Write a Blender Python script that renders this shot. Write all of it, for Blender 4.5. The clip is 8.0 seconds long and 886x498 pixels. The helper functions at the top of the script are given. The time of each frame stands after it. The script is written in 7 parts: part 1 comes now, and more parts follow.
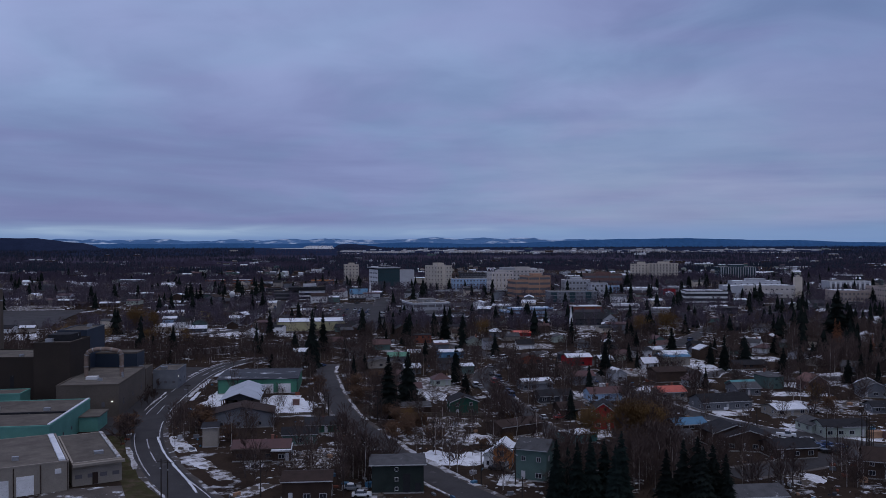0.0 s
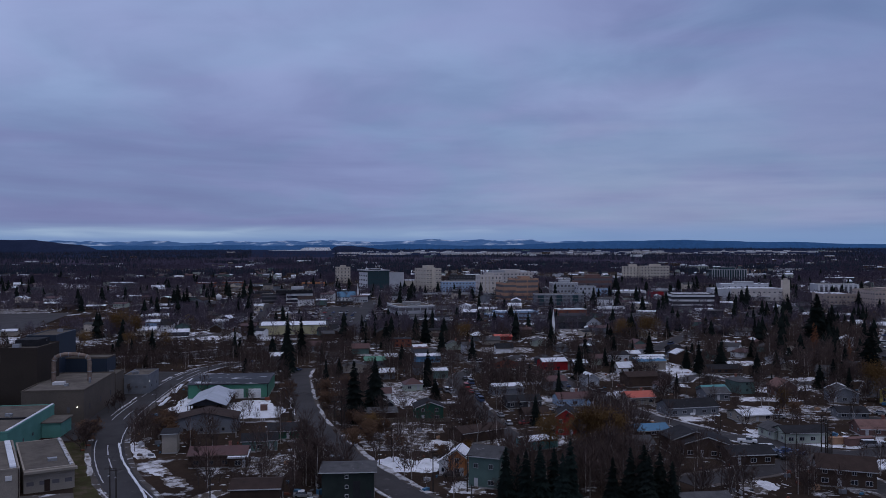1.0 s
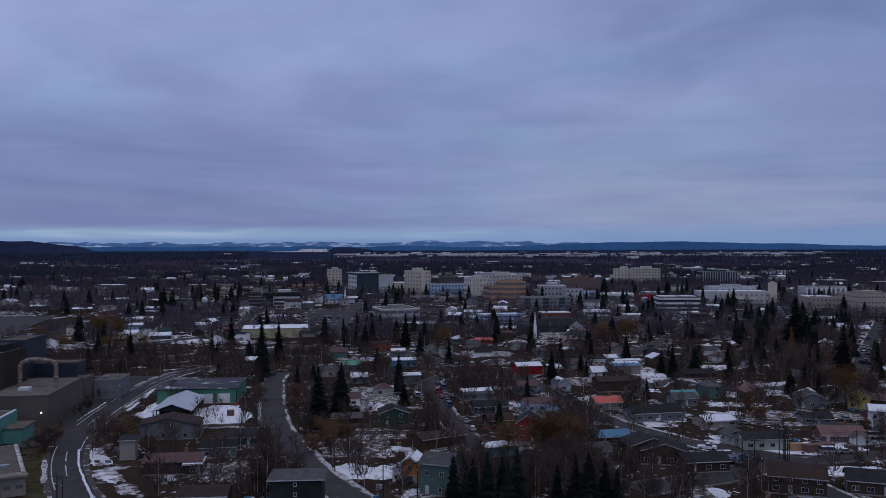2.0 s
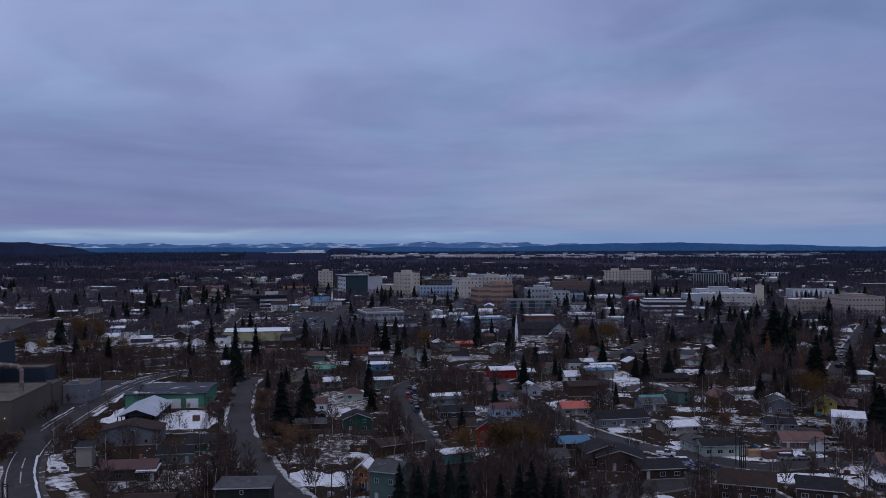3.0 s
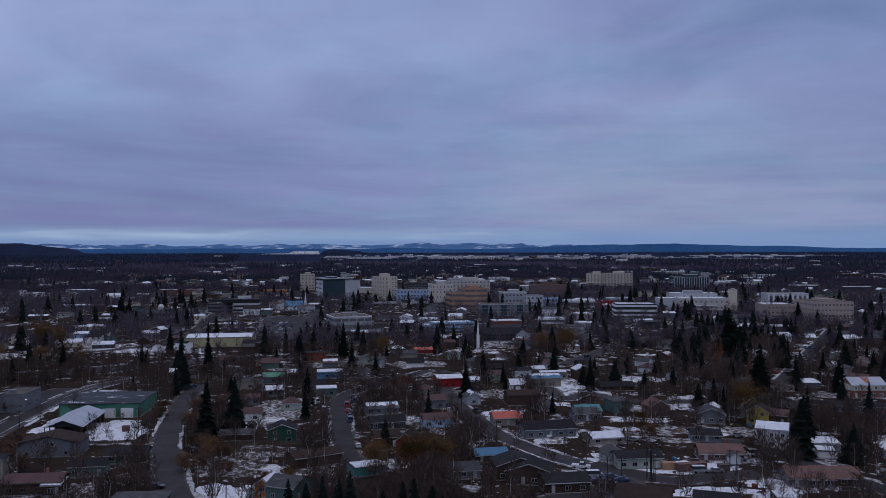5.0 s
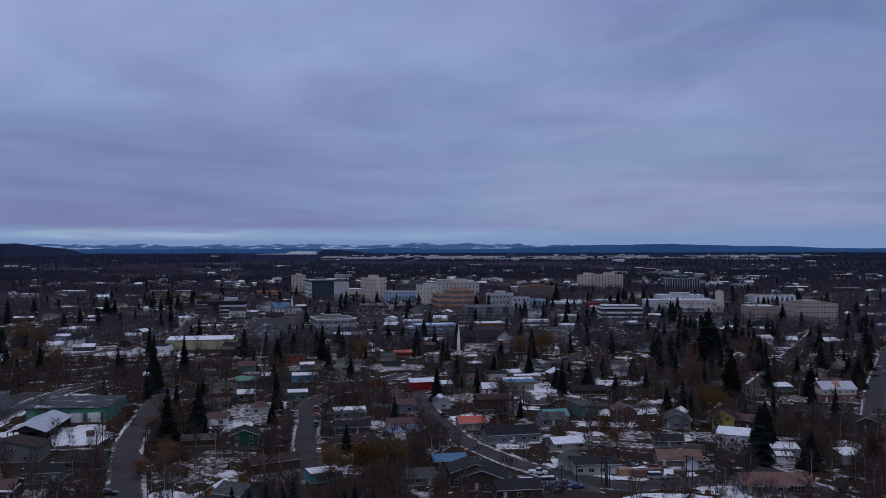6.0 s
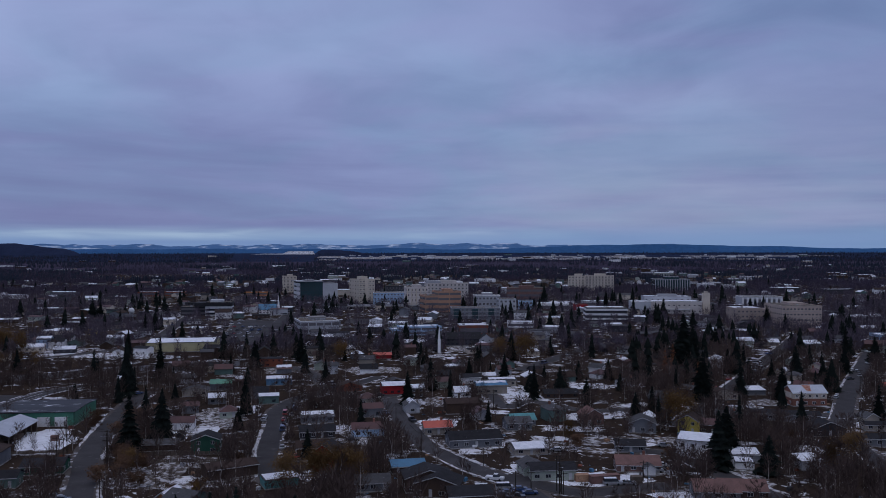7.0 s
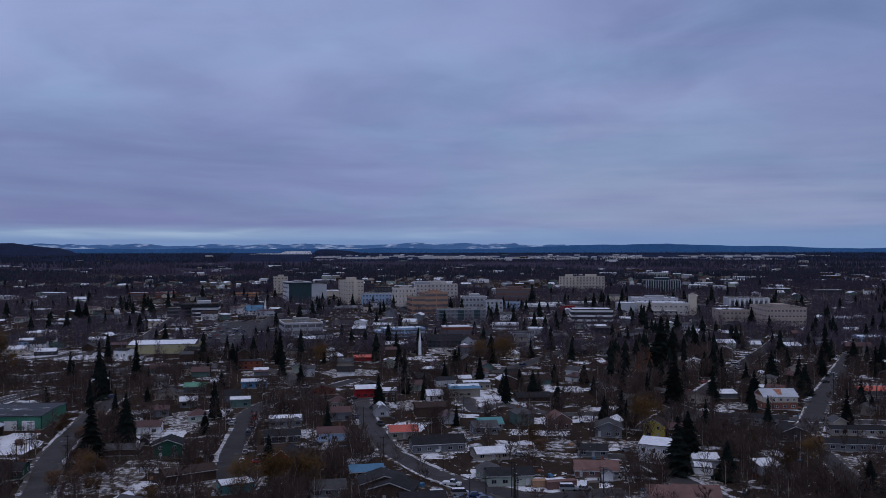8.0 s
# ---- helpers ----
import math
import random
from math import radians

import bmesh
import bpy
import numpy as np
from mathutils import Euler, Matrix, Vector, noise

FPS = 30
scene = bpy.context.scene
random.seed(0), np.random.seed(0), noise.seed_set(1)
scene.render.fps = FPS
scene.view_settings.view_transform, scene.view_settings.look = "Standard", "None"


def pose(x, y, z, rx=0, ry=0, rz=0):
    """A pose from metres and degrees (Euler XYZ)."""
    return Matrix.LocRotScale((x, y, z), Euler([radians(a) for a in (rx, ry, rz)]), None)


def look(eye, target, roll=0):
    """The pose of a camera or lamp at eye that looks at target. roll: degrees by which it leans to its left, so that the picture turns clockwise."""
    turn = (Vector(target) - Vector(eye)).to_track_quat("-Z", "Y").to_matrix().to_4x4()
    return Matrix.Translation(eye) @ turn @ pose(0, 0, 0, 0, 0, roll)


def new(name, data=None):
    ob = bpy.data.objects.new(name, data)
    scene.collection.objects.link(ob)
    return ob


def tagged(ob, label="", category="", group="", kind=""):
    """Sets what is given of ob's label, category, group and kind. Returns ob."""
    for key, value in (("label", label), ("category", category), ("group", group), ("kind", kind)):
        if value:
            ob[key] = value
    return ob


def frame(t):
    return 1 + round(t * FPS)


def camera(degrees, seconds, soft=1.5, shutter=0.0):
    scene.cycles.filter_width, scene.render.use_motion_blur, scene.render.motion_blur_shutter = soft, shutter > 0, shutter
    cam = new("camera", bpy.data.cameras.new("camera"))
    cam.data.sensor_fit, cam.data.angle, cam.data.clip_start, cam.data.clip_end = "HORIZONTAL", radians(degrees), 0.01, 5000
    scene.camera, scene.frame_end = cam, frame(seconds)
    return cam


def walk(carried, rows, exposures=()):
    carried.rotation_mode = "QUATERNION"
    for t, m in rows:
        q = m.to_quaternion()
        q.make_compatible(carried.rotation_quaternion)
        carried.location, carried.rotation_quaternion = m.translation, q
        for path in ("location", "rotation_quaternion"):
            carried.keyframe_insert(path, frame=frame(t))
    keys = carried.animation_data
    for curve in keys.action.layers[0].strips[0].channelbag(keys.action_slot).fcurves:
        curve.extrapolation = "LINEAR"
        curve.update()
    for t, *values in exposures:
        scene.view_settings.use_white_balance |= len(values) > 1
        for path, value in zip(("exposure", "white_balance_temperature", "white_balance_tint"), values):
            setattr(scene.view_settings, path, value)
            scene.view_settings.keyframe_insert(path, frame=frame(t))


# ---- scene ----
cam = camera(56.0, 8.0, soft=0.75)
# seconds, eye x, eye z, pitch, roll, yaw: a drone sliding to its right and climbing
ROWS = [
    (0.0, -0.282, 57.155, -0.183, -0.169, 0.089),
    (0.5, 5.363, 57.799, -0.127, -0.164, 0.071),
    (1.0, 11.126, 58.487, -0.079, -0.158, 0.054),
    (1.5, 16.995, 59.214, -0.038, -0.152, 0.038),
    (2.0, 22.962, 59.978, -0.003, -0.147, 0.023),
    (2.5, 29.015, 60.773, 0.026, -0.141, 0.009),
    (3.0, 35.144, 61.597, 0.048, -0.135, -0.005),
    (3.5, 41.34, 62.444, 0.065, -0.13, -0.017),
    (4.0, 47.593, 63.311, 0.077, -0.124, -0.029),
    (4.5, 53.892, 64.194, 0.084, -0.118, -0.04),
    (5.0, 60.227, 65.088, 0.086, -0.113, -0.05),
    (5.5, 66.588, 65.99, 0.083, -0.107, -0.06),
    (6.0, 72.966, 66.895, 0.077, -0.101, -0.068),
    (6.5, 79.349, 67.8, 0.067, -0.096, -0.076),
    (7.0, 85.728, 68.701, 0.054, -0.09, -0.083),
    (7.5, 92.093, 69.592, 0.038, -0.084, -0.089),
    (8.0, 98.433, 70.471, 0.019, -0.079, -0.094),
]


def drone(x, z, pitch, roll, yaw):
    p, a = radians(pitch), radians(yaw)
    eye = Vector((x, -2.6, z))
    return look(eye, eye + Vector((-math.sin(a), math.cos(a), math.tan(p))) * 10, roll)


walk(cam, [(t, drone(x, z, pitch, roll, yaw)) for t, x, z, pitch, roll, yaw in ROWS])

# ---- world: low overcast at dusk ----
SKY_DARK, SKY_LIGHT, SKY_WARM, SKY_GAP, SKY_BREAK, SKY_OVERHEAD, SKY_POWER = (0.142, 0.187, 0.383), (0.266, 0.348, 0.602), (0.345, 0.395, 0.555), (0.165, 0.285, 0.525), (0.41, 0.50, 0.80), (0.42, 0.42, 0.565), 1.0
SUN_ELEV, SUN_ROT = radians(16), radians(150)
world = bpy.data.worlds.new("overcast_dusk")
scene.world = world
world.use_nodes = True
wn, wl = world.node_tree.nodes, world.node_tree.links
wn.clear()


def wnode(kind, **values):
    n = wn.new(kind)
    for k, v in values.items():
        n.inputs[k].default_value = v
    return n


def wmath(op, a, b=None, clamp=False):
    n = wn.new("ShaderNodeMath")
    n.operation, n.use_clamp = op, clamp
    for i, v in enumerate((a, b)):
        if v is None:
            continue
        if isinstance(v, (int, float)):
            n.inputs[i].default_value = v
        else:
            wl.new(v, n.inputs[i])
    return n.outputs[0]


def wmix(fac, a, b):
    n = wn.new("ShaderNodeMix")
    n.data_type = "RGBA"
    for i, v in ((0, fac), (6, a), (7, b)):
        if isinstance(v, (int, float)):
            n.inputs[i].default_value = v
        elif isinstance(v, tuple):
            n.inputs[i].default_value = (*v, 1)
        else:
            wl.new(v, n.inputs[i])
    return n.outputs[2]


def wramp(value, lo, hi):
    n = wn.new("ShaderNodeMapRange")
    n.interpolation_type = "SMOOTHSTEP"
    wl.new(value, n.inputs[0])
    n.inputs[1].default_value, n.inputs[2].default_value = lo, hi
    return n.outputs[0]


sky_tex = wn.new("ShaderNodeTexSky")
sky_tex.sky_type, sky_tex.sun_disc = "NISHITA", False
sky_tex.sun_elevation, sky_tex.sun_rotation = SUN_ELEV, SUN_ROT
coord = wn.new("ShaderNodeTexCoord")
sep = wn.new("ShaderNodeSeparateXYZ")
wl.new(coord.outputs["Generated"], sep.inputs[0])
up = wmath("MAXIMUM", sep.outputs[2], 0.0)
lift = wmath("ADD", up, 0.17)
comb = wn.new("ShaderNodeCombineXYZ")
wl.new(wmath("DIVIDE", sep.outputs[0], lift), comb.inputs[0])
wl.new(wmath("DIVIDE", sep.outputs[1], lift), comb.inputs[1])


def cloud(scale, detail, rough, lo, hi, shift, bend=0.6):
    mp = wn.new("ShaderNodeMapping")
    mp.inputs["Location"].default_value = (shift, shift * 0.7, 0)
    mp.inputs["Rotation"].default_value = (0, 0, radians(14))
    mp.inputs["Scale"].default_value = (0.95, 0.95, 1)
    wl.new(comb.outputs[0], mp.inputs[0])
    nz = wnode("ShaderNodeTexNoise", Scale=scale, Detail=detail, Roughness=rough, Distortion=bend)
    wl.new(mp.outputs[0], nz.inputs["Vector"])
    return wramp(nz.outputs[0], lo, hi)


def streak(across, upward, lean, detail, lo, hi, shift):
    """Cloud drawn out into long flat bands towards the horizon."""
    flat = wn.new("ShaderNodeCombineXYZ")
    wl.new(wmath("ADD", wmath("MULTIPLY", sep.outputs[0], across), wmath("MULTIPLY", up, lean)), flat.inputs[0])
    wl.new(wmath("MULTIPLY", up, upward), flat.inputs[1])
    flat.inputs[2].default_value = shift
    nz = wnode("ShaderNodeTexNoise", Scale=1.0, Detail=detail, Roughness=0.5, Distortion=0.7)
    wl.new(flat.outputs[0], nz.inputs["Vector"])
    return wramp(nz.outputs[0], lo, hi)


broad = cloud(0.75, 5, 0.5, 0.30, 0.70, 4.1, 0.3)
fine = cloud(2.2, 7, 0.55, 0.32, 0.68, 7.7, 0.5)
bands = streak(2.2, 21.0, 4.0, 5, 0.32, 0.68, 1.3)
wisps = streak(6.5, 75.0, 9.0, 4, 0.34, 0.68, 6.2)
low_sky = wramp(up, 0.21, 0.07)
high_cover = wmath("ADD", wmath("MULTIPLY", broad, 0.6), wmath("MULTIPLY", fine, 0.4))
low_cover = wmath("ADD", wmath("ADD", wmath("MULTIPLY", bands, 0.56), wmath("MULTIPLY", wisps, 0.13)), wmath("MULTIPLY", broad, 0.31))
part_low = wmath("MULTIPLY", low_sky, 0.62)
soft_cover = wmath("ADD", wmath("MULTIPLY", high_cover, wmath("SUBTRACT", 1.0, part_low)), wmath("MULTIPLY", low_cover, part_low))
# the cloud shifts slowly between violet and steel blue
hue = cloud(1.5, 3, 0.5, 0.36, 0.64, 2.3, 0.4)
violet = wmix(soft_cover, (SKY_DARK[0] * 1.08, SKY_DARK[1] * 0.97, SKY_DARK[2]), (SKY_LIGHT[0] * 1.05, SKY_LIGHT[1] * 0.98, SKY_LIGHT[2]))
steel = wmix(soft_cover, (SKY_DARK[0] * 0.93, SKY_DARK[1] * 1.05, SKY_DARK[2]), (SKY_LIGHT[0] * 0.94, SKY_LIGHT[1] * 1.03, SKY_LIGHT[2] * 0.99))
cover = wmix(hue, violet, steel)
# the cloud base glows faintly warm low towards the right, and is dull violet low to the left
warm = wmath("MULTIPLY", wmath("MULTIPLY", wramp(sep.outputs[0], -0.10, 0.25), wramp(up, 0.24, 0.05)), wmath("ADD", 0.08, wmath("MULTIPLY", low_cover, 0.6)))
cover = wmix(warm, cover, SKY_WARM)
dim = wmath("MULTIPLY", wmath("MULTIPLY", wramp(sep.outputs[0], 0.14, -0.35), wramp(up, 0.20, 0.09)), wmath("SUBTRACT", 0.95, wmath("MULTIPLY", low_cover, 0.65)))
cover = wmix(wmath("MULTIPLY", dim, 1.0), cover, (SKY_DARK[0] * 1.12, SKY_DARK[1] * 0.97, SKY_DARK[2]))
cover = wmix(wmath("MULTIPLY", low_sky, 0.13), cover, SKY_DARK)
# a brighter break in the cloud up to the left, duller cloud at the far right
bright = wmath("MULTIPLY", wramp(sep.outputs[0], 0.44, -0.20), wramp(up, 0.12, 0.25))
cover = wmix(wmath("MULTIPLY", bright, wmath("ADD", 0.38, wmath("MULTIPLY", broad, 0.5))), cover, SKY_BREAK)
dull = wmath("MULTIPLY", wramp(sep.outputs[0], 0.24, 0.46), wramp(up, 0.05, 0.16))
cover = wmix(wmath("MULTIPLY", dull, 0.38), cover, SKY_DARK)
# thicker, greyer cloud overhead
cover = wmix(wmath("MULTIPLY", wramp(up, 0.38, 0.75), 0.85), cover, SKY_OVERHEAD)
low = wmath("MULTIPLY", wramp(up, 0.034, 0.012), 0.72)
cover = wmix(low, cover, SKY_GAP)
slit = wmath("MULTIPLY", wmath("MULTIPLY", wmath("MULTIPLY", wramp(up, 0.009, 0.017), wramp(up, 0.030, 0.018)), wramp(sep.outputs[0], 0.22, -0.05)), wmath("ADD", 0.45, wmath("MULTIPLY", wisps, 0.8)))
cover = wmix(wmath("MULTIPLY", slit, 0.46), cover, (0.42, 0.56, 0.72))
clear = wn.new("ShaderNodeMix")
clear.data_type, clear.blend_type = "RGBA", "MULTIPLY"
clear.inputs[0].default_value = 1.0
wl.new(sky_tex.outputs[0], clear.inputs[6])
clear.inputs[7].default_value = (0.1, 0.1, 0.1, 1)
air = wmix(0.97, clear.outputs[2], cover)
back = wn.new("ShaderNodeBackground")
back.inputs["Strength"].default_value = SKY_POWER
wl.new(air, back.inputs["Color"])
wout = wn.new("ShaderNodeOutputWorld")
wl.new(back.outputs[0], wout.inputs[0])

sun_data = bpy.data.lights.new("sun", "SUN")
sun_data.energy, sun_data.angle, sun_data.color = 0.5, radians(40), (0.86, 0.9, 1.0)
sun = new("sun", sun_data)
sun.matrix_world = look((0, 0, 300), (-60, 110, 0))


# ---- materials ----
def mat(name, base, second=None, scale=1.0, fine=8.0, rough=0.8, bump=0.2, metal=0.0, vary=0.15, amount=0.5, third=None, third_at=(0.55, 0.65), third_scale=0.15, aniso=(1, 1, 1), coat=0.0):
    m = bpy.data.materials.new(name)
    m.use_nodes = True
    nt = m.node_tree
    n, l = nt.nodes, nt.links
    bsdf = n["Principled BSDF"]
    tc = n.new("ShaderNodeTexCoord")
    info = n.new("ShaderNodeObjectInfo")
    mp = n.new("ShaderNodeMapping")
    mp.inputs["Scale"].default_value = aniso
    l.new(tc.outputs["Object"], mp.inputs[0])
    add = n.new("ShaderNodeVectorMath")
    add.operation = "MULTIPLY_ADD"
    add.inputs[1].default_value = (37, 17, 5)
    l.new(info.outputs["Random"], add.inputs[0])
    l.new(mp.outputs[0], add.inputs[2])
    big = n.new("ShaderNodeTexNoise")
    big.inputs["Scale"].default_value, big.inputs["Detail"].default_value, big.inputs["Roughness"].default_value = scale, 4, 0.6
    small = n.new("ShaderNodeTexNoise")
    small.inputs["Scale"].default_value, small.inputs["Detail"].default_value = fine, 3
    l.new(add.outputs[0], big.inputs["Vector"])
    l.new(add.outputs[0], small.inputs["Vector"])
    second = second or tuple(c * 0.72 for c in base)
    r = n.new("ShaderNodeMapRange")
    r.inputs[1].default_value, r.inputs[2].default_value, r.inputs[4].default_value = 0.35, 0.7, amount * 2
    l.new(big.outputs[0], r.inputs[0])
    mix = n.new("ShaderNodeMix")
    mix.data_type = "RGBA"
    mix.inputs[6].default_value, mix.inputs[7].default_value = (*base, 1), (*second, 1)
    l.new(r.outputs[0], mix.inputs[0])
    col = mix.outputs[2]
    if third:
        tn = n.new("ShaderNodeTexNoise")
        tn.inputs["Scale"].default_value, tn.inputs["Detail"].default_value, tn.inputs["Roughness"].default_value = third_scale, 8, 0.62
        l.new(add.outputs[0], tn.inputs["Vector"])
        tr = n.new("ShaderNodeMapRange")
        tr.inputs[1].default_value, tr.inputs[2].default_value = third_at
        l.new(tn.outputs[0], tr.inputs[0])
        tm = n.new("ShaderNodeMix")
        tm.data_type = "RGBA"
        l.new(tr.outputs[0], tm.inputs[0])
        l.new(col, tm.inputs[6])
        tm.inputs[7].default_value = (*third, 1)
        col = tm.outputs[2]
    hsv = n.new("ShaderNodeHueSaturation")
    val = n.new("ShaderNodeMath")
    val.operation = "MULTIPLY_ADD"
    val.inputs[1].default_value, val.inputs[2].default_value = vary * 2, 1 - vary
    l.new(info.outputs["Random"], val.inputs[0])
    grain = n.new("ShaderNodeMath")
    grain.operation = "MULTIPLY_ADD"
    grain.inputs[1].default_value, grain.inputs[2].default_value = 0.5, 0.75
    l.new(small.outputs[0], grain.inputs[0])
    both = n.new("ShaderNodeMath")
    both.operation = "MULTIPLY"
    l.new(val.outputs[0], both.inputs[0])
    l.new(grain.outputs[0], both.inputs[1])
    l.new(both.outputs[0], hsv.inputs["Value"])
    l.new(col, hsv.inputs["Color"])
    l.new(hsv.outputs[0], bsdf.inputs["Base Color"])
    bsdf.inputs["Roughness"].default_value = rough
    bsdf.inputs["Metallic"].default_value = metal
    bsdf.inputs["Specular IOR Level"].default_value = 0.5 if rough < 0.7 else 0.12 if rough < 0.95 else 0.0
    bsdf.inputs["Coat Weight"].default_value = coat
    if bump:
        bp = n.new("ShaderNodeBump")
        bp.inputs["Strength"].default_value, bp.inputs["Distance"].default_value = bump, 0.1
        l.new(small.outputs[0], bp.inputs["Height"])
        l.new(bp.outputs[0], bsdf.inputs["Normal"])
    return m


def glass(name, tint, rough=0.08):
    m = bpy.data.materials.new(name)
    m.use_nodes = True
    b = m.node_tree.nodes["Principled BSDF"]
    b.inputs["Base Color"].default_value = (*tint, 1)
    b.inputs["Roughness"].default_value = rough
    b.inputs["Specular IOR Level"].default_value = 0.6
    return m


def glow(name, color, power):
    m = bpy.data.materials.new(name)
    m.use_nodes = True
    b = m.node_tree.nodes["Principled BSDF"]
    b.inputs["Emission Color"].default_value = (*color, 1)
    b.inputs["Emission Strength"].default_value = power
    return m


SNOW = mat("snow", (0.74, 0.76, 0.80), (0.56, 0.59, 0.64), 0.5, 5, 0.7, 0.3, vary=0.04)
YARD_SNOW = mat("trodden_yard_snow", (0.70, 0.71, 0.74), (0.52, 0.53, 0.56), 0.6, 4, 0.8, 0.3, third=(0.11, 0.09, 0.075), third_at=(0.50, 0.60), third_scale=0.28, vary=0.05)
TRACKED_SNOW = mat("tracked_yard_snow", (0.76, 0.78, 0.82), (0.58, 0.60, 0.64), 0.5, 4, 0.75, 0.3, third=(0.16, 0.14, 0.13), third_at=(0.60, 0.68), third_scale=0.35, vary=0.04)
THIN_SNOW = mat("thin_snow", (0.56, 0.57, 0.60), (0.30, 0.28, 0.27), 0.7, 4, 0.8, 0.3, third=(0.075, 0.06, 0.048), third_at=(0.44, 0.52), third_scale=0.5, vary=0.05)
GROUND = mat("town_ground", (0.050, 0.036, 0.028), (0.028, 0.021, 0.018), 0.06, 1.3, 0.95, 0.5, third=(0.55, 0.56, 0.59), third_at=(0.575, 0.66), third_scale=0.085, vary=0.0)
ASPHALT = mat("asphalt", (0.056, 0.053, 0.055), (0.036, 0.034, 0.036), 0.12, 3, 0.82, 0.15, vary=0.12, third=(0.13, 0.125, 0.125), third_at=(0.62, 0.78), third_scale=0.3)
SLUSH = mat("gravel_and_slush", (0.10, 0.088, 0.08), (0.065, 0.056, 0.052), 0.2, 3, 0.9, 0.4, third=(0.6, 0.62, 0.66), third_at=(0.56, 0.66), third_scale=0.25)
PAINT = mat("road_paint", (0.58, 0.59, 0.62), (0.22, 0.22, 0.23), 0.6, 4, 0.7, 0.1)
ICE = mat("river_ice", (0.030, 0.027, 0.029), (0.020, 0.018, 0.020), 0.03, 0.5, 0.6, 0.05, third=(0.4, 0.43, 0.48), third_at=(0.66, 0.72), third_scale=0.04)
WHITE = mat("white_paint", (0.72, 0.72, 0.72), (0.58, 0.58, 0.58), 0.3, 6, 0.7, 0.1)
TRIM = mat("weathered_white_trim", (0.46, 0.46, 0.47), (0.34, 0.34, 0.35), 0.6, 6, 0.75, 0.1)
CREAM = mat("cream_render", (0.60, 0.53, 0.44), (0.48, 0.42, 0.34), 0.1, 4, 0.8, 0.1)
TAN = mat("tan_panel", (0.31, 0.275, 0.235), (0.23, 0.205, 0.175), 0.12, 4, 0.8, 0.15)
ROSE_TAN = mat("rose_tan_render", (0.40, 0.325, 0.28), (0.32, 0.26, 0.225), 0.1, 4, 0.8, 0.1)
OLD_WHITE = mat("old_white_render", (0.60, 0.55, 0.51), (0.47, 0.43, 0.40), 0.1, 4, 0.8, 0.1)
ORANGE_TAN = mat("orange_tan_brick", (0.42, 0.245, 0.165), (0.33, 0.19, 0.13), 0.1, 5, 0.85, 0.15)
BROWN = mat("brown_siding", (0.068, 0.045, 0.033), (0.044, 0.03, 0.024), 0.3, 6, 0.85, 0.2)
PLANT_BROWN = mat("brown_plant_cladding", (0.050, 0.039, 0.032), (0.036, 0.029, 0.025), 0.08, 3, 0.8, 0.15)
PLANT_TAN = mat("tan_plant_cladding", (0.125, 0.103, 0.085), (0.09, 0.075, 0.063), 0.1, 3, 0.8, 0.15)
NAVY = mat("navy_cladding", (0.012, 0.024, 0.045), (0.009, 0.017, 0.033), 0.1, 4, 0.6, 0.1)
TEAL = mat("teal_render", (0.12, 0.29, 0.245), (0.09, 0.23, 0.195), 0.15, 4, 0.8, 0.1)
GREY = mat("grey_siding", (0.17, 0.178, 0.195), (0.12, 0.128, 0.142), 0.3, 6, 0.8, 0.2)
DARK_GREY = mat("dark_grey_siding", (0.05, 0.052, 0.06), (0.034, 0.036, 0.042), 0.3, 6, 0.8, 0.2)
LIGHT_GREY = mat("light_grey_render", (0.42, 0.43, 0.45), (0.34, 0.35, 0.37), 0.12, 4, 0.8, 0.1)
BLACK_GREEN = mat("black_green_siding", (0.025, 0.034, 0.030), (0.018, 0.024, 0.022), 0.4, 6, 0.75, 0.2)
GREEN = mat("green_siding", (0.030, 0.095, 0.065), (0.022, 0.07, 0.05), 0.3, 6, 0.8, 0.2)
METAL_GREEN = mat("green_metal_wall", (0.06, 0.24, 0.15), (0.045, 0.18, 0.12), 0.2, 5, 0.55, 0.1)
SAGE = mat("sage_siding", (0.105, 0.165, 0.15), (0.08, 0.125, 0.115), 0.3, 6, 0.8, 0.2)
PALE_GREEN = mat("pale_green_siding", (0.38, 0.42, 0.36), (0.30, 0.34, 0.29), 0.3, 6, 0.8, 0.2)
BLUE = mat("blue_siding", (0.13, 0.27, 0.42), (0.10, 0.21, 0.33), 0.2, 6, 0.8, 0.15)
PALE_BLUE = mat("pale_blue_render", (0.36, 0.50, 0.66), (0.29, 0.41, 0.56), 0.15, 4, 0.8, 0.1)
RED = mat("red_siding", (0.33, 0.022, 0.028), (0.24, 0.018, 0.022), 0.3, 6, 0.8, 0.2)
RUST = mat("rust_red_siding", (0.20, 0.065, 0.04), (0.14, 0.05, 0.035), 0.3, 6, 0.85, 0.2)
ORANGE = mat("orange_siding", (0.48, 0.20, 0.08), (0.38, 0.15, 0.06), 0.3, 6, 0.8, 0.2)
YELLOW = mat("yellow_siding", (0.52, 0.42, 0.10), (0.42, 0.33, 0.08), 0.3, 6, 0.8, 0.2)
PALE_YELLOW = mat("pale_yellow_panel", (0.48, 0.44, 0.26), (0.40, 0.36, 0.21), 0.2, 6, 0.75, 0.1)
BRICK = mat("brick_red", (0.26, 0.12, 0.09), (0.19, 0.09, 0.07), 0.4, 9, 0.9, 0.3)
PINK = mat("dusty_pink_shingle", (0.17, 0.10, 0.088), (0.12, 0.072, 0.064), 0.4, 6, 0.9, 0.3)
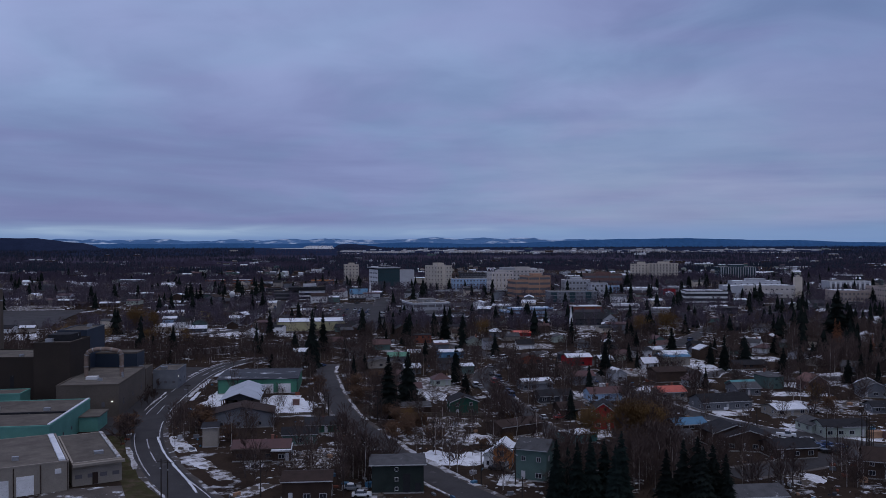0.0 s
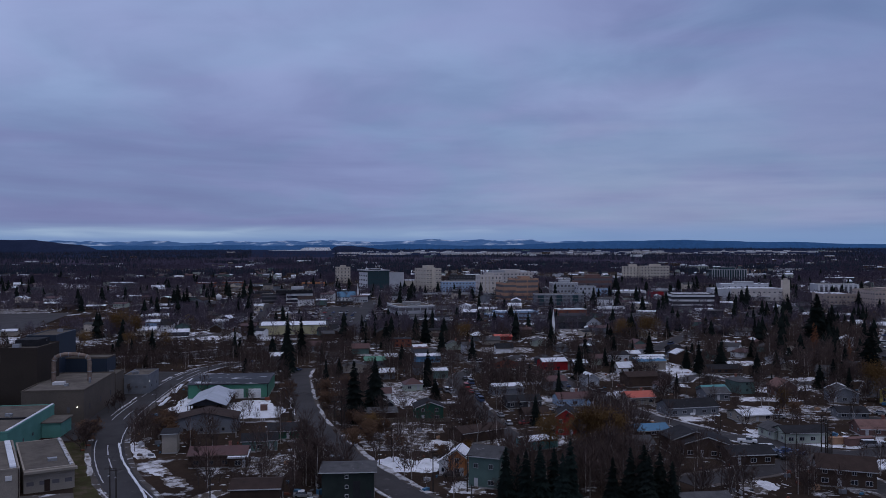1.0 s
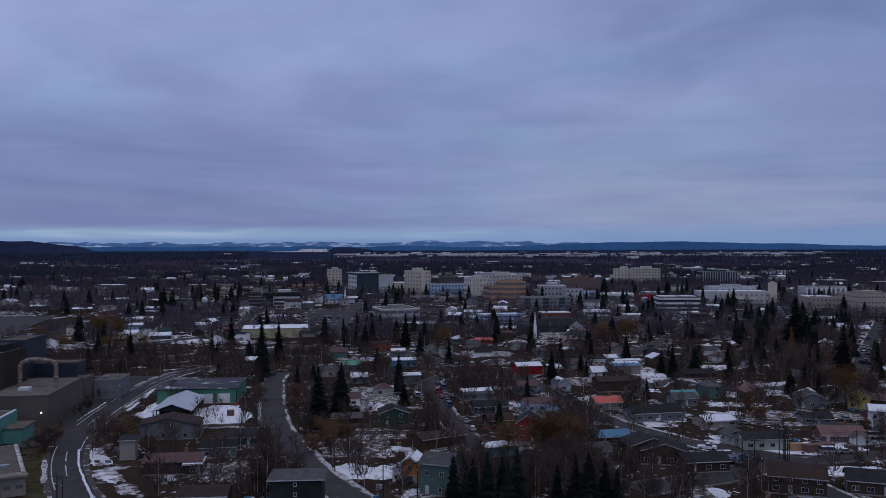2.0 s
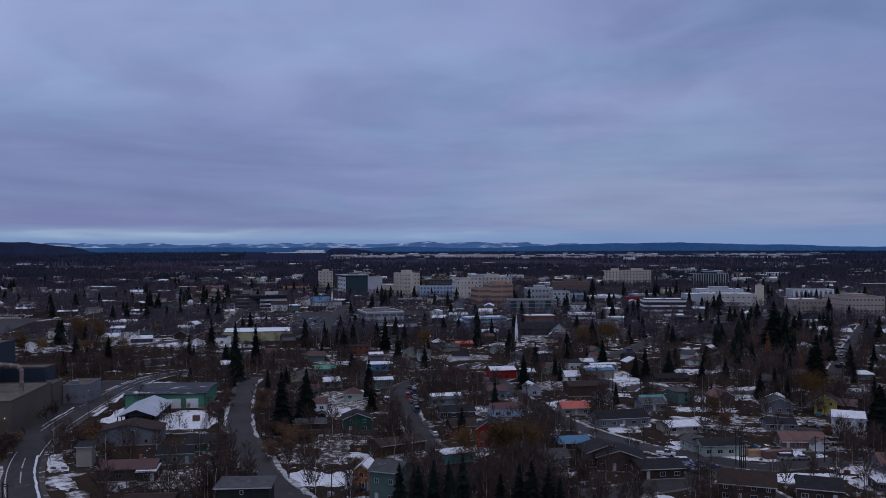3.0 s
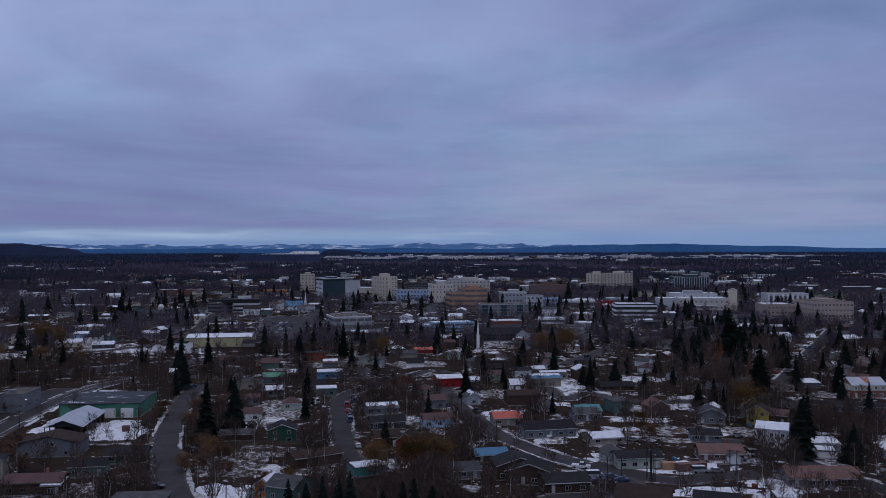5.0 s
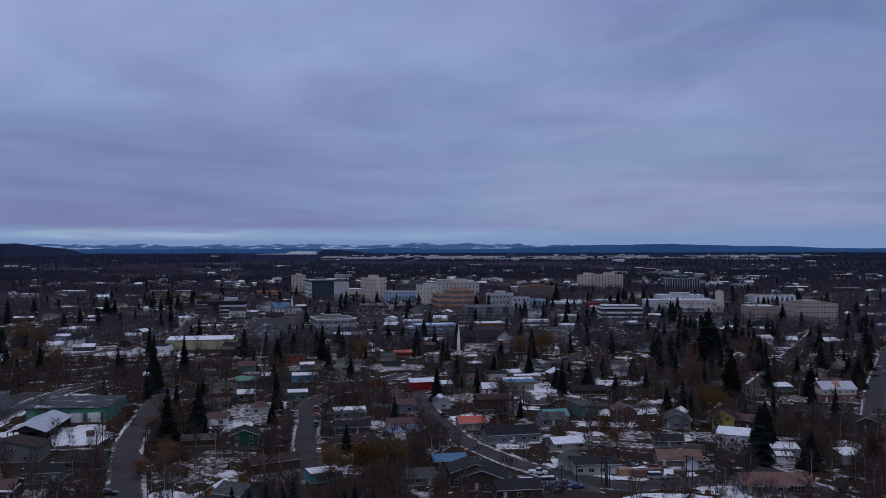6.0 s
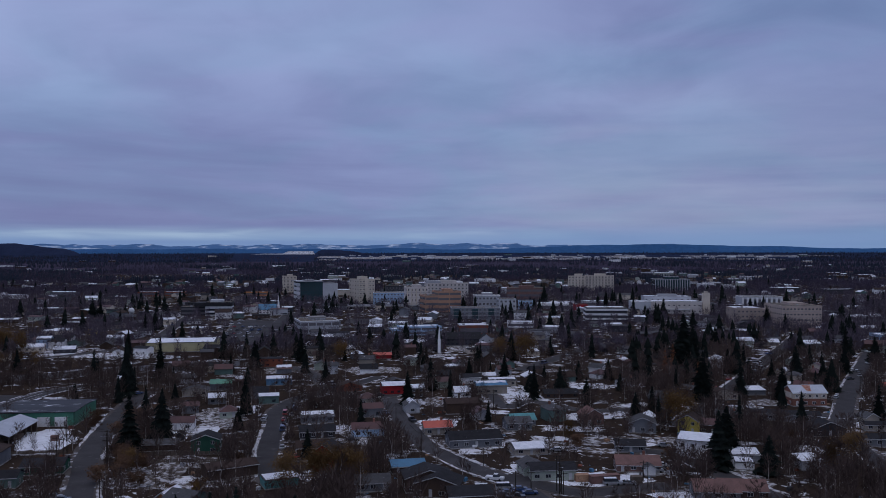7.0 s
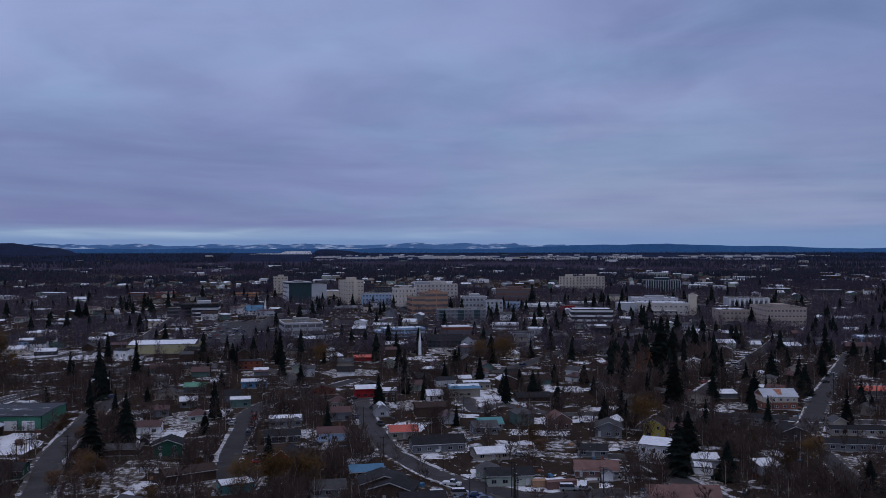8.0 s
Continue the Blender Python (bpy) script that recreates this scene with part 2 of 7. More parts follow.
R_DARK = mat("dark_shingle", (0.028, 0.028, 0.031), (0.018, 0.018, 0.021), 0.5, 6, 0.9, 0.35, third=(0.33, 0.34, 0.37), third_at=(0.66, 0.72), third_scale=0.5)
R_GREY = mat("grey_shingle", (0.085, 0.085, 0.089), (0.055, 0.055, 0.059), 0.5, 6, 0.9, 0.35, third=(0.42, 0.43, 0.46), third_at=(0.64, 0.72), third_scale=0.4)
R_BROWN = mat("brown_shingle", (0.05, 0.034, 0.029), (0.032, 0.023, 0.02), 0.5, 6, 0.9, 0.35)
R_RED = mat("dark_red_metal_roof", (0.075, 0.026, 0.024), (0.05, 0.02, 0.019), 0.4, 6, 0.6, 0.2)
R_ORANGE = mat("orange_metal_roof", (0.54, 0.105, 0.065), (0.42, 0.08, 0.05), 0.4, 6, 0.55, 0.2)
R_TEAL = mat("teal_metal_roof", (0.06, 0.24, 0.24), (0.045, 0.18, 0.18), 0.4, 6, 0.5, 0.15)
R_BLUE = mat("blue_metal_roof", (0.045, 0.16, 0.27), (0.034, 0.12, 0.205), 0.4, 6, 0.5, 0.15)
R_GREEN = mat("green_metal_roof", (0.07, 0.23, 0.14), (0.05, 0.17, 0.11), 0.4, 6, 0.5, 0.15)
R_GRAVEL = mat("gravel_flat_roof", (0.145, 0.130, 0.115), (0.095, 0.086, 0.078), 0.25, 5, 0.95, 0.35, third=(0.09, 0.08, 0.075), third_at=(0.5, 0.75), third_scale=0.15)
R_WET = mat("wet_membrane_roof", (0.055, 0.06, 0.072), (0.035, 0.038, 0.046), 0.15, 5, 0.75, 0.1, third=(0.55, 0.57, 0.6), third_at=(0.58, 0.62), third_scale=0.18, aniso=(0.3, 1, 1))
RUST_STAIN = mat("orange_rust", (0.24, 0.07, 0.035), (0.34, 0.24, 0.20), 0.9, 6, 0.8, 0.1)
PALE_ROOF = mat("frosted_pale_metal_roof", (0.42, 0.45, 0.50), (0.32, 0.35, 0.39), 0.25, 5, 0.5, 0.1, vary=0.02, aniso=(0.4, 1, 1))
CONCRETE = mat("concrete", (0.33, 0.32, 0.31), (0.24, 0.235, 0.23), 0.2, 5, 0.9, 0.2)
WOOD = mat("weathered_wood", (0.13, 0.105, 0.085), (0.09, 0.075, 0.062), 1.2, 12, 0.9, 0.3, aniso=(1, 1, 0.2))
FRESH_WOOD = mat("bare_timber", (0.36, 0.22, 0.14), (0.28, 0.17, 0.11), 1.0, 10, 0.85, 0.2)
POLE = mat("tarred_pole", (0.045, 0.037, 0.032), (0.03, 0.026, 0.023), 1.0, 10, 0.9, 0.3)
STEEL = mat("galvanised_steel", (0.38, 0.39, 0.41), (0.28, 0.29, 0.3), 0.5, 6, 0.45, 0.1, metal=0.7)
DUCT = mat("insulated_duct", (0.26, 0.20, 0.165), (0.15, 0.105, 0.08), 0.6, 4, 0.7, 0.15, metal=0.1)
RUBBER = mat("tyre_rubber", (0.02, 0.02, 0.02), None, 2, 10, 0.9, 0.1)
PANE = glass("dark_window_glass", (0.02, 0.023, 0.03))
# paler, rougher glass than PANE, for the large blocks and far houses
FAR_PANE = glass("pale_window_glass", (0.12, 0.115, 0.125), 0.25)
CURTAIN = glass("curtain_wall_glass", (0.035, 0.065, 0.075), 0.06)
LAMP_WHITE = glow("white_lamp", (1.0, 0.93, 0.8), 9.0)
SPRUCE = mat("spruce_needles", (0.013, 0.017, 0.015), (0.008, 0.011, 0.010), 0.4, 5, 0.95, 0.0, vary=0.3)
BLUE_SPRUCE = mat("blue_spruce_needles", (0.013, 0.020, 0.018), (0.008, 0.012, 0.011), 0.4, 5, 0.95, 0.0, vary=0.25)
# SPRUCE for the far forest, paler and bluer with haze put into its colour
FAR_SPRUCE = mat("hazed_far_spruce_needles", (0.024, 0.029, 0.042), (0.017, 0.021, 0.031), 0.05, 1, 0.95, 0.0, vary=0.1)
BARK = mat("grey_brown_bark", (0.08, 0.064, 0.058), (0.05, 0.041, 0.038), 0.8, 9, 0.95, 0.3, vary=0.25)
BIRCH = mat("pale_birch_bark", (0.34, 0.31, 0.29), (0.16, 0.145, 0.14), 1.2, 6, 0.9, 0.2, vary=0.2, aniso=(1, 1, 3))
# brown twigs farther off, their violet-blue tint a painted haze of distance
FAR_TWIGS = mat("hazed_far_twigs", (0.090, 0.074, 0.104), (0.058, 0.049, 0.074), 0.05, 1, 0.95, 0.0, vary=0.2)
TOWN_TWIGS = mat("hazed_twigs_of_the_town", (0.096, 0.078, 0.098), (0.064, 0.053, 0.069), 0.2, 3, 0.95, 0.0, vary=0.2)
TWIGS = mat("bare_brown_twigs", (0.086, 0.062, 0.055), (0.056, 0.041, 0.037), 0.3, 4, 0.95, 0.0, vary=0.3)
BROWN_LEAF = mat("dead_brown_leaves", (0.115, 0.066, 0.040), (0.080, 0.048, 0.032), 0.4, 5, 0.9, 0.0, vary=0.25)
AMBER = mat("amber_leaves", (0.130, 0.074, 0.026), (0.090, 0.054, 0.024), 0.4, 5, 0.9, 0.0, vary=0.2)
COPPER = mat("copper_needles", (0.15, 0.058, 0.026), (0.10, 0.042, 0.022), 0.4, 5, 0.9, 0.0, vary=0.2)
# far forest floor, with a violet-blue haze mixed into its base colour
FOREST = mat("hazed_forest_floor_and_scrub", (0.062, 0.054, 0.080), (0.041, 0.037, 0.058), 0.012, 0.15, 0.95, 0.3, vary=0.0)
# foothills: the blue haze of distance is painted into the base colour
ROCK = mat("haze_blue_mountain_rock", (0.042, 0.115, 0.245), (0.033, 0.095, 0.205), 0.004, 0.05, 0.95, 0.1, vary=0.0)
# dark slopes and plain, bluer by the air's haze coloured into them
FAR_WOODS = mat("hazed_far_spruce_slopes", (0.026, 0.036, 0.070), (0.018, 0.025, 0.050), 0.01, 0.12, 0.95, 0.3, vary=0.0)
GRASS = mat("dull_autumn_grass", (0.060, 0.062, 0.030), (0.050, 0.042, 0.026), 0.35, 4, 0.95, 0.4, third=(0.09, 0.07, 0.05), third_at=(0.48, 0.62), third_scale=0.3)
GRIT = mat("old_snow_bank", (0.62, 0.63, 0.66), (0.40, 0.39, 0.39), 0.7, 4, 0.8, 0.3, third=(0.16, 0.14, 0.125), third_at=(0.50, 0.60), third_scale=0.5)
# snow streaks over slopes whose blue is distance haze put into the colour
ROCK_SNOW = mat("haze_blue_mountain_snow", (0.085, 0.185, 0.345), (0.065, 0.15, 0.29), 0.01, 0.06, 0.9, 0.1, vary=0.0, third=(0.55, 0.64, 0.74), third_at=(0.52, 0.66), third_scale=0.016, aniso=(0.6, 1, 2.5))


# ---- mesh helpers ----
class Geo:
    """Vertices and faces of one mesh."""

    def __init__(self):
        self.v, self.f = [], []

    def add(self, verts, faces):
        k = len(self.v)
        self.v += [tuple(p) for p in verts]
        self.f += [tuple(i + k for i in q) for q in faces]
        return self

    def box(self, x0, y0, z0, x1, y1, z1):
        return self.add([(x0, y0, z0), (x1, y0, z0), (x1, y1, z0), (x0, y1, z0), (x0, y0, z1), (x1, y0, z1), (x1, y1, z1), (x0, y1, z1)],
                        [(0, 3, 2, 1), (4, 5, 6, 7), (0, 1, 5, 4), (1, 2, 6, 5), (2, 3, 7, 6), (3, 0, 4, 7)])

    def slab(self, quad, thick):
        """A plate under four corner points."""
        q = [Vector(p) for p in quad]
        nrm = (q[1] - q[0]).cross(q[3] - q[0]).normalized() * thick
        return self.add(q + [p - nrm for p in q], [(0, 1, 2, 3), (7, 6, 5, 4), (0, 4, 5, 1), (1, 5, 6, 2), (2, 6, 7, 3), (3, 7, 4, 0)])

    def tube(self, a, b, ra, rb, n=6, caps=True):
        a, b = Vector(a), Vector(b)
        w = (b - a).normalized()
        u = w.orthogonal().normalized()
        s = w.cross(u)
        ring = [u * math.cos(2 * math.pi * i / n) + s * math.sin(2 * math.pi * i / n) for i in range(n)]
        faces = [(i, (i + 1) % n, n + (i + 1) % n, n + i) for i in range(n)]
        if caps:
            faces += [tuple(range(n - 1, -1, -1)), tuple(range(n, 2 * n))]
        return self.add([a + r * ra for r in ring] + [b + r * rb for r in ring], faces)

    def mesh(self, name, material):
        me = bpy.data.meshes.new(name)
        me.from_pydata(self.v, [], self.f)
        me.materials.append(material)
        me.update()
        return me


def thing(name, x, y, z, rot, label, category, group=""):
    ob = new(name)
    ob.empty_display_size = 0.5
    ob.matrix_world = pose(x, y, z + lift_of(x, y), 0, 0, rot)
    return tagged(ob, label, category, group)


def part(name, geo, material, parent, label=""):
    me = geo if isinstance(geo, bpy.types.Mesh) else geo.mesh(name, material)
    ob = new(name, me)
    ob.parent = parent
    return tagged(ob, label)


def placed(name, me, parent, x, y, z, rot=0, label=""):
    ob = new(name, me)
    ob.parent = parent
    ob.matrix_basis = pose(x, y, z, 0, 0, rot)
    return tagged(ob, label)


def setting(name, geo, material, label, category):
    ob = new(name, geo if isinstance(geo, bpy.types.Mesh) else geo.mesh(name, material))
    return tagged(ob, label, category, kind="structure")


rnd = random.Random(11)
FILLING = []  # set once the random part of the town begins
BUSY = []     # footprints: x, y, radius
YARDS = []    # open lots: x, y, radius, depth of the clear strip before them
ROADS = []    # centre lines with half widths


def road_gap(x, y):
    """Distance from the nearest road edge."""
    best = 1e9
    for pts, half in ROADS:
        for (ax, ay), (bx, by) in zip(pts, pts[1:]):
            dx, dy = bx - ax, by - ay
            s = max(0, min(1, ((x - ax) * dx + (y - ay) * dy) / (dx * dx + dy * dy + 1e-9)))
            best = min(best, math.hypot(x - ax - s * dx, y - ay - s * dy) - half)
    return best


def free(x, y, r):
    return all((x - a) ** 2 + (y - b) ** 2 > (r + c) ** 2 for a, b, c in BUSY)


def open_lot(x, y):
    """Whether a tall tree here would stand on, or just before, an open lot or a house front."""
    return any(abs(x - a) < c and -c - f < y - b < c for a, b, c, f in YARDS)


# ---- ground, far hills ----
def lift_of(x, y):
    """The land is flat by the gardens, climbs a little to the offices and again to the forested uplands."""
    s = max(0.0, min(1.0, (y - 2200) / 2600))
    q = max(0.0, min(1.0, (y - 560) / 300))
    z = 7.6 * q * q * (3 - 2 * q) + 44.4 * s * s * (3 - 2 * s)
    if y > 1560:
        z += 2.5 * noise.noise((x / 400, y / 400, 0.3)) * min(1, (y - 1560) / 900)
    return z


def airfield(x, y):
    """The open snowy plain far beyond the forest."""
    return 3400 < y < 4000 and -0.125 < x / y < 0.45


def ground():
    ys = [-500, -300, -150, -50] + [15 * i for i in range(0, 60)] + [900 + 50 * i for i in range(0, 34)] + [2600 + 130 * i for i in range(0, 19)]
    xs = [-4600, -4000, -3400, -2800, -2300, -1900, -1500, -1200, -950] + [-800 + 25 * i for i in range(0, 73)] + [1200, 1500, 1900, 2300, 2800, 3400, 4000, 4600]
    g = Geo()
    verts = [(x, y, lift_of(x, y)) for y in ys for x in xs]
    n = len(xs)
    g.add(verts, [(j * n + i, j * n + i + 1, (j + 1) * n + i + 1, (j + 1) * n + i) for j in range(len(ys) - 1) for i in range(n - 1)])
    ob = setting("ground", g, GROUND, "brown frozen ground with patches of thin snow", "ground")
    ob.data.materials.append(FOREST)
    ob.data.materials.append(FAR_WOODS)
    ob.data.materials.append(THIN_SNOW)
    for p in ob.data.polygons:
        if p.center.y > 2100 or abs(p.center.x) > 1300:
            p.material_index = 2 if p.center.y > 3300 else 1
        if 3430 < p.center.y < 3960 and airfield(p.center.x, p.center.y) and noise.noise((p.center.x / 170, p.center.y / 120, 4.1)) > -0.12:
            p.material_index = 3


def ridge_line(name, y, x0, x1, step, height, seed, material, label, back=140, rows=7):
    """A range of hills: a strip of relief that climbs from its foot to its crest."""
    g = Geo()
    n = int((x1 - x0) / step) + 1
    for j in range(rows):
        s = j / (rows - 1)
        for i in range(n):
            x = x0 + i * step
            top = height(x)
            rough = 0.16 * top * noise.fractal((x / 130, s * 2.2, seed), 0.8, 2.1, 4) * math.sin(math.pi * min(1, s + 0.12))
            g.v.append((x + 30 * noise.noise((x / 90, s * 3, seed + 5)), y + back * s, max(-30, -30 + (top + 30) * s ** 0.8 + rough)))
    for j in range(rows - 1):
        for i in range(n - 1):
            a = j * n + i
            g.f.append((a, a + 1, a + n + 1, a + n))
    ob = setting(name, g, material, label, "mountains" if "mountain" in name else "hill")
    for p in ob.data.polygons:
        p.use_smooth = True
    return ob


def smooth(a, b, v):
    s = max(0.0, min(1.0, (v - a) / (b - a)))
    return s * s * (3 - 2 * s)


def mountain_height(x):
    h = 101 + 15 * noise.fractal((x / 300, 0.0, 4.4), 0.75, 2.1, 6) - 10 * smooth(600, 1000, x) - 18 * smooth(1300, 2300, x)
    return h - 5 * smooth(-1000, -1900, x)


def foothill_height(x):
    return 75 + 7 * noise.fractal((x / 380, 0.0, 9.1), 0.8, 2.0, 4) + 22 * smooth(450, 1000, x) * smooth(2500, 1300, x)


def bluff_height(x):
    return 5 + (98 + 4 * noise.noise((x / 110, 2.2, 0))) * (0.72 * smooth(-1570, -1760, x) + 0.28 * smooth(-1700, -2050, x))


def mound_height(x):
    return 10 + 60 * smooth(-640, -545, x) * (1 - max(0.0, min(1.0, (x + 480) / 400))) ** 0.7 + 2 * noise.noise((x / 60, 1.1, 0))


def quarry_height(x):
    return 43 + 7 * smooth(-1000, -800, x) + 12 * smooth(-730, -712, x) - 62 * smooth(-578, -556, x)


ground()
ridge_line("mountain_range", 4660, -4300, 4500, 22, mountain_height, 2.0, ROCK_SNOW, "far snow-streaked mountain range tinted with blue haze under cloud", 220, 9)
ridge_line("mountain_foothills", 4420, -4200, 4400, 30, foothill_height, 6.0, ROCK, "far forested foothills tinted with blue haze below the mountains", 160, 6)
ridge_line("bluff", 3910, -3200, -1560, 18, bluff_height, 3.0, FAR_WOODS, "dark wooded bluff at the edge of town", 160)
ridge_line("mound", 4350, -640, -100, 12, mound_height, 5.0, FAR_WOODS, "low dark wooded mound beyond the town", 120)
ridge_line("quarry_slope", 4240, -1010, -550, 10, quarry_height, 8.0, YARD_SNOW, "snow-covered quarry slope beyond the forest", 60, 5)


# ---- roads ----
def spline(pts, step=4.0):
    out = []
    p = [pts[0]] + list(pts) + [pts[-1]]
    for a, b, c, d in zip(p, p[1:], p[2:], p[3:]):
        n = max(2, int(math.dist(b, c) / step))
        for i in range(n):
            t = i / n
            out.append(tuple(0.5 * (2 * b[k] + (c[k] - a[k]) * t + (2 * a[k] - 5 * b[k] + 4 * c[k] - d[k]) * t * t + (3 * b[k] - a[k] - 3 * c[k] + d[k]) * t ** 3) for k in (0, 1)))
    return out + [tuple(pts[-1])]


def ribbon(line, left, right, z, thick, wobble=0.0, seed=0):
    """A strip of ground along a line, between two offsets from it."""
    g = Geo()
    n = len(line)
    for i, (x, y) in enumerate(line):
        a, b = line[max(0, i - 1)], line[min(n - 1, i + 1)]
        dx, dy = b[0] - a[0], b[1] - a[1]
        s = math.hypot(dx, dy) or 1
        nx, ny = -dy / s, dx / s
        wl_ = wobble * noise.noise((x / 3.0, y / 3.0, seed))
        wr_ = wobble * noise.noise((x / 3.0, y / 3.0, seed + 9))
        for off, h in ((left + wl_, z - thick), (left + wl_, z), (right + wr_, z), (right + wr_, z - thick)):
            g.v.append((x + nx * off, y + ny * off, h + lift_of(x + nx * off, y + ny * off)))
    for i in range(n - 1):
        k = 4 * i
        g.f += [(k + j, k + 4 + j, k + 5 + j, k + 1 + j) for j in range(3)]
    g.f += [(0, 1, 2, 3), (4 * n - 1, 4 * n - 2, 4 * n - 3, 4 * n - 4)]
    return g


def road(label, width, *pts, lines=False, snow=0.0, seed=1):
    line = spline(pts)
    z = 0.12 + 0.007 * len(ROADS)
    ROADS.append((line[::2] + [line[-1]], width / 2))
    setting("road", ribbon(line, width / 2, -width / 2, z, 0.2), ASPHALT, label, "road")
    setting("road_shoulder", ribbon(line, width / 2 + 1.6, -width / 2 - 1.6, z - 0.05 + 0.004 * (len(ROADS) % 2), 0.2, 0.8, seed), SLUSH, "gravel road shoulder with slush", "road shoulder")
    if lines:
        for off in (width / 2 - 0.9, 0.0, -width / 2 + 0.9):
            k = 0
            while k + 4 < len(line):
                m = rnd.choice((3, 4, 2))
                if rnd.random() < (0.5 if off == 0.0 else 0.25):
                    k += m
                    continue
                setting("road_marking", ribbon(line[k:k + m + 1], off + 0.15, off - 0.15, z + 0.012, 0.02, 0.15, k), PAINT, "frosty white road line", "road marking")
                k += m + (1 if off == 0.0 else 0)
    if snow:
        for side in (1, -1):
            k = rnd.randrange(0, 4)
            while k + 3 < len(line):
                m = rnd.randrange(3, 11)
                seg = line[k:k + m]
                if len(seg) > 2 and rnd.random() < snow:
                    w = rnd.uniform(0.5, 1.3)
                    o = side * (width / 2 + 0.9)
                    tagged(new("snow_bank", ribbon(seg, o + w / 2, o - w / 2, 0.2, 0.3, 0.9, k).mesh("snow_bank", GRIT)), "low bank of old snow along the road edge", "snow bank", "snow banks", "stuff")
                k += m + rnd.randrange(0, 3)


PATCHES = []


def snow_patch(x, y, rx, ry, rot=0, thin=False, deep=False):
    """A blot of snow with a ragged rim and a few bare holes."""
    g = Geo()
    # overlapping patches lie one on another, each a little higher
    z = 0.02 + 0.005 * sum(math.hypot(x - a, y - b) < 1.5 * (max(rx, ry) + c) for a, b, c in PATCHES)
    PATCHES.append((x, y, max(rx, ry)))
    n = 30
    seed = x * 0.37 + y * 0.11
    rings = (0.0, 0.45, 0.8, 1.0)
    g.v.append((0, 0, z))
    for k, s in enumerate(rings[1:]):
        for i in range(n):
            a = 2 * math.pi * i / n
            w = 1 + (0.42 * noise.noise((2.2 * math.cos(a) + seed, 2.2 * math.sin(a), seed)) + 0.22 * noise.noise((6 * math.cos(a) + seed, 6 * math.sin(a), seed))) * s
            c = max(abs(math.cos(a)), abs(math.sin(a))) ** -0.6
            g.v.append((rx * s * w * c * math.cos(a), ry * s * w * c * math.sin(a), z if k < 2 else z - 0.12))
    g.f += [(0, 1 + i, 1 + (i + 1) % n) for i in range(n)]
    for k in range(2):
        g.f += [(1 + k * n + i, 1 + (k + 1) * n + i, 1 + (k + 1) * n + (i + 1) % n, 1 + k * n + (i + 1) % n) for i in range(n)]
    c, q = math.cos(radians(rot)), math.sin(radians(rot))
    g.v = [(u, v, h + lift_of(x + u * c - v * q, y + u * q + v * c)) for u, v, h in g.v]
    ob = new("snow_patch", g.mesh("snow_patch", THIN_SNOW if thin else TRACKED_SNOW if deep else YARD_SNOW))
    ob.matrix_world = pose(x, y, 0, 0, 0, rot)
    YARDS.append((x, y, max(rx, 0.7 * ry), 26.0))
    tagged(ob, "ragged patch of thin snow over dead grass" if thin else "patch of trodden snow on the ground", "snow", "snow patches", "stuff")


# ---- trees ----
def limb(g, a, b, ra, rb, n=3):
    g.tube(a, b, ra, rb, n, False)


def bare_tree(seed, height, spread, twig=0.075, limbs=15, pale=False):
    """A leafless birch or poplar: trunk, rising limbs, and a haze of twigs."""
    r = random.Random(seed)
    trunk, crown = Geo(), Geo()
    pts = [Vector((0, 0, -0.2))]
    for k in range(1, 6):
        pts.append(Vector((r.uniform(-0.25, 0.25) * k * 0.5, r.uniform(-0.25, 0.25) * k * 0.5, height * 0.92 * k / 5)))
    rad = [0.012 * height * (1 - 0.17 * k) for k in range(6)]
    for k in range(5):
        trunk.tube(pts[k], pts[k + 1], rad[k], rad[k + 1], 6, False)
    for i in range(limbs):
        s = 0.22 + 0.74 * (i + r.random() * 0.7) / limbs
        k = min(4, int(s * 5))
        base = pts[k].lerp(pts[k + 1], s * 5 - k)
        az, el = r.uniform(0, 6.28), r.uniform(0.75, 1.25)
        ln = spread * (1.15 - 0.75 * s) * r.uniform(0.7, 1.15) * height
        d = Vector((math.cos(az) * math.cos(el), math.sin(az) * math.cos(el), math.sin(el)))
        tip = base + d * ln
        crown_r = 0.02 + 0.0035 * height * (1 - s)
        limb(crown, base, tip, crown_r, 0.012)
        for j in range(r.randrange(4, 7)):
            u = r.uniform(0.25, 1.0)
            b2 = base.lerp(tip, u)
            d2 = (d + Vector((r.uniform(-1, 1), r.uniform(-1, 1), r.uniform(0.1, 1.0))) * 0.7).normalized()
            t2 = b2 + d2 * ln * r.uniform(0.25, 0.5)
            limb(crown, b2, t2, 0.02, 0.008)
            for q in range(r.randrange(5, 9)):
                b3 = b2.lerp(t2, r.uniform(0.15, 1.0))
                d3 = (d2 + Vector((r.uniform(-1, 1), r.uniform(-1, 1), r.uniform(-0.2, 1.1)))).normalized()
                t3 = b3 + d3 * r.uniform(0.5, 1.3) * height * 0.075
                side = d3.cross(Vector((r.uniform(-1, 1), r.uniform(-1, 1), r.uniform(-1, 1)))).normalized() * twig
                crown.add([b3 - side * 0.5, b3 + side * 0.5, t3], [(0, 1, 2)])
    return trunk.mesh("trunk", BIRCH if pale else BARK), crown.mesh("crown", TWIGS)


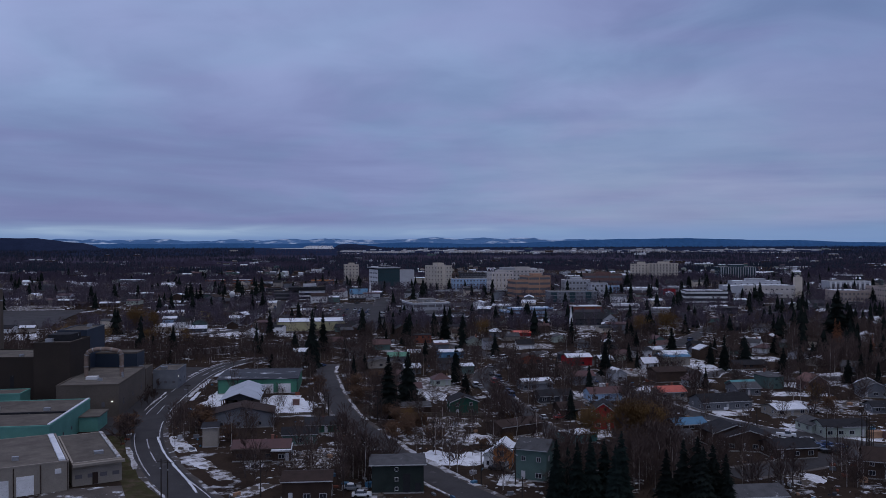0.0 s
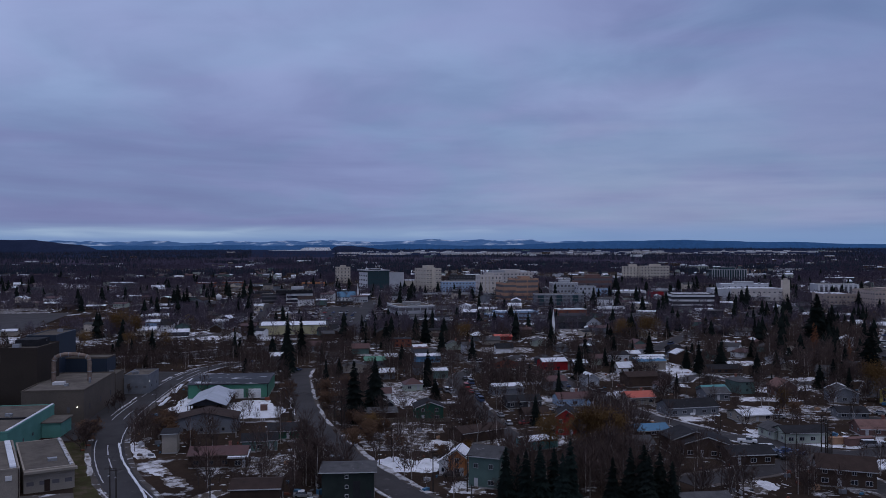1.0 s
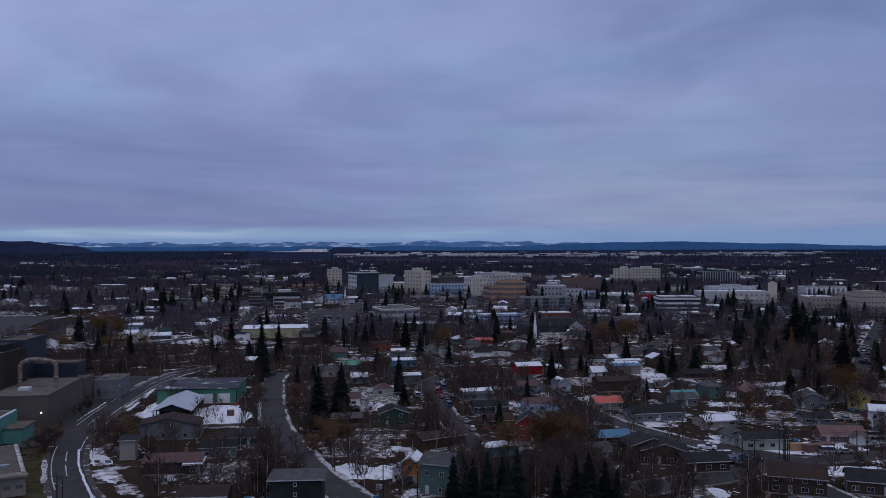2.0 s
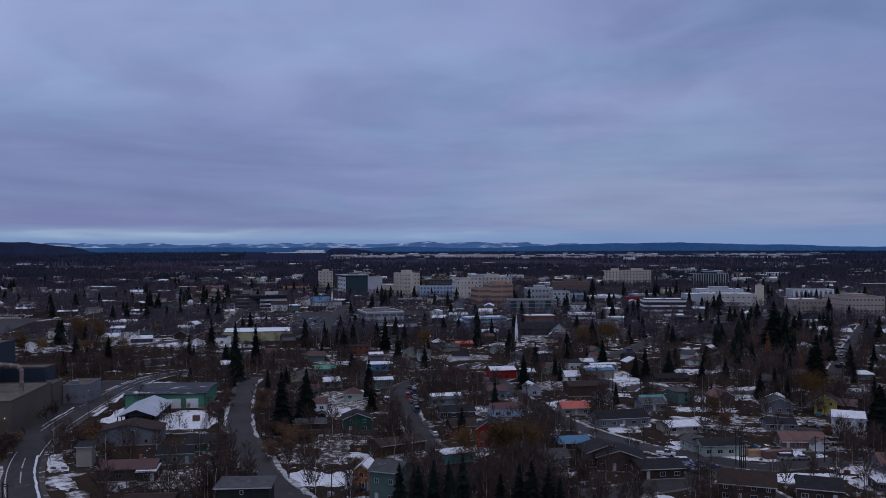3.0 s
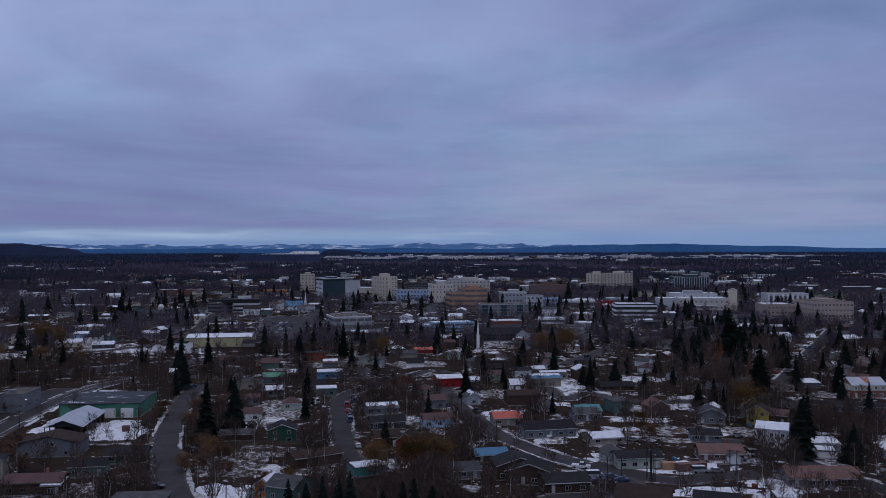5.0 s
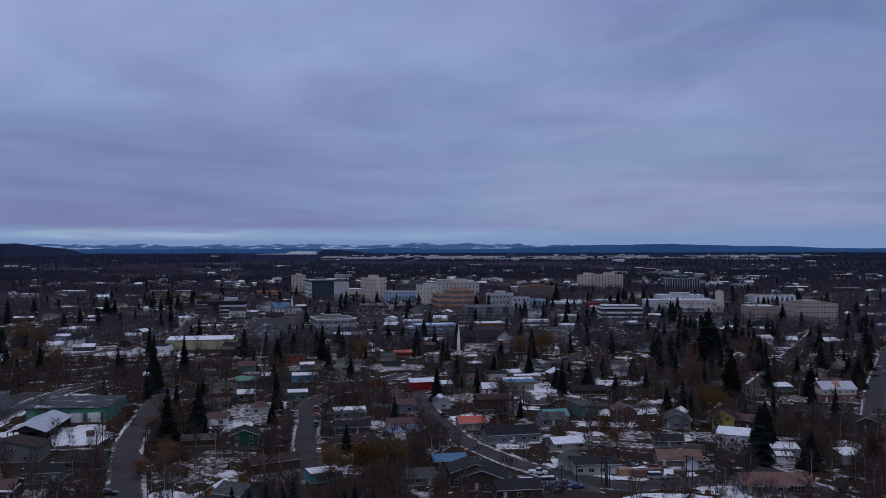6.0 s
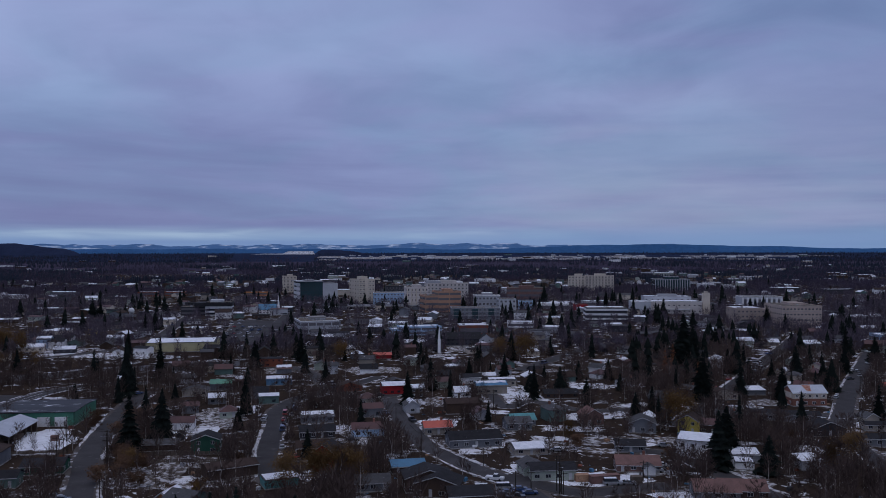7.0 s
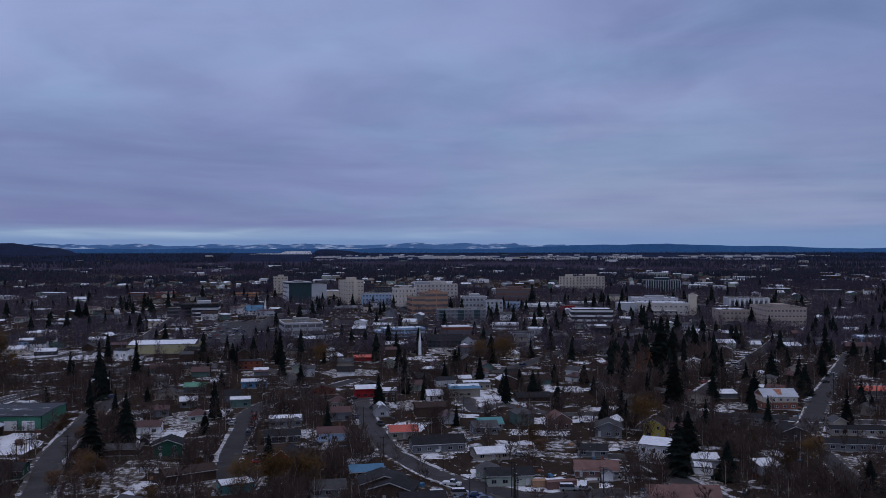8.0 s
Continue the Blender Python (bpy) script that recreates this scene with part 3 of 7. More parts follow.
def leafy_tree(seed, height, spread, leaves, material):
    """A tree that keeps some dead autumn leaves among bare twigs."""
    r = random.Random(seed)
    trunk, _ = bare_tree(seed, height, spread, 0.07, 12)
    g = Geo()
    blobs = [(Vector((r.gauss(0, 0.30) * height * spread * 1.5, r.gauss(0, 0.30) * height * spread * 1.5, height * r.uniform(0.3, 0.95))), height * r.uniform(0.08, 0.16)) for _ in range(26)]
    for i in range(leaves):
        c, s = blobs[i % len(blobs)]
        p = c + Vector((r.gauss(0, 1), r.gauss(0, 1), r.gauss(0, 0.9))) * s * 0.75
        d = Vector((r.uniform(-1, 1), r.uniform(-1, 1), r.uniform(-1, 1))).normalized()
        e = d.orthogonal().normalized()
        w = r.uniform(0.07, 0.17)
        g.add([p - d * w, p + e * w * 0.6, p + d * w, p - e * w * 0.6], [(0, 1, 2, 3)])
    return trunk, g.mesh("crown", material)


def conifer(seed, height, radius, material, tiers=24, arms=10, bottom=0.06, droop=0.35):
    """A spruce: drooping ragged boughs in tiers round a straight trunk."""
    r = random.Random(seed)
    trunk, crown = Geo(), Geo()
    trunk.tube((0, 0, -0.2), (0, 0, height * 0.96), 0.013 * height, 0.02, 6, False)
    for k in range(tiers):
        s = bottom + (1 - bottom) * (k + 0.4 * r.random()) / tiers
        rad = radius * (1 - s) ** 0.72 * (0.62 + 0.6 * r.random()) + 0.26 * (1 - s) + 0.14
        n = max(4, int(arms * (1 - 0.55 * s)))
        a0 = r.uniform(0, 6.28)
        for i in range(n):
            a = a0 + 6.283 * (i + r.uniform(-0.3, 0.3)) / n
            ln = rad * r.uniform(0.6, 1.15)
            z = (s + r.uniform(-0.5, 0.5) * (1 - bottom) / tiers) * height
            c, d = math.cos(a), math.sin(a)
            w = 0.20 * ln + 0.14
            tip = (c * ln, d * ln, z - droop * ln * r.uniform(0.7, 1.3))
            mid = 0.55
            crown.add([(0, 0, z + 0.10 * ln), (c * ln * mid - d * w, d * ln * mid + c * w, z - droop * ln * 0.55), tip,
                       (c * ln * mid + d * w, d * ln * mid - c * w, z - droop * ln * 0.55), (c * ln * mid, d * ln * mid, z + 0.02 * ln)],
                      [(0, 1, 4), (1, 2, 4), (2, 3, 4), (3, 0, 4)])
            for q in (-1, 1):
                b = r.uniform(0.3, 0.75) * ln
                a2 = a + q * r.uniform(0.5, 0.9)
                e = b + 0.3 * ln
                crown.add([(c * b, d * b, z - droop * b * 0.6), (math.cos(a2) * e, math.sin(a2) * e, z - droop * e - 0.1 * ln), (c * b * 1.25, d * b * 1.25, z - droop * b)], [(0, 1, 2)])
    crown.tube((0, 0, height * 0.9), (0, 0, height), 0.22, 0.03, 4, False)
    return trunk.mesh("trunk", BARK), crown.mesh("crown", material)


TREES = {
    "bare_tree": [bare_tree(100 + i, 9.5, 0.30 + 0.03 * (i % 3), pale=i % 3 == 1) for i in range(7)],
    "bush": [bare_tree(300 + i, 3.2, 0.5, 0.07, 12) for i in range(4)],
    "spruce": [conifer(400 + i, 12.0, 1.5 + 0.22 * (i % 4), SPRUCE, 44, 11, 0.05 + 0.03 * (i % 3), 0.42) for i in range(6)],
    "blue_spruce": [conifer(500 + i, 12.0, 2.35, BLUE_SPRUCE, 40, 12) for i in range(3)],
    "amber_tree": [leafy_tree(600 + i, 9.0, 0.30, 5200, AMBER) for i in range(3)],
    "brown_shrub": [leafy_tree(650 + i, 4.0, 0.42, 2200, BROWN_LEAF) for i in range(3)],
    "larch": [conifer(700 + i, 12.0, 1.9, COPPER, 22, 8) for i in range(2)],
}
TREE_LABEL = {
    "bare_tree": ("leafless grey-brown tree with fine bare twigs", "tree", "bare trees of the town"),
    "bush": ("leafless brown bush on frozen ground", "bush", "bare bushes"),
    "spruce": ("tall dark green spruce with drooping boughs", "spruce tree", "spruces of the town"),
    "blue_spruce": ("dense blue-green spruce in a row", "spruce tree", "blue spruces"),
    "amber_tree": ("tree with dull amber autumn leaves still on", "tree", "autumn trees"),
    "brown_shrub": ("shrub with dead red-brown leaves still on", "shrub", "brown shrubs"),
    "larch": ("slim larch with copper-orange needles", "larch tree", "larches"),
}
HEIGHT = {"bare_tree": 9.5, "bush": 3.2, "spruce": 12.0, "blue_spruce": 12.0, "amber_tree": 9.0, "brown_shrub": 4.0, "larch": 12.0}


def tree(kind, x, y, height, fat=1.0, label=""):
    s = height / HEIGHT[kind]
    ob = thing(kind, x, y, 0, rnd.uniform(0, 360), label or TREE_LABEL[kind][0], *TREE_LABEL[kind][1:])
    ob.scale = (s * fat, s * fat, s)
    trunk, crown = rnd.choice(TREES[kind])
    part("trunk", trunk, None, ob)
    part("crown", crown, None, ob)
    BUSY.append((x, y, 0.9))
    return ob


# ---- houses ----
WINDOWS = {}


def window_mesh(w, h, trim):
    key = (round(w, 1), round(h, 1), trim.name)
    if key not in WINDOWS:
        w, h = key[0], key[1]
        f = Geo()
        b = 0.09
        f.box(-w / 2, -0.07, 0, -w / 2 + b, 0.02, h).box(w / 2 - b, -0.07, 0, w / 2, 0.02, h)
        f.box(-w / 2 + b, -0.07, 0, w / 2 - b, 0.02, b).box(-w / 2 + b, -0.07, h - b, w / 2 - b, 0.02, h)
        if w > 1.0:
            f.box(-0.04, -0.06, b, 0.04, 0.02, h - b)
        WINDOWS[key] = (f.mesh("window", trim), Geo().box(-w / 2 + b, -0.03, b, w / 2 - b, 0.015, h - b).mesh("pane", PANE))
    return WINDOWS[key]


def window(parent, x, y, z, w, h, rot, trim):
    fr, pane = window_mesh(w, h, trim)
    ob = placed("window", fr, parent, x, y, z, rot)
    placed("pane", pane, ob, 0, 0, 0)


def snow_sheet(quad, cover, seed, lift=0.05):
    """A sheet of snow on a roof plane, its edge ragged where it has slid. quad runs eave, eave, ridge, ridge."""
    a, b, c, d = [Vector(p) for p in quad]
    nrm = (b - a).cross(d - a).normalized()
    g = Geo()
    n = 16
    top, bot = [], []
    for i in range(n + 1):
        s = 0.03 + 0.94 * i / n
        lo = 0.03 + (1 - cover) * (0.55 + 0.9 * abs(noise.noise((i * 0.45 + seed, seed * 1.7, 0))))
        hi = 0.985
        e, f = a.lerp(b, s), d.lerp(c, s)
        top += [e.lerp(f, min(lo, 0.95)) + nrm * (lift + 0.07), e.lerp(f, hi) + nrm * (lift + 0.07)]
        bot += [e.lerp(f, min(lo, 0.95) - 0.015) + nrm * 0.015]
    m = 2 * (n + 1)
    g.v = [tuple(p) for p in top + bot]
    for i in range(n):
        g.f.append((2 * i, 2 * i + 2, 2 * i + 3, 2 * i + 1))
        g.f.append((m + i, m + i + 1, 2 * i + 2, 2 * i))
    return g


def house(x, y, rot, w, d, h, rise, wall, roof, label, form="gable", along=True, snow=0.0, trim=None, door=True, chimney=False, floors=0, wins=True, over=0.45, category="house", name="house", base=True):
    """x, y: middle of the plan; front faces -y before it is turned. along: the ridge runs parallel to the front."""
    trim = trim or (TRIM if y < 330 else wall)
    ob = thing(name, x, y, 0, rot, label, category, "houses of the town" if category == "house" else category + "s of the town")
    BUSY.append((x, y, 0.42 * (w + d) * 0.62))
    X, Y = w / 2, d / 2
    if not FILLING:
        YARDS.append((x, y, 0.5 * max(w, d), 24.0))
    g = Geo()
    if form == "gable" and along:
        g.add([(-X, -Y, 0), (X, -Y, 0), (X, Y, 0), (-X, Y, 0), (-X, -Y, h), (X, -Y, h), (X, Y, h), (-X, Y, h), (-X, 0, h + rise), (X, 0, h + rise)],
              [(0, 1, 5, 4), (2, 3, 7, 6), (1, 2, 6, 9, 5), (3, 0, 4, 8, 7), (4, 5, 9, 8), (6, 7, 8, 9)])
    elif form == "gable":
        g.add([(-X, -Y, 0), (X, -Y, 0), (X, Y, 0), (-X, Y, 0), (-X, -Y, h), (X, -Y, h), (X, Y, h), (-X, Y, h), (0, -Y, h + rise), (0, Y, h + rise)],
              [(0, 1, 5, 8, 4), (2, 3, 7, 9, 6), (1, 2, 6, 5), (3, 0, 4, 7), (5, 6, 9, 8), (7, 4, 8, 9)])
    elif form == "shed":
        g.add([(-X, -Y, 0), (X, -Y, 0), (X, Y, 0), (-X, Y, 0), (-X, -Y, h), (X, -Y, h), (X, Y, h + rise), (-X, Y, h + rise)],
              [(0, 1, 5, 4), (2, 3, 7, 6), (1, 2, 6, 5), (3, 0, 4, 7), (4, 5, 6, 7)])
    else:
        g.box(-X, -Y, 0, X, Y, h)
    part("wall", g, wall, ob)
    if base:
        part("foundation", Geo().box(-X - 0.06, -Y - 0.06, -0.1, X + 0.06, Y + 0.06, 0.35), CONCRETE, ob)
    t = 0.2
    planes = []
    if form == "gable":
        half = Y if along else X
        k = rise / half
        e, top = half + over, h + rise + t
        lowz = top - k * e
        L = (X if along else Y) + over
        if along:
            planes = [((-L, -e, lowz), (L, -e, lowz), (L, 0, top), (-L, 0, top)), ((L, e, lowz), (-L, e, lowz), (-L, 0, top), (L, 0, top))]
        else:
            planes = [((-e, L, lowz), (-e, -L, lowz), (0, -L, top), (0, L, top)), ((e, -L, lowz), (e, L, lowz), (0, L, top), (0, -L, top))]
    elif form == "shed":
        k = rise / d
        planes = [((-X - over, -Y - over, h + t - k * over), (X + over, -Y - over, h + t - k * over), (X + over, Y + over, h + rise + t + k * over), (-X - over, Y + over, h + rise + t + k * over))]
    elif form == "hip":
        e = over
        ri = max(0.3, min(X, Y) * 0.98)
        rx, ry = max(0.05, X - ri), max(0.05, Y - ri)
        z0, z1 = h + t - 0.12, h + rise + t
        c = [(-X - e, -Y - e, z0), (X + e, -Y - e, z0), (X + e, Y + e, z0), (-X - e, Y + e, z0)]
        q = [(-rx, -ry, z1), (rx, -ry, z1), (rx, ry, z1), (-rx, ry, z1)]
        planes = [(c[0], c[1], q[1], q[0]), (c[1], c[2], q[2], q[1]), (c[2], c[3], q[3], q[2]), (c[3], c[0], q[0], q[3])]
    r = Geo()
    if form == "flat":
        r.box(-X - over * 0.3, -Y - over * 0.3, h, X + over * 0.3, Y + over * 0.3, h + 0.18)
        planes = [((-X, -Y, h + 0.18), (X, -Y, h + 0.18), (X, Y, h + 0.18), (-X, Y, h + 0.18))]
    else:
        for p in planes:
            r.slab(p, t)
    rf = part("roof", r, roof, ob)
    for i, p in enumerate(planes):
        if snow > 0 and (i < 2 or form == "hip"):
            part("roof_snow", snow_sheet(p, snow, x + i * 3.3), SNOW, rf, "thin sheet of snow on the roof")
    if form == "gable" and not along:
        bg = Geo()
        for sx in (-1, 1):
            bg.slab(((sx * (X + over), -Y - over - 0.03, h + t - rise / X * over - 0.02), (0, -Y - over - 0.03, h + rise + t + 0.02), (0, -Y - over - 0.03, h + rise + t - 0.24), (sx * (X + over), -Y - over - 0.03, h + t - rise / X * over - 0.28)), 0.05)
        part("bargeboard", bg, trim, rf)
    elif y < 520:
        zf = planes[0][0][2]
        part("fascia", Geo().box(planes[0][0][0], planes[0][0][1] - 0.05, zf - 0.24, planes[0][1][0], planes[0][0][1] - 0.005, zf - 0.01), trim, rf)
    floors = floors or max(1, int(round(h / 2.9)))
    if wins:
        for fl in range(floors):
            z = 0.95 + fl * (h / floors)
            n = max(1, int(w / 3.1))
            slot = rnd.randrange(n) if door and fl == 0 and n > 1 else -1
            for i in range(n):
                cx = -X + w * (i + 0.5) / n
                if i == slot:
                    continue
                window(ob, cx, -Y - 0.02, z, min(1.6, w / n * 0.55) if fl == 0 else 1.1, 1.2, 0, trim)
            m = max(1, int(d / 4.0))
            for i in range(m):
                cy = -Y + d * (i + 0.5) / m
                window(ob, X + 0.02, cy, z, 1.1, 1.2, 90, trim)
                window(ob, -X - 0.02, cy, z, 1.1, 1.2, -90, trim)
            if door and fl == 0:
                cx = -X + w * (slot + 0.5) / n if slot >= 0 else X - 0.9
                dr = part("door", Geo().box(cx - 0.48, -Y - 0.06, 0.3, cx + 0.48, -Y + 0.02, 2.4), trim, ob)
                y < 270 and part("handle", Geo().box(cx + 0.32, -Y - 0.12, 1.28, cx + 0.40, -Y - 0.06, 1.36), STEEL, dr)
                y < 350 and part("step", Geo().box(cx - 0.8, -Y - 1.1, 0, cx + 0.8, -Y - 0.07, 0.28), WOOD, ob)
    if chimney:
        cx, cy = X * 0.35, (0.25 * Y if along else 0.3 * Y)
        part("chimney", Geo().box(cx - 0.35, cy - 0.35, h - 0.2, cx + 0.35, cy + 0.35, h + rise + 1.0).box(cx - 0.42, cy - 0.42, h + rise + 1.0, cx + 0.42, cy + 0.42, h + rise + 1.12), BRICK, ob)
    return ob


def garage_door(ob, x, y, w, h, material=None):
    """A sectional door of ribbed panels on a front wall."""
    g = Geo()
    n = 5
    for i in range(n):
        g.box(x - w / 2, y - 0.08, 0.05 + i * h / n, x + w / 2, y + 0.01, 0.05 + (i + 1) * h / n - 0.03)
    part("garage_door", g, material or WHITE, ob, "ribbed white garage door")


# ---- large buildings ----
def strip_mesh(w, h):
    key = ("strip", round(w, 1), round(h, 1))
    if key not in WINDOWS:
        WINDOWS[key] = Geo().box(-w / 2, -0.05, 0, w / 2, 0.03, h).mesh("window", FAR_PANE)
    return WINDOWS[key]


def block(x, y, rot, w, d, h, floors, bays, wall, label, style="punched", roof=None, snow=0.0, side_bays=4, penthouse=0.0, band=None, ground_floor=True, win=(1.5, 1.5), name="building", category="building", over=0.35, faces="flr"):
    """A flat-roofed building with parapet. h: the roof over the gardens' level. style: punched windows, ribbon windows, curtain wall or none."""
    floors = max(1, round(floors * (1 - lift_of(x, y) / h)))
    h -= lift_of(x, y)
    ob = thing(name, x, y, 0, rot, label, category, "large buildings")
    BUSY.append((x, y, 0.36 * (w + d)))
    bays, side_bays = max(1, round(bays * 0.88)), max(1, round(side_bays * 0.6))
    X, Y = w / 2, d / 2
    part("wall", Geo().box(-X, -Y, 0, X, Y, h), wall, ob)
    par = Geo()
    p, q = 0.35, over
    par.box(-X - 0.08, -Y - 0.08, h - 0.15, X + 0.08, -Y + p, h + q).box(-X - 0.08, Y - p, h - 0.15, X + 0.08, Y + 0.08, h + q)
    par.box(-X - 0.08, -Y + p, h - 0.15, -X + p, Y - p, h + q).box(X - p, -Y + p, h - 0.15, X + 0.08, Y - p, h + q)
    part("parapet", par, band or wall, ob)
    rf = part("roof", Geo().box(-X + p, -Y + p, h, X - p, Y - p, h + 0.1), roof or R_GRAVEL, ob)
    if snow > 0:
        part("roof_snow", snow_sheet(((-X + p, -Y + p, h + 0.1), (X - p, -Y + p, h + 0.1), (X - p, Y - p, h + 0.1), (-X + p, Y - p, h + 0.1)), snow, x), SNOW, rf, "old snow on the flat roof")
    if penthouse:
        ph = part("penthouse", Geo().box(-X * 0.35, -Y * 0.4, h + 0.1, X * 0.45, Y * 0.5, h + penthouse), wall, ob)
        part("penthouse_cap", Geo().box(-X * 0.35 - 0.1, -Y * 0.4 - 0.1, h + penthouse, X * 0.45 + 0.1, Y * 0.5 + 0.1, h + penthouse + 0.25), band or wall, ph)
    for i in range(max(1, int(w / 14))):
        cx, cy = rnd.uniform(-X * 0.8, X * 0.8), rnd.uniform(-Y * 0.6, Y * 0.6)
        s = rnd.uniform(0.6, 1.3)
        part("roof_unit", Geo().box(cx - s, cy - s * 0.7, h + 0.05, cx + s, cy + s * 0.7, h + rnd.uniform(0.7, 1.4)), STEEL, ob)
    step = h / floors
    if style == "punched" and floors > 2:
        for fl in range(1, floors):
            part("ledge", Geo().box(-X - 0.16, -Y - 0.16, fl * step - 0.14, X + 0.16, -Y, fl * step + 0.14), CONCRETE, ob)
    todo = [("f", w, bays), ("r", d, side_bays), ("l", d, side_bays)]
    for face, length, n in todo:
        out = radians(rot + {"f": -90, "r": 0, "l": 180}[face])
        if face not in faces or style == "none" or math.cos(out) * (50 - x) + math.sin(out) * -y < 0.05 * y:
            continue
        for fl in range(floors):
            z = fl * step + step * 0.32
            if style == "ribbon":
                n_, ww, wh = max(1, n // 3), length / max(1, n // 3) - 0.8, step * 0.42
            elif style == "curtain":
                n_, ww, wh = n, length / n - 0.12, step - 0.14
                z = fl * step + 0.07
            else:
                n_, ww, wh = n, min(win[0] * 1.25, length / n * 0.56), min(win[1] * 1.15, step * 0.5)
            for i in range(n_):
                u = -length / 2 + length * (i + 0.5) / n_
                if style == "curtain":
                    key = ("glass", round(ww, 1), round(wh, 1))
                    if key not in WINDOWS:
                        WINDOWS[key] = Geo().box(-ww / 2, -0.06, 0, ww / 2, 0.02, wh).mesh("window", CURTAIN)
                    me = WINDOWS[key]
                else:
                    me = strip_mesh(ww, wh)
                if face == "f":
                    placed("window", me, ob, u, -Y - 0.03, z)
                elif face == "r":
                    placed("window", me, ob, X + 0.03, u, z, 90)
                else:
                    placed("window", me, ob, -X - 0.03, u, z, -90)
    return ob


# ---- vehicles, poles, yard things ----
def car_meshes(kind):
    L, W = {"car": (4.5, 1.8), "pickup": (5.6, 1.95), "van": (5.2, 2.0)}[kind]
    low, top = {"car": (0.95, 1.45), "pickup": (1.1, 1.85), "van": (1.15, 2.05)}[kind]
    side = [(-L / 2, 0.35), (L / 2, 0.35), (L / 2, low * 0.85), (L / 2 - 0.15, low), (-L / 2 + 0.08, low), (-L / 2, low * 0.8)]
    cab = {"car": [(-1.6, low), (1.15, low), (0.55, top), (-1.0, top)], "pickup": [(-0.4, low), (1.5, low), (0.95, top), (-0.3, top)], "van": [(-2.5, low), (1.9, low), (1.3, top), (-2.4, top)]}[kind]

    def extrude(profile, half, half_top=None):
        n = len(profile)
        ht = half if half_top is None else half_top
        zs = [p[1] for p in profile]
        lo, hi = min(zs), max(zs)
        wd = [half + (ht - half) * (z - lo) / (hi - lo) for _, z in profile]
        g = Geo()
        g.add([(px, -wv, pz) for (px, pz), wv in zip(profile, wd)] + [(px, wv, pz) for (px, pz), wv in zip(profile, wd)],
              [tuple(range(n)), tuple(range(2 * n - 1, n - 1, -1))] + [(i, i + n, (i + 1) % n + n, (i + 1) % n) for i in range(n)])
        return g
    body = extrude(side, W / 2)
    glassy = extrude(cab, W / 2 - 0.06, W / 2 - 0.25)
    x0, x1 = cab[3][0], cab[2][0]
    lid = Geo().box(x0 + 0.03, -W / 2 + 0.24, top - 0.03, x1 - 0.03, W / 2 - 0.24, top + 0.04)
    wheel = Geo().tube((0, -0.11, 0), (0, 0.11, 0), 0.34, 0.34, 10)
    lamp = Geo().box(-0.03, -0.2, -0.08, 0.03, 0.2, 0.08)
    return body, glassy, lid, wheel, lamp, L, W


CAR_PAINT = {
    "white": mat("white_car_paint", (0.66, 0.67, 0.68), None, 1, 9, 0.35, 0.0, coat=0.4),
    "silver": mat("silver_car_paint", (0.36, 0.37, 0.39), None, 1, 9, 0.35, 0.0, metal=0.4, coat=0.4),
    "black": mat("black_car_paint", (0.018, 0.018, 0.02), None, 1, 9, 0.3, 0.0, coat=0.4),
    "red": mat("red_car_paint", (0.36, 0.03, 0.03), None, 1, 9, 0.35, 0.0, coat=0.4),
    "blue": mat("blue_car_paint", (0.03, 0.06, 0.15), None, 1, 9, 0.35, 0.0, coat=0.4),
    "snowy": SNOW,
}
LENS = glass("headlight_lens", (0.6, 0.6, 0.62), 0.15)
CAR_DATA = {}


def car(kind, x, y, rot, paint, state="parked"):
    if (kind, paint) not in CAR_DATA:
        body, glassy, lid, wheel, lamp, L, W = car_meshes(kind)
        pm = CAR_PAINT[paint]
        bm = CAR_PAINT["silver"] if paint == "snowy" else pm
        CAR_DATA[kind, paint] = (body.mesh("body", bm), glassy.mesh("cabin", PANE), lid.mesh("car_roof", pm), wheel.mesh("wheel", RUBBER), lamp.mesh("headlight", LENS), L, W)
    body, glassy, lid, wheel, lamp, L, W = CAR_DATA[kind, paint]
    word = {"car": "car", "pickup": "pickup truck", "van": "van"}[kind]
    shade = "snow-covered silver" if paint == "snowy" else paint
    ob = thing(kind if kind != "pickup" else "pickup_truck", x, y, 0.1, rot, f"{shade} {word} {state} on the ground by the street", word, "parked vehicles")
    part("body", body, None, ob)
    placed("cabin", glassy, ob, 0, 0, 0)
    placed("car_roof", lid, ob, 0, 0, 0)
    for sx in (-1, 1) if y < 520 else ():
        for sy in (-1, 1):
            placed("wheel", wheel, ob, sx * L * 0.31, sy * (W / 2 - 0.1), 0.34)
    for sy in (-1, 1) if y < 520 else ():
        placed("headlight", lamp, ob, L / 2 + 0.01, sy * W * 0.33, 0.68)
    BUSY.append((x, y, 2.0))
    return ob


def utility_pole(x, y, h=10.0, rot=0, arms=1, lamp=False):
    ob = thing("utility_pole", x, y, 0, rot, "weathered wooden utility pole beside the street", "utility pole", "utility poles")
    part("shaft", Geo().tube((0, 0, -0.3), (0, 0, h), 0.17, 0.11, 8), POLE, ob)
    for k in range(arms):
        z = h - 0.5 - 0.9 * k
        part("crossarm", Geo().box(-1.2, -0.17, z - 0.07, 1.2, -0.05, z + 0.07), POLE, ob)
    if lamp:
        la = part("lamp_arm", Geo().tube((0, 0, h - 2.0), (0, -2.2, h - 1.5), 0.04, 0.035, 6), STEEL, ob)
        part("lamp_head", Geo().box(-0.14, -2.9, h - 1.58, 0.14, -2.2, h - 1.43), STEEL, la)
    BUSY.append((x, y, 0.6))
    return ob


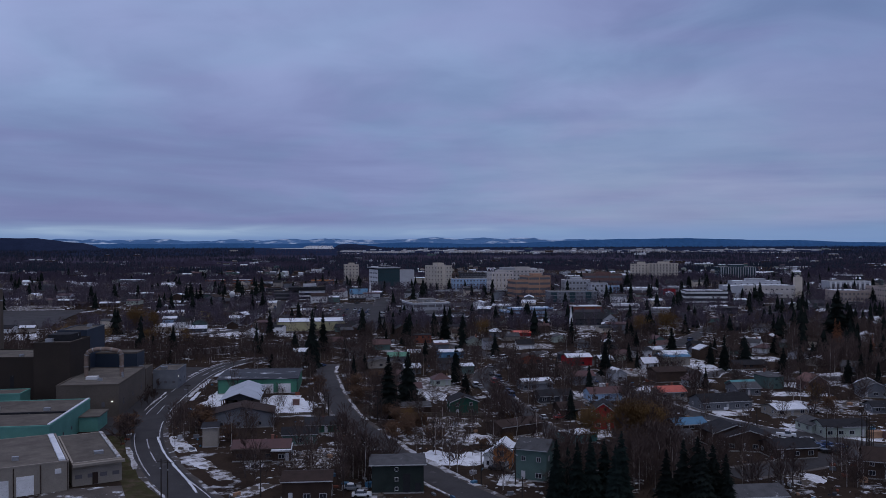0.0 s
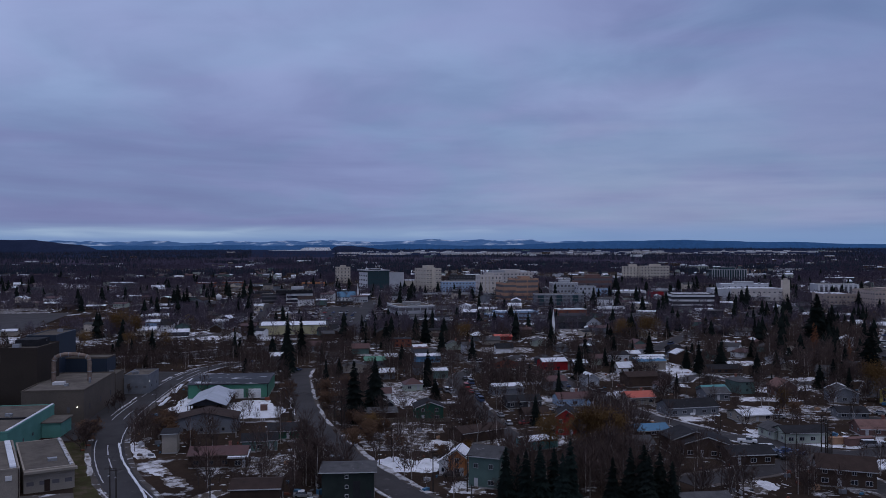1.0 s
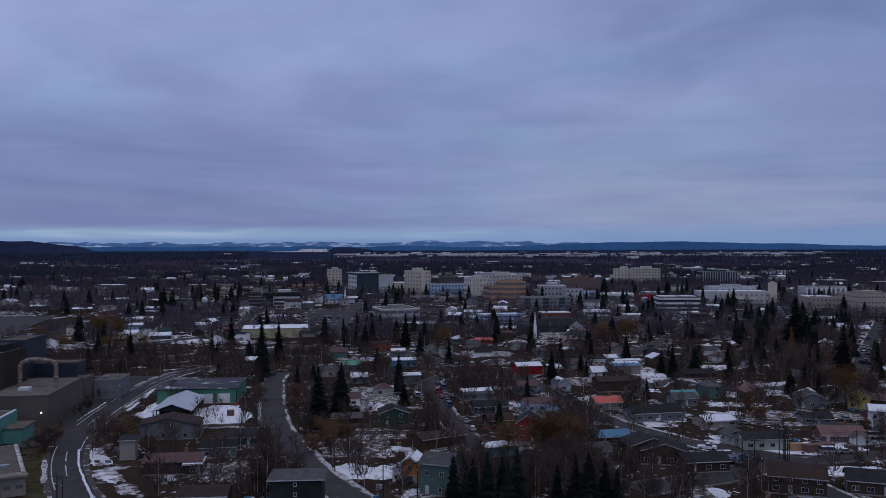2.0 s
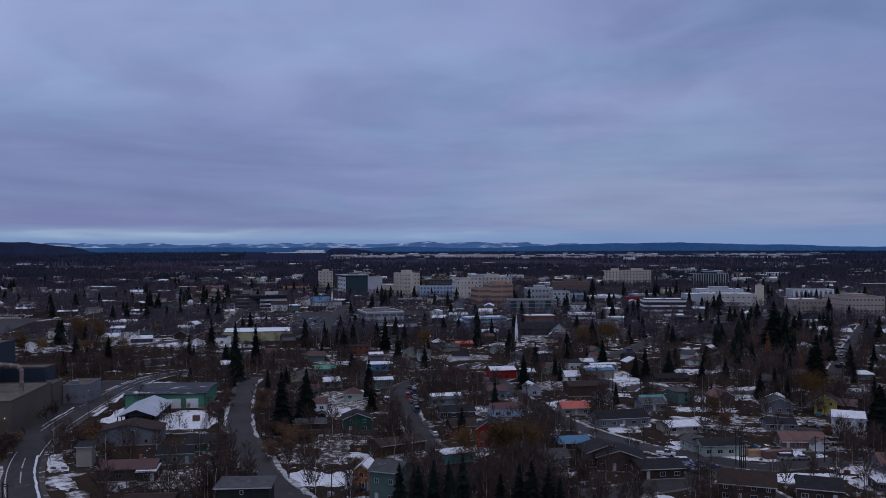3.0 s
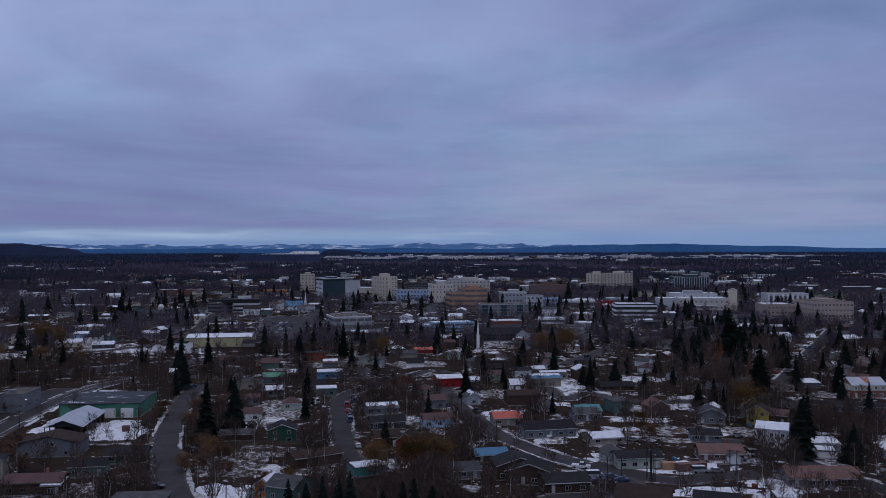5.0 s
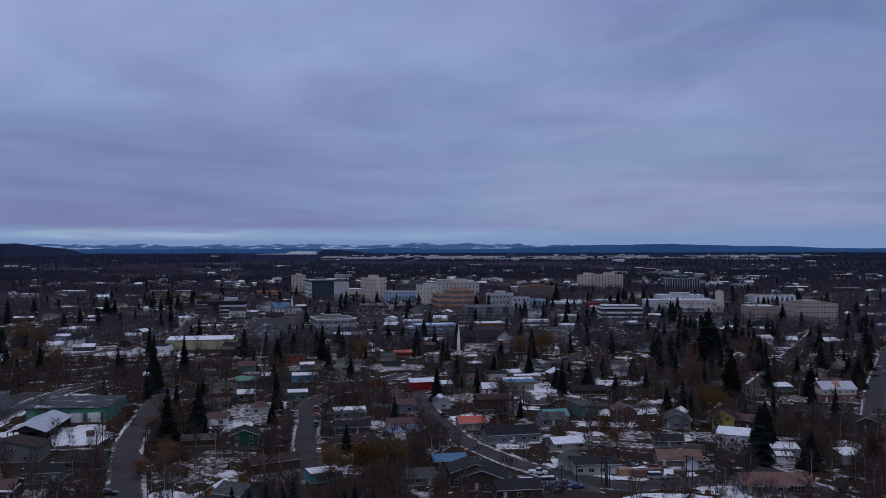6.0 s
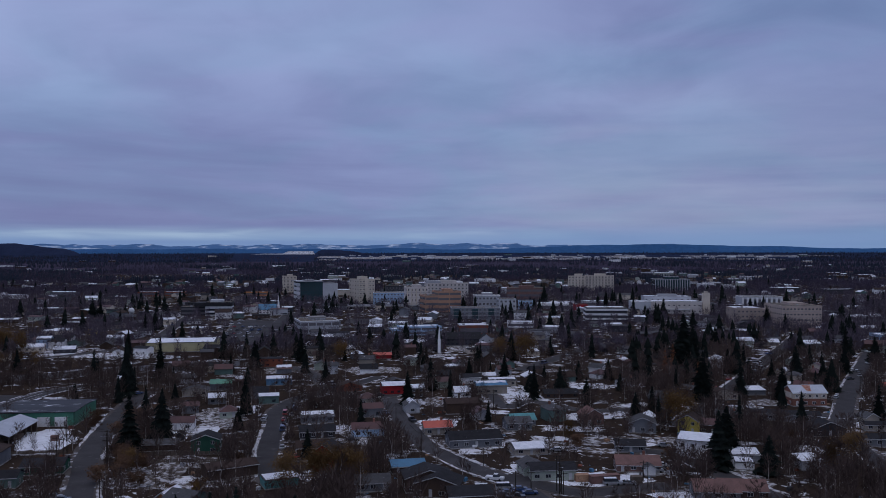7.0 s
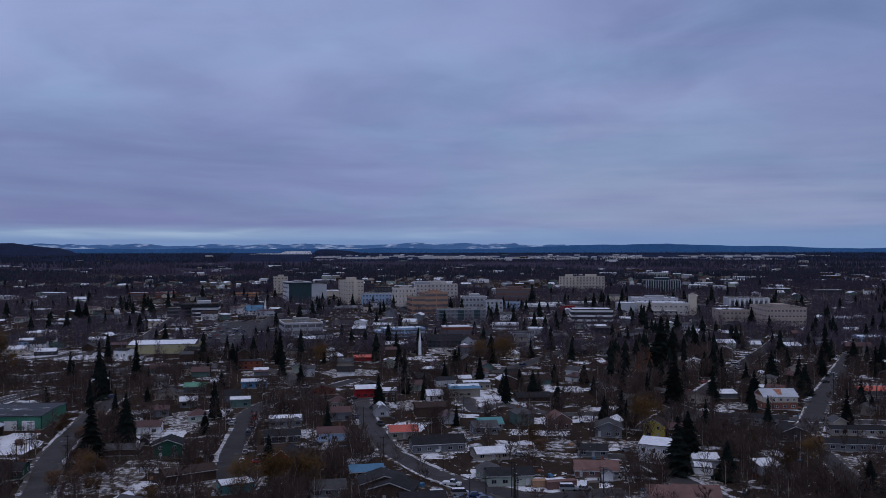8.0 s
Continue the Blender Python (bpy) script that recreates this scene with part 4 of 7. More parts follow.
def power_line(a, b, ha=9.6, hb=9.6, sag=0.7, label="thin black power line slung between poles"):
    ob = thing("power_line", a[0], a[1], 0, 0, label, "cable", "power lines")
    d = (b[0] - a[0], b[1] - a[1])
    s = math.hypot(*d)
    for off in (-1.1, 1.1):
        g = Geo()
        ox, oy = off * -d[1] / s * 0.9, off * d[0] / s * 0.9
        pts = [Vector((d[0] * t + ox, d[1] * t + oy, ha + (hb - ha) * t - 4 * sag * t * (1 - t))) for t in [i / 10 for i in range(11)]]
        side = Vector((-d[1] / s, d[0] / s, 0)) * 0.022
        for p in pts:
            g.v += [p - side, p + side, p + Vector((0, 0, 0.036))]
        for i in range(10):
            a = 3 * i
            g.f += [(a + k, a + (k + 1) % 3, a + 3 + (k + 1) % 3, a + 3 + k) for k in range(3)]
        part("wire", g, RUBBER, ob)


def fence(x0, y0, x1, y1, h=1.3, material=None, label="weathered wooden picket fence round a yard"):
    material = material or WOOD
    s = math.hypot(x1 - x0, y1 - y0)
    ob = thing("fence", x0, y0, 0, math.degrees(math.atan2(y1 - y0, x1 - x0)), label, "fence", "fences")
    slat = Geo().box(-0.26, -0.02, 0.08, 0.26, 0.02, h).mesh("slat", material)
    post = Geo().box(-0.07, 0.02, -0.2, 0.07, 0.14, h * 0.95).mesh("post", material)
    n = int(s / 0.7)
    for i in range(n):
        placed("slat", slat, ob, (i + 0.5) * s / n, 0, rnd.uniform(-0.05, 0.05))
    for i in range(int(s / 2.4) + 1):
        placed("post", post, ob, min(s, i * 2.4), 0, 0)
    for z in (0.35, h - 0.3):
        part("rail", Geo().box(0, 0.02, z - 0.04, s, 0.06, z + 0.04), material, ob)
    return ob


def crate(x, y, rot, w, d, h, material, label, name="storage_box"):
    """A small shed-like box with lid, skids and battens."""
    ob = thing(name, x, y, 0, rot, label, name.replace("_", " "), "yard clutter")
    part("body", Geo().box(-w / 2, -d / 2, 0.12, w / 2, d / 2, h), material, ob)
    part("lid", Geo().box(-w / 2 - 0.08, -d / 2 - 0.08, h, w / 2 + 0.08, d / 2 + 0.08, h + 0.1), material, ob)
    for s in (-0.35, 0.35):
        part("skid", Geo().box(w * s - 0.1, -d / 2, 0, w * s + 0.1, d / 2, 0.12), WOOD, ob)
    for i in range(max(2, int(w / 1.2))):
        cx = -w / 2 + w * (i + 0.5) / max(2, int(w / 1.2))
        part("batten", Geo().box(cx - 0.05, -d / 2 - 0.05, 0.14, cx + 0.05, -d / 2, h - 0.02), material, ob)
    BUSY.append((x, y, 0.5 * max(w, d)))
    return ob


def steeple(x, y, h, label):
    ob = thing("steeple", x, y, 0, 0, label, "church steeple")
    part("tower", Geo().box(-0.95, -0.95, 0, 0.95, 0.95, h * 0.5), WHITE, ob)
    part("belfry", Geo().box(-0.7, -0.7, h * 0.5, 0.7, 0.7, h * 0.66), WHITE, ob)
    part("spire", Geo().tube((0, 0, h * 0.66), (0, 0, h), 0.6, 0.03, 8), WHITE, ob)
    return ob


def industrial_pipe(ob, pts, r, material, label):
    """A bent duct through a row of points, with collars at its joints."""
    g = Geo()
    for a, b in zip(pts, pts[1:]):
        g.tube(a, b, r, r, 12, True)
    pipe = part("duct", g, material, ob, label)
    for p, q in zip(pts, pts[1:]):
        m = Vector(p).lerp(Vector(q), 0.5)
        w = (Vector(q) - Vector(p)).normalized() * 0.12
        part("collar", Geo().tube(m - w, m + w, r * 1.12, r * 1.12, 12, True), STEEL, pipe)


# ---- streets ----
road("wide gravel apron beside the power plant", 15, (-99.0, 252.0), (-108.5, 288.0), (-113.5, 322.0), (-118.0, 362.9), (-115.0, 392.0), snow=0.0)
road("wide grey parking lot with worn snow", 130, (-388.4, 634.8), (-351.4, 638.4), (-318.4, 642.2), (-294.9, 646.4), snow=0.0)
road("asphalt loop by the corner house", 9, (105.6, 222.9), (93.0, 214.8), (80.6, 209.4), (70.3, 204.3), snow=0.4)
road("curving two-lane asphalt road with frosty lines", 9.0, (-49.5, 173.0), (-58.4, 187.5), (-70.8, 206.8), (-82.4, 229.4), (-91.6, 253.0), (-98.6, 282.0), (-103.5, 318.0), (-107.5, 366.3), (-105.0, 401.1), (-92.4, 421.1), (-66.8, 429.2), lines=True, snow=0.55)
road("grey asphalt street bending past the houses", 7.8, (21.0, 166.0), (11.5, 180.5), (2.7, 194.0), (-5.7, 209.3), (-14.4, 226.5), (-22.4, 248.8), (-32.0, 274.3), (-41.8, 312.0), (-50.0, 352.0), (-55.0, 380.0), (-56.5, 402.1), snow=0.6)
road("side street lined with parked cars", 7.0, (36.0, 244.0), (30.0, 262.0), (24.4, 293.5), (19.6, 328.5), (15.4, 352.0), (19.0, 380.0), (32.0, 406.0), (52.6, 448.3), snow=0.5)
road("residential street curving past the orange-roofed house", 7.2, (60.5, 392.0), (61.9, 378.3), (67.0, 345.1), (74.6, 312.1), (80.0, 290.0), (87.0, 275.8), (95.0, 260.0), (103.5, 248.0), (110.0, 233.2), (114.2, 215.0), (118.4, 188.7), snow=0.5)
road("street along the snowy yard", 6.6, (104.8, 250.5), (115.6, 239.0), (125.6, 231.9), (139.8, 236.4), (152.0, 238.5), snow=0.5)
road("street past the white house", 6.4, (150.0, 282.0), (163.0, 276.2), (169.0, 260.0), (172.9, 244.9), (177.9, 228.4), (184.0, 208.0), snow=0.7)
road("street running away between gardens", 7.7, (176.3, 321.2), (205.9, 370.2), (248.4, 445.2), (304.3, 544.8), (363.5, 647.5), snow=0.5)
road("street running away past the brick inn", 7.7, (237.0, 314.6), (255.9, 350.1), (281.5, 397.7), (326.0, 474.9), (372.1, 554.1), snow=0.5)
road("cross street by the brick inn", 7.7, (200.1, 383.5), (211.8, 346.9), (233.6, 342.1), (253.1, 338.5), (284.6, 332.7), snow=0.5)
road("lane between snowy lots", 5.0, (108.3, 411.4), (113.0, 359.8), (125.9, 374.3), (147.8, 352.5), (181.5, 359.0), snow=0.5)
road("street by the long yellow building", 8.0, (-173.9, 522.8), (-152.7, 549.6), (-131.7, 608.7), (-152.1, 778.3), snow=0.4)
road("wide grey parking lot near the offices", 34.0, (-62.0, 618.0), (-72.0, 680.0), (-82.0, 745.0), snow=0.2)
road("street past the lot to the chapel", 12.0, (-48.0, 560.0), (-52.0, 620.0), (-60.0, 812.7), snow=0.2)
road("open lot before the river bridge", 30.0, (0.0, 742.0), (40.0, 742.0), (78.0, 740.0), snow=0.2)
road("lane in the right gardens", 5.5, (230.4, 286.3), (223.5, 254.1), (215.7, 228.4), snow=0.5)
road("street in front of the office blocks", 9.0, (-112.9, 729.6), (-56.0, 767.5), (7.0, 801.8), (78.4, 806.6), (138.6, 746.4), (214.7, 764.2), snow=0.4)
road("second street before the offices", 8.0, (-49.7, 680.1), (6.1, 701.0), (61.1, 676.4), (93.3, 643.9), snow=0.4)
road("back street through the gardens", 7.0, (-33.1, 497.5), (4.0, 476.7), (31.4, 410.3), (50.0, 381.6), (76.0, 409.4), snow=0.4)
road("avenue out to the shops", 8.0, (129.7, 469.9), (194.6, 588.9), (269.6, 699.1), (340.3, 787.1), snow=0.4)
road("avenue behind the school", 8.0, (295.7, 718.4), (326.8, 802.1), (350.7, 908.0), snow=0.4)

drift_line = spline([(-58.0, 190.6), (-61.9, 198.4), (-70.3, 213.4), (-79.3, 230.7), (-86.5, 247.5)], 2.0)
tagged(new("snow_bank", ribbon(drift_line, 0.3, -0.3, 0.2, 0.1, 0.25, 2).mesh("snow_bank", SNOW)), "narrow ridge of snow along the middle of the road", "snow bank", "snow banks", "stuff")
edge_line = spline([(-94.6, 306.8), (-98.0, 334.3), (-101.4, 355.0), (-100.4, 392.0)], 3.0)
for k in range(0, len(edge_line) - 8, 9):
    tagged(new("snow_bank", ribbon(edge_line[k:k + 7], 0.7, -0.7, 0.26, 0.3, 0.9, k).mesh("snow_bank", SNOW)), "bank of snow along the road edge", "snow bank", "snow banks", "stuff")

for pts in (((7.4, 195.5), (-0.8, 211.6), (-9.4, 228.6), (-17.4, 250.6)), ((84.8, 287.6), (91.6, 275.0), (99.0, 263.0)), ((167.8, 276.4), (173.2, 260.0), (177.2, 245.0), (181.8, 230.0))):
    edge = spline(pts, 3.0)
    tagged(new("snow_bank", ribbon(edge, 0.55, -0.55, 0.22, 0.3, 1.2, 5).mesh("snow_bank", GRIT)), "bank of snow along the street edge", "snow bank", "snow banks", "stuff")

# ---- works and sheds by the curving road ----
plant = block(-115.4, 196.8, 30, 42.5, 32.5, 6.8, 1, 1, TAN, "long tan metal warehouse with a gravel roof and white door", "none", faces="", over=0.25, name="warehouse", category="warehouse")
garage_door(plant, 12, -16.25, 3.62, 4.5)
garage_door(plant, 7, -16.25, 3.25, 4)
part("wall_vent", Geo().box(18.25, -16.5, 4.25, 19.62, -16.25, 5.38), WHITE, plant, "white wall vent box")
for cx in (-15, -5.75, 9.62, 15.25, 21):
    part("downpipe", Geo().box(cx - 0.1, -16.44, 0, cx + 0.1, -16.26, 6.62), R_BROWN, plant)
part("snow_ridge", Geo().box(19.25, -15.5, 6.81, 20.62, 15.5, 7.31), SNOW, plant, "ridge of snow along the roof edge")
annex = block(-92.6, 212.9, 30, 11.2, 33.1, 5.5, 1, 4, TAN, "tan warehouse annex with a snowy roof edge", "punched", side_bays=4, win=(1.4, 0.8), over=0.2, name="warehouse_annex", category="warehouse")
part("door", Geo().box(-1.12, -16.69, 0.12, 0.12, -16.5, 2.88), R_BROWN, annex)
part("snow_ridge", Geo().box(4.62, -16, 5.62, 5.38, 16, 5.94), GRIT, annex, "ridge of snow along the roof edge")
part("eave", Geo().box(-5.62, -18, 4.88, 6.12, -16.62, 5.44), TAN, annex)
teal = block(-140.9, 243.2, 8.5, 57.5, 41.2, 7.8, 1, 4, TEAL, "teal flat-roofed industrial building with a gravel roof", "punched", side_bays=9, win=(0.8, 0.8), over=0.3, name="industrial_building", category="building")
part("wing", Geo().box(28.88, 7.5, 0, 34.5, 18.75, 4.5), TEAL, teal)
part("wing_roof", Geo().box(28.62, 7.12, 4.5, 35, 19.12, 4.81), R_GRAVEL, teal)
part("snow_ridge", Geo().box(28, -20.25, 8.15, 28.62, 20.25, 8.38), SNOW, teal, "snow along the parapet")
part("roof_step", Geo().box(-28, -2.5, 7.88, 27.75, -1.88, 8.44), R_DARK, teal)
block(-163.8, 276.9, 8.5, 42.5, 10.0, 8.2, 1, 4, TEAL, "second teal industrial hall with a flat roof", "punched", win=(0.9, 0.9), over=0.3, name="industrial_building", category="building")
works = block(-122.8, 296.5, 8, 20.0, 41.2, 10.8, 1, 2, PLANT_TAN, "tan heating plant hall with a big duct loop on its roof", "punched", side_bays=5, win=(0.8, 1.6), over=0.4, name="heating_plant", category="plant")
industrial_pipe(works, [(-6.12, 0.38, 10.75), (-6.12, 0.38, 18), (-5.75, 0.38, 19.12), (-4.75, 0.38, 20), (-2.5, 0.38, 20.62), (0.75, 0.38, 20.62), (4.5, 0.38, 20), (5.75, 0.38, 19.25), (6.12, 0.38, 18), (6.12, 0.38, 10.75)], 0.75, DUCT, "rust-stained insulated duct loop")
part("roof_unit", Geo().box(-4, -8.12, 10.88, -0.25, -5, 11.88), WHITE, works)
industrial_pipe(works, [(7.38, -3.75, 10.75), (7.38, -3.75, 12.75)], 0.38, STEEL, "short steel vent")
part("wall_lamp", Geo().box(7.75, -20.9, 5.25, 7.95, -20.69, 5.4), LAMP_WHITE, works, "small lit wall lamp")
block(-133.8, 328.1, 4, 25.0, 10.0, 15.6, 1, 1, NAVY, "dark blue clad boiler house behind the plant", "none", faces="", over=0.4, name="boiler_house", category="plant", band=PLANT_TAN)
block(-119.8, 326.0, 8, 5.6, 13.0, 9.8, 1, 1, PLANT_TAN, "narrow tan stair block of the plant", "none", faces="", over=0.3, name="plant_store", category="building")
tall = block(-139.1, 300.0, 4, 12.5, 20.0, 23.2, 1, 3, PLANT_BROWN, "tall dark brown power plant block", "none", faces="", over=0.6, name="power_plant", category="plant")
part("roof_step", Geo().box(-4.38, -2.5, 23.25, 3.75, 7.5, 25.75), R_DARK, tall)
block(-142.2, 323.1, 6, 10.6, 22.5, 25.5, 1, 1, NAVY, "navy clad upper stage of the power plant", "none", faces="", over=0.4, name="power_plant", category="plant")
wing = block(-171.0, 303.1, 4, 50.0, 25.0, 17.9, 1, 3, PLANT_BROWN, "dark brown wing of the power plant", "none", faces="", over=0.5, name="power_plant", category="plant")
part("louvre", Geo().box(16.25, -12.69, 7.5, 17.5, -12.5, 11.88), R_DARK, wing)
store = block(-113.6, 341.0, 6, 9.6, 17.0, 7.4, 1, 3, GREY, "small grey plant store with a flat roof", "punched", win=(0.8, 0.8), name="plant_store", category="building")
part("wall_lamp", Geo().box(4.84, -7.8, 5.0, 5.0, -7.6, 5.15), LAMP_WHITE, store, "small lit wall lamp")
hall = house(-74.5, 335.2, 6, 30.6, 27.5, 5.6, 0.5, METAL_GREEN, R_WET, "low green metal workshop with two white garage doors", "gable", True, 0.0, trim=R_DARK, door=False, wins=False, name="workshop", category="workshop")
garage_door(hall, 3.62, -13.75, 4.75, 3.75)
garage_door(hall, 10.25, -13.75, 4.75, 3.75)
for cx in (-15.12, -7.62, 15.12):
    part("panel_rib", Geo().box(cx - 0.12, -13.84, 0.38, cx + 0.12, -13.75, 5.62), R_DARK, hall)
barn = thing("pole_barn", -73.4, 301.0, 0, 7, "open timber pole barn under a pale metal gable roof", "barn")
BUSY.append((-73.4, 301.0, 10.0))
for sx in (-1, 1):
    rf = part("roof", Geo().slab(((sx * 6.9, sx * 14.6, 3.7), (sx * 6.9, -sx * 14.6, 3.7), (0, -sx * 14.6, 6.2), (0, sx * 14.6, 6.2)), 0.16), PALE_ROOF, barn, "pale frosted metal roof")
    for k in range(12):
        part("seam", Geo().slab(((sx * 6.9, 13.3 - 2.42 * k + sx * 0.05, 3.76), (sx * 6.9, 13.3 - 2.42 * k - sx * 0.05, 3.76), (0, 13.3 - 2.42 * k - sx * 0.05, 6.26), (0, 13.3 - 2.42 * k + sx * 0.05, 6.26)), 0.05), PALE_ROOF, rf)
    for k in range(6):
        part("post", Geo().box(sx * 6.3 - 0.14, -13.6 + 5.4 * k, -0.2, sx * 6.3 + 0.14, -13.3 + 5.4 * k, 3.78), WOOD, barn)
part("back_wall", Geo().box(-6.2, 13.4, 0, 6.2, 13.6, 3.7), BROWN, barn)
part("side_wall", Geo().box(-6.4, -2.0, 0, -6.25, 13.4, 3.6), BROWN, barn)
part("gable", Geo().add([(-6.2, -13.5, 3.8), (6.2, -13.5, 3.8), (0, -13.5, 5.95), (-6.2, -13.38, 3.8), (6.2, -13.38, 3.8), (0, -13.38, 5.95)], [(0, 1, 2), (5, 4, 3), (0, 3, 4, 1), (1, 4, 5, 2), (2, 5, 3, 0)]), DARK_GREY, barn, "dark boarded gable")
for k in range(4):
    part("stored_box", Geo().box(-5.5 + 2.9 * k, -3 + 2.2 * (k % 2), 0, -3.4 + 2.9 * k, 1.4 + 2.2 * (k % 2), 1.4 + 0.4 * (k % 3)), WOOD, barn)
grey_gable = house(-65.1, 265.4, 8, 19.3, 11.0, 4.5, 2.1, GREY, R_BROWN, "wide low grey gabled house", along=False, wins=False, door=False, trim=DARK_GREY)
window(grey_gable, 1.6, -5.52, 3.4, 1.0, 1.4, 0, WHITE)
for u in (-6.2, -1.0, 5.6):
    window(grey_gable, u, -5.52, 0.9, 0.9, 1.0, 0, WOOD)
house(-67.7, 237.3, 10, 4.2, 5.0, 5.6, 0.4, TAN, R_DARK, "small tan shed with a dark opening", form="shed", wins=False, category="shed", name="shed")
house(-49.7, 223.0, 6, 15.0, 8.0, 3.5, 1.4, BROWN, R_RED, "low brown house with a dull red metal roof", chimney=True, trim=WOOD)
house(-44.0, 221.4, 6, 4.8, 6.0, 2.9, 0.4, BROWN, R_GREY, "small lean-to with a snowy roof", form="shed", snow=0.97, category="shed", name="shed")
house(-31.5, 187.3, 5, 10.8, 9.0, 4.9, 1.0, BROWN, R_BROWN, "brown house with a dark brown roof and white-framed windows", along=True, floors=1)
cube = house(-11.5, 194.3, 4, 12.0, 9.0, 6.8, 0.9, BLACK_GREEN, R_GREY, "three-storey black-green cube house with a low hip roof", form="hip", wins=False, door=False, over=0.7)
for z in (0.7, 2.9, 5.2):
    window(cube, -0.3, -4.52, z, 0.8, 0.9, 0, WHITE)
    window(cube, -6.02, -1.5, z, 0.8, 0.9, -90, WHITE)
part("recess", Geo().box(1.2, -4.56, 0.2, 2.9, -4.5, 4.6), R_DARK, cube, "dark recessed porch opening")
part("recess", Geo().box(4.0, -4.56, 0.2, 5.4, -4.5, 2.4), R_DARK, cube)
house(-37.4, 256.5, 10, 12.1, 9.0, 2.7, 1.5, GREEN, R_DARK, "low dark cottage half hidden by bushes")
house(-42.6, 240.3, 10, 9.8, 7.0, 3.2, 1.4, SAGE, R_DARK, "low grey-green cottage behind bare bushes")
house(22.3, 203.9, -22, 7.7, 9.0, 7.7, 1.7, SAGE, R_GREY, "three-storey sage green house with white trim", floors=2, along=True)
house(15.0, 213.5, -12, 4.4, 7.0, 5.2, 1.6, ORANGE, R_GREY, "narrow orange house under a snowy gable roof", along=False, snow=0.97, over=0.6)
house(11.5, 213.1, -12, 2.7, 4.0, 3.5, 0.8, WHITE, R_GREY, "white lean-to porch with a snowy roof", along=False, snow=0.9, category="porch", name="porch")
house(5.6, 281.3, 10, 9.2, 8.0, 4.9, 1.7, GREEN, R_DARK, "dark green gabled house with white windows", along=False)
house(-8.7, 298.0, 10, 2.9, 3.0, 2.4, 1.0, DARK_GREY, R_DARK, "tiny dark gabled garden shed", along=False, wins=False, category="shed", name="shed")
house(21.0, 251.4, 32, 15.0, 8.0, 3.4, 1.2, BROWN, R_BROWN, "long low dark brown cabin with a shallow roof", wins=False)
house(49.6, 259.8, -10, 6.4, 9.0, 6.1, 2.2, RED, R_DARK, "barn-red gabled house with a dark roof", along=False, floors=2)
house(38.2, 241.0, 24, 9.9, 7.0, 2.6, 0.4, R_TEAL, R_GREY, "low teal-walled garage with a flat snowy roof", form="flat", snow=0.95, wins=False, category="garage", name="garage")
house(66.2, 182.1, 6, 15.3, 9.0, 2.7, 1.4, GREY, R_GREY, "grey house with a wide worn grey roof", floors=1)
house(72.6, 351.0, 12, 6.0, 8.0, 3.4, 1.8, LIGHT_GREY, R_GREY, "small pale gabled house", along=False, snow=0.2)
house(62.9, 396.1, 12, 12.6, 8.0, 4.3, 1.3, RED, R_GREY, "red house under a snow-white roof", snow=0.99)
house(83.8, 310.1, 10, 10.2, 8.0, 2.9, 1.6, TAN, R_ORANGE, "tan house with a bright orange metal roof", chimney=True)
house(96.7, 290.8, 12, 18.3, 10.0, 3.1, 2.0, GREY, R_DARK, "long grey house under a dark roof with a porch")
house(117.0, 326.3, 10, 9.6, 8.0, 2.3, 1.7, GREY, R_TEAL, "house with a teal metal roof", along=True)
house(108.8, 397.1, 10, 14.7, 8.0, 4.3, 1.4, TAN, R_BLUE, "tan house with a blue metal roof", snow=0.15)
house(93.7, 350.2, 10, 13.4, 9.0, 4.5, 1.4, BROWN, R_BROWN, "dark brown barn-like house", wins=False)
house(144.3, 325.9, 10, 8.0, 8.0, 4.0, 2.4, PINK, PINK, "house with a steep dusty pink roof", along=False)
house(118.6, 248.6, 4, 13.4, 8.0, 3.3, 1.4, PALE_GREEN, R_DARK, "pale green single-storey house facing a snowy yard")
house(161.4, 312.8, -10, 9.8, 9.0, 3.8, 2.0, GREY, R_GREY, "grey gabled house among bare trees", along=False)
house(169.6, 274.0, -24, 10.2, 9.0, 5.9, 0.9, WHITE, R_GREY, "white two-storey house with a low snowy roof", form="shed", snow=0.9)
house(178.6, 309.5, -30, 7.4, 7.0, 5.2, 2.0, YELLOW, R_BROWN, "bright yellow gabled wooden house", along=False)
house(184.6, 309.6, -30, 9.8, 7.0, 3.8, 1.6, BROWN, R_RED, "brown and yellow house wing with a red roof")
house(146.6, 258.2, -4, 13.2, 9.0, 2.3, 2.0, PINK, PINK, "low house with a dusty brown shingle roof", chimney=True)
house(161.5, 229.2, -6, 12.0, 9.0, 2.5, 2.2, GREY, PINK, "grey house with a brown shingle roof")
house(148.0, 210.4, -8, 6.3, 6.0, 2.3, 0.6, DARK_GREY, R_GREY, "dark garage with a snow-covered flat roof", form="flat", snow=0.99, category="garage", name="garage")
house(148.9, 251.5, -4, 3.1, 4.0, 2.3, 0.9, WHITE, R_GREY, "small white shed by the yard", along=False, wins=False, category="shed", name="shed")
house(114.7, 279.8, 12, 11.5, 9.0, 2.3, 1.2, TAN, R_GREY, "house under a snow-white roof", snow=0.99)
house(113.2, 253.8, 12, 7.0, 8.0, 2.7, 1.5, PALE_GREEN, R_GREY, "pale house with a grey gable", along=False)
house(93.1, 224.4, 8, 12.1, 9.0, 3.0, 1.5, BROWN, R_DARK, "long dark brown house behind parked cars")
house(81.4, 237.9, 10, 13.6, 9.0, 4.2, 2.0, BROWN, R_DARK, "dark brown house under a dark gable roof", along=False)
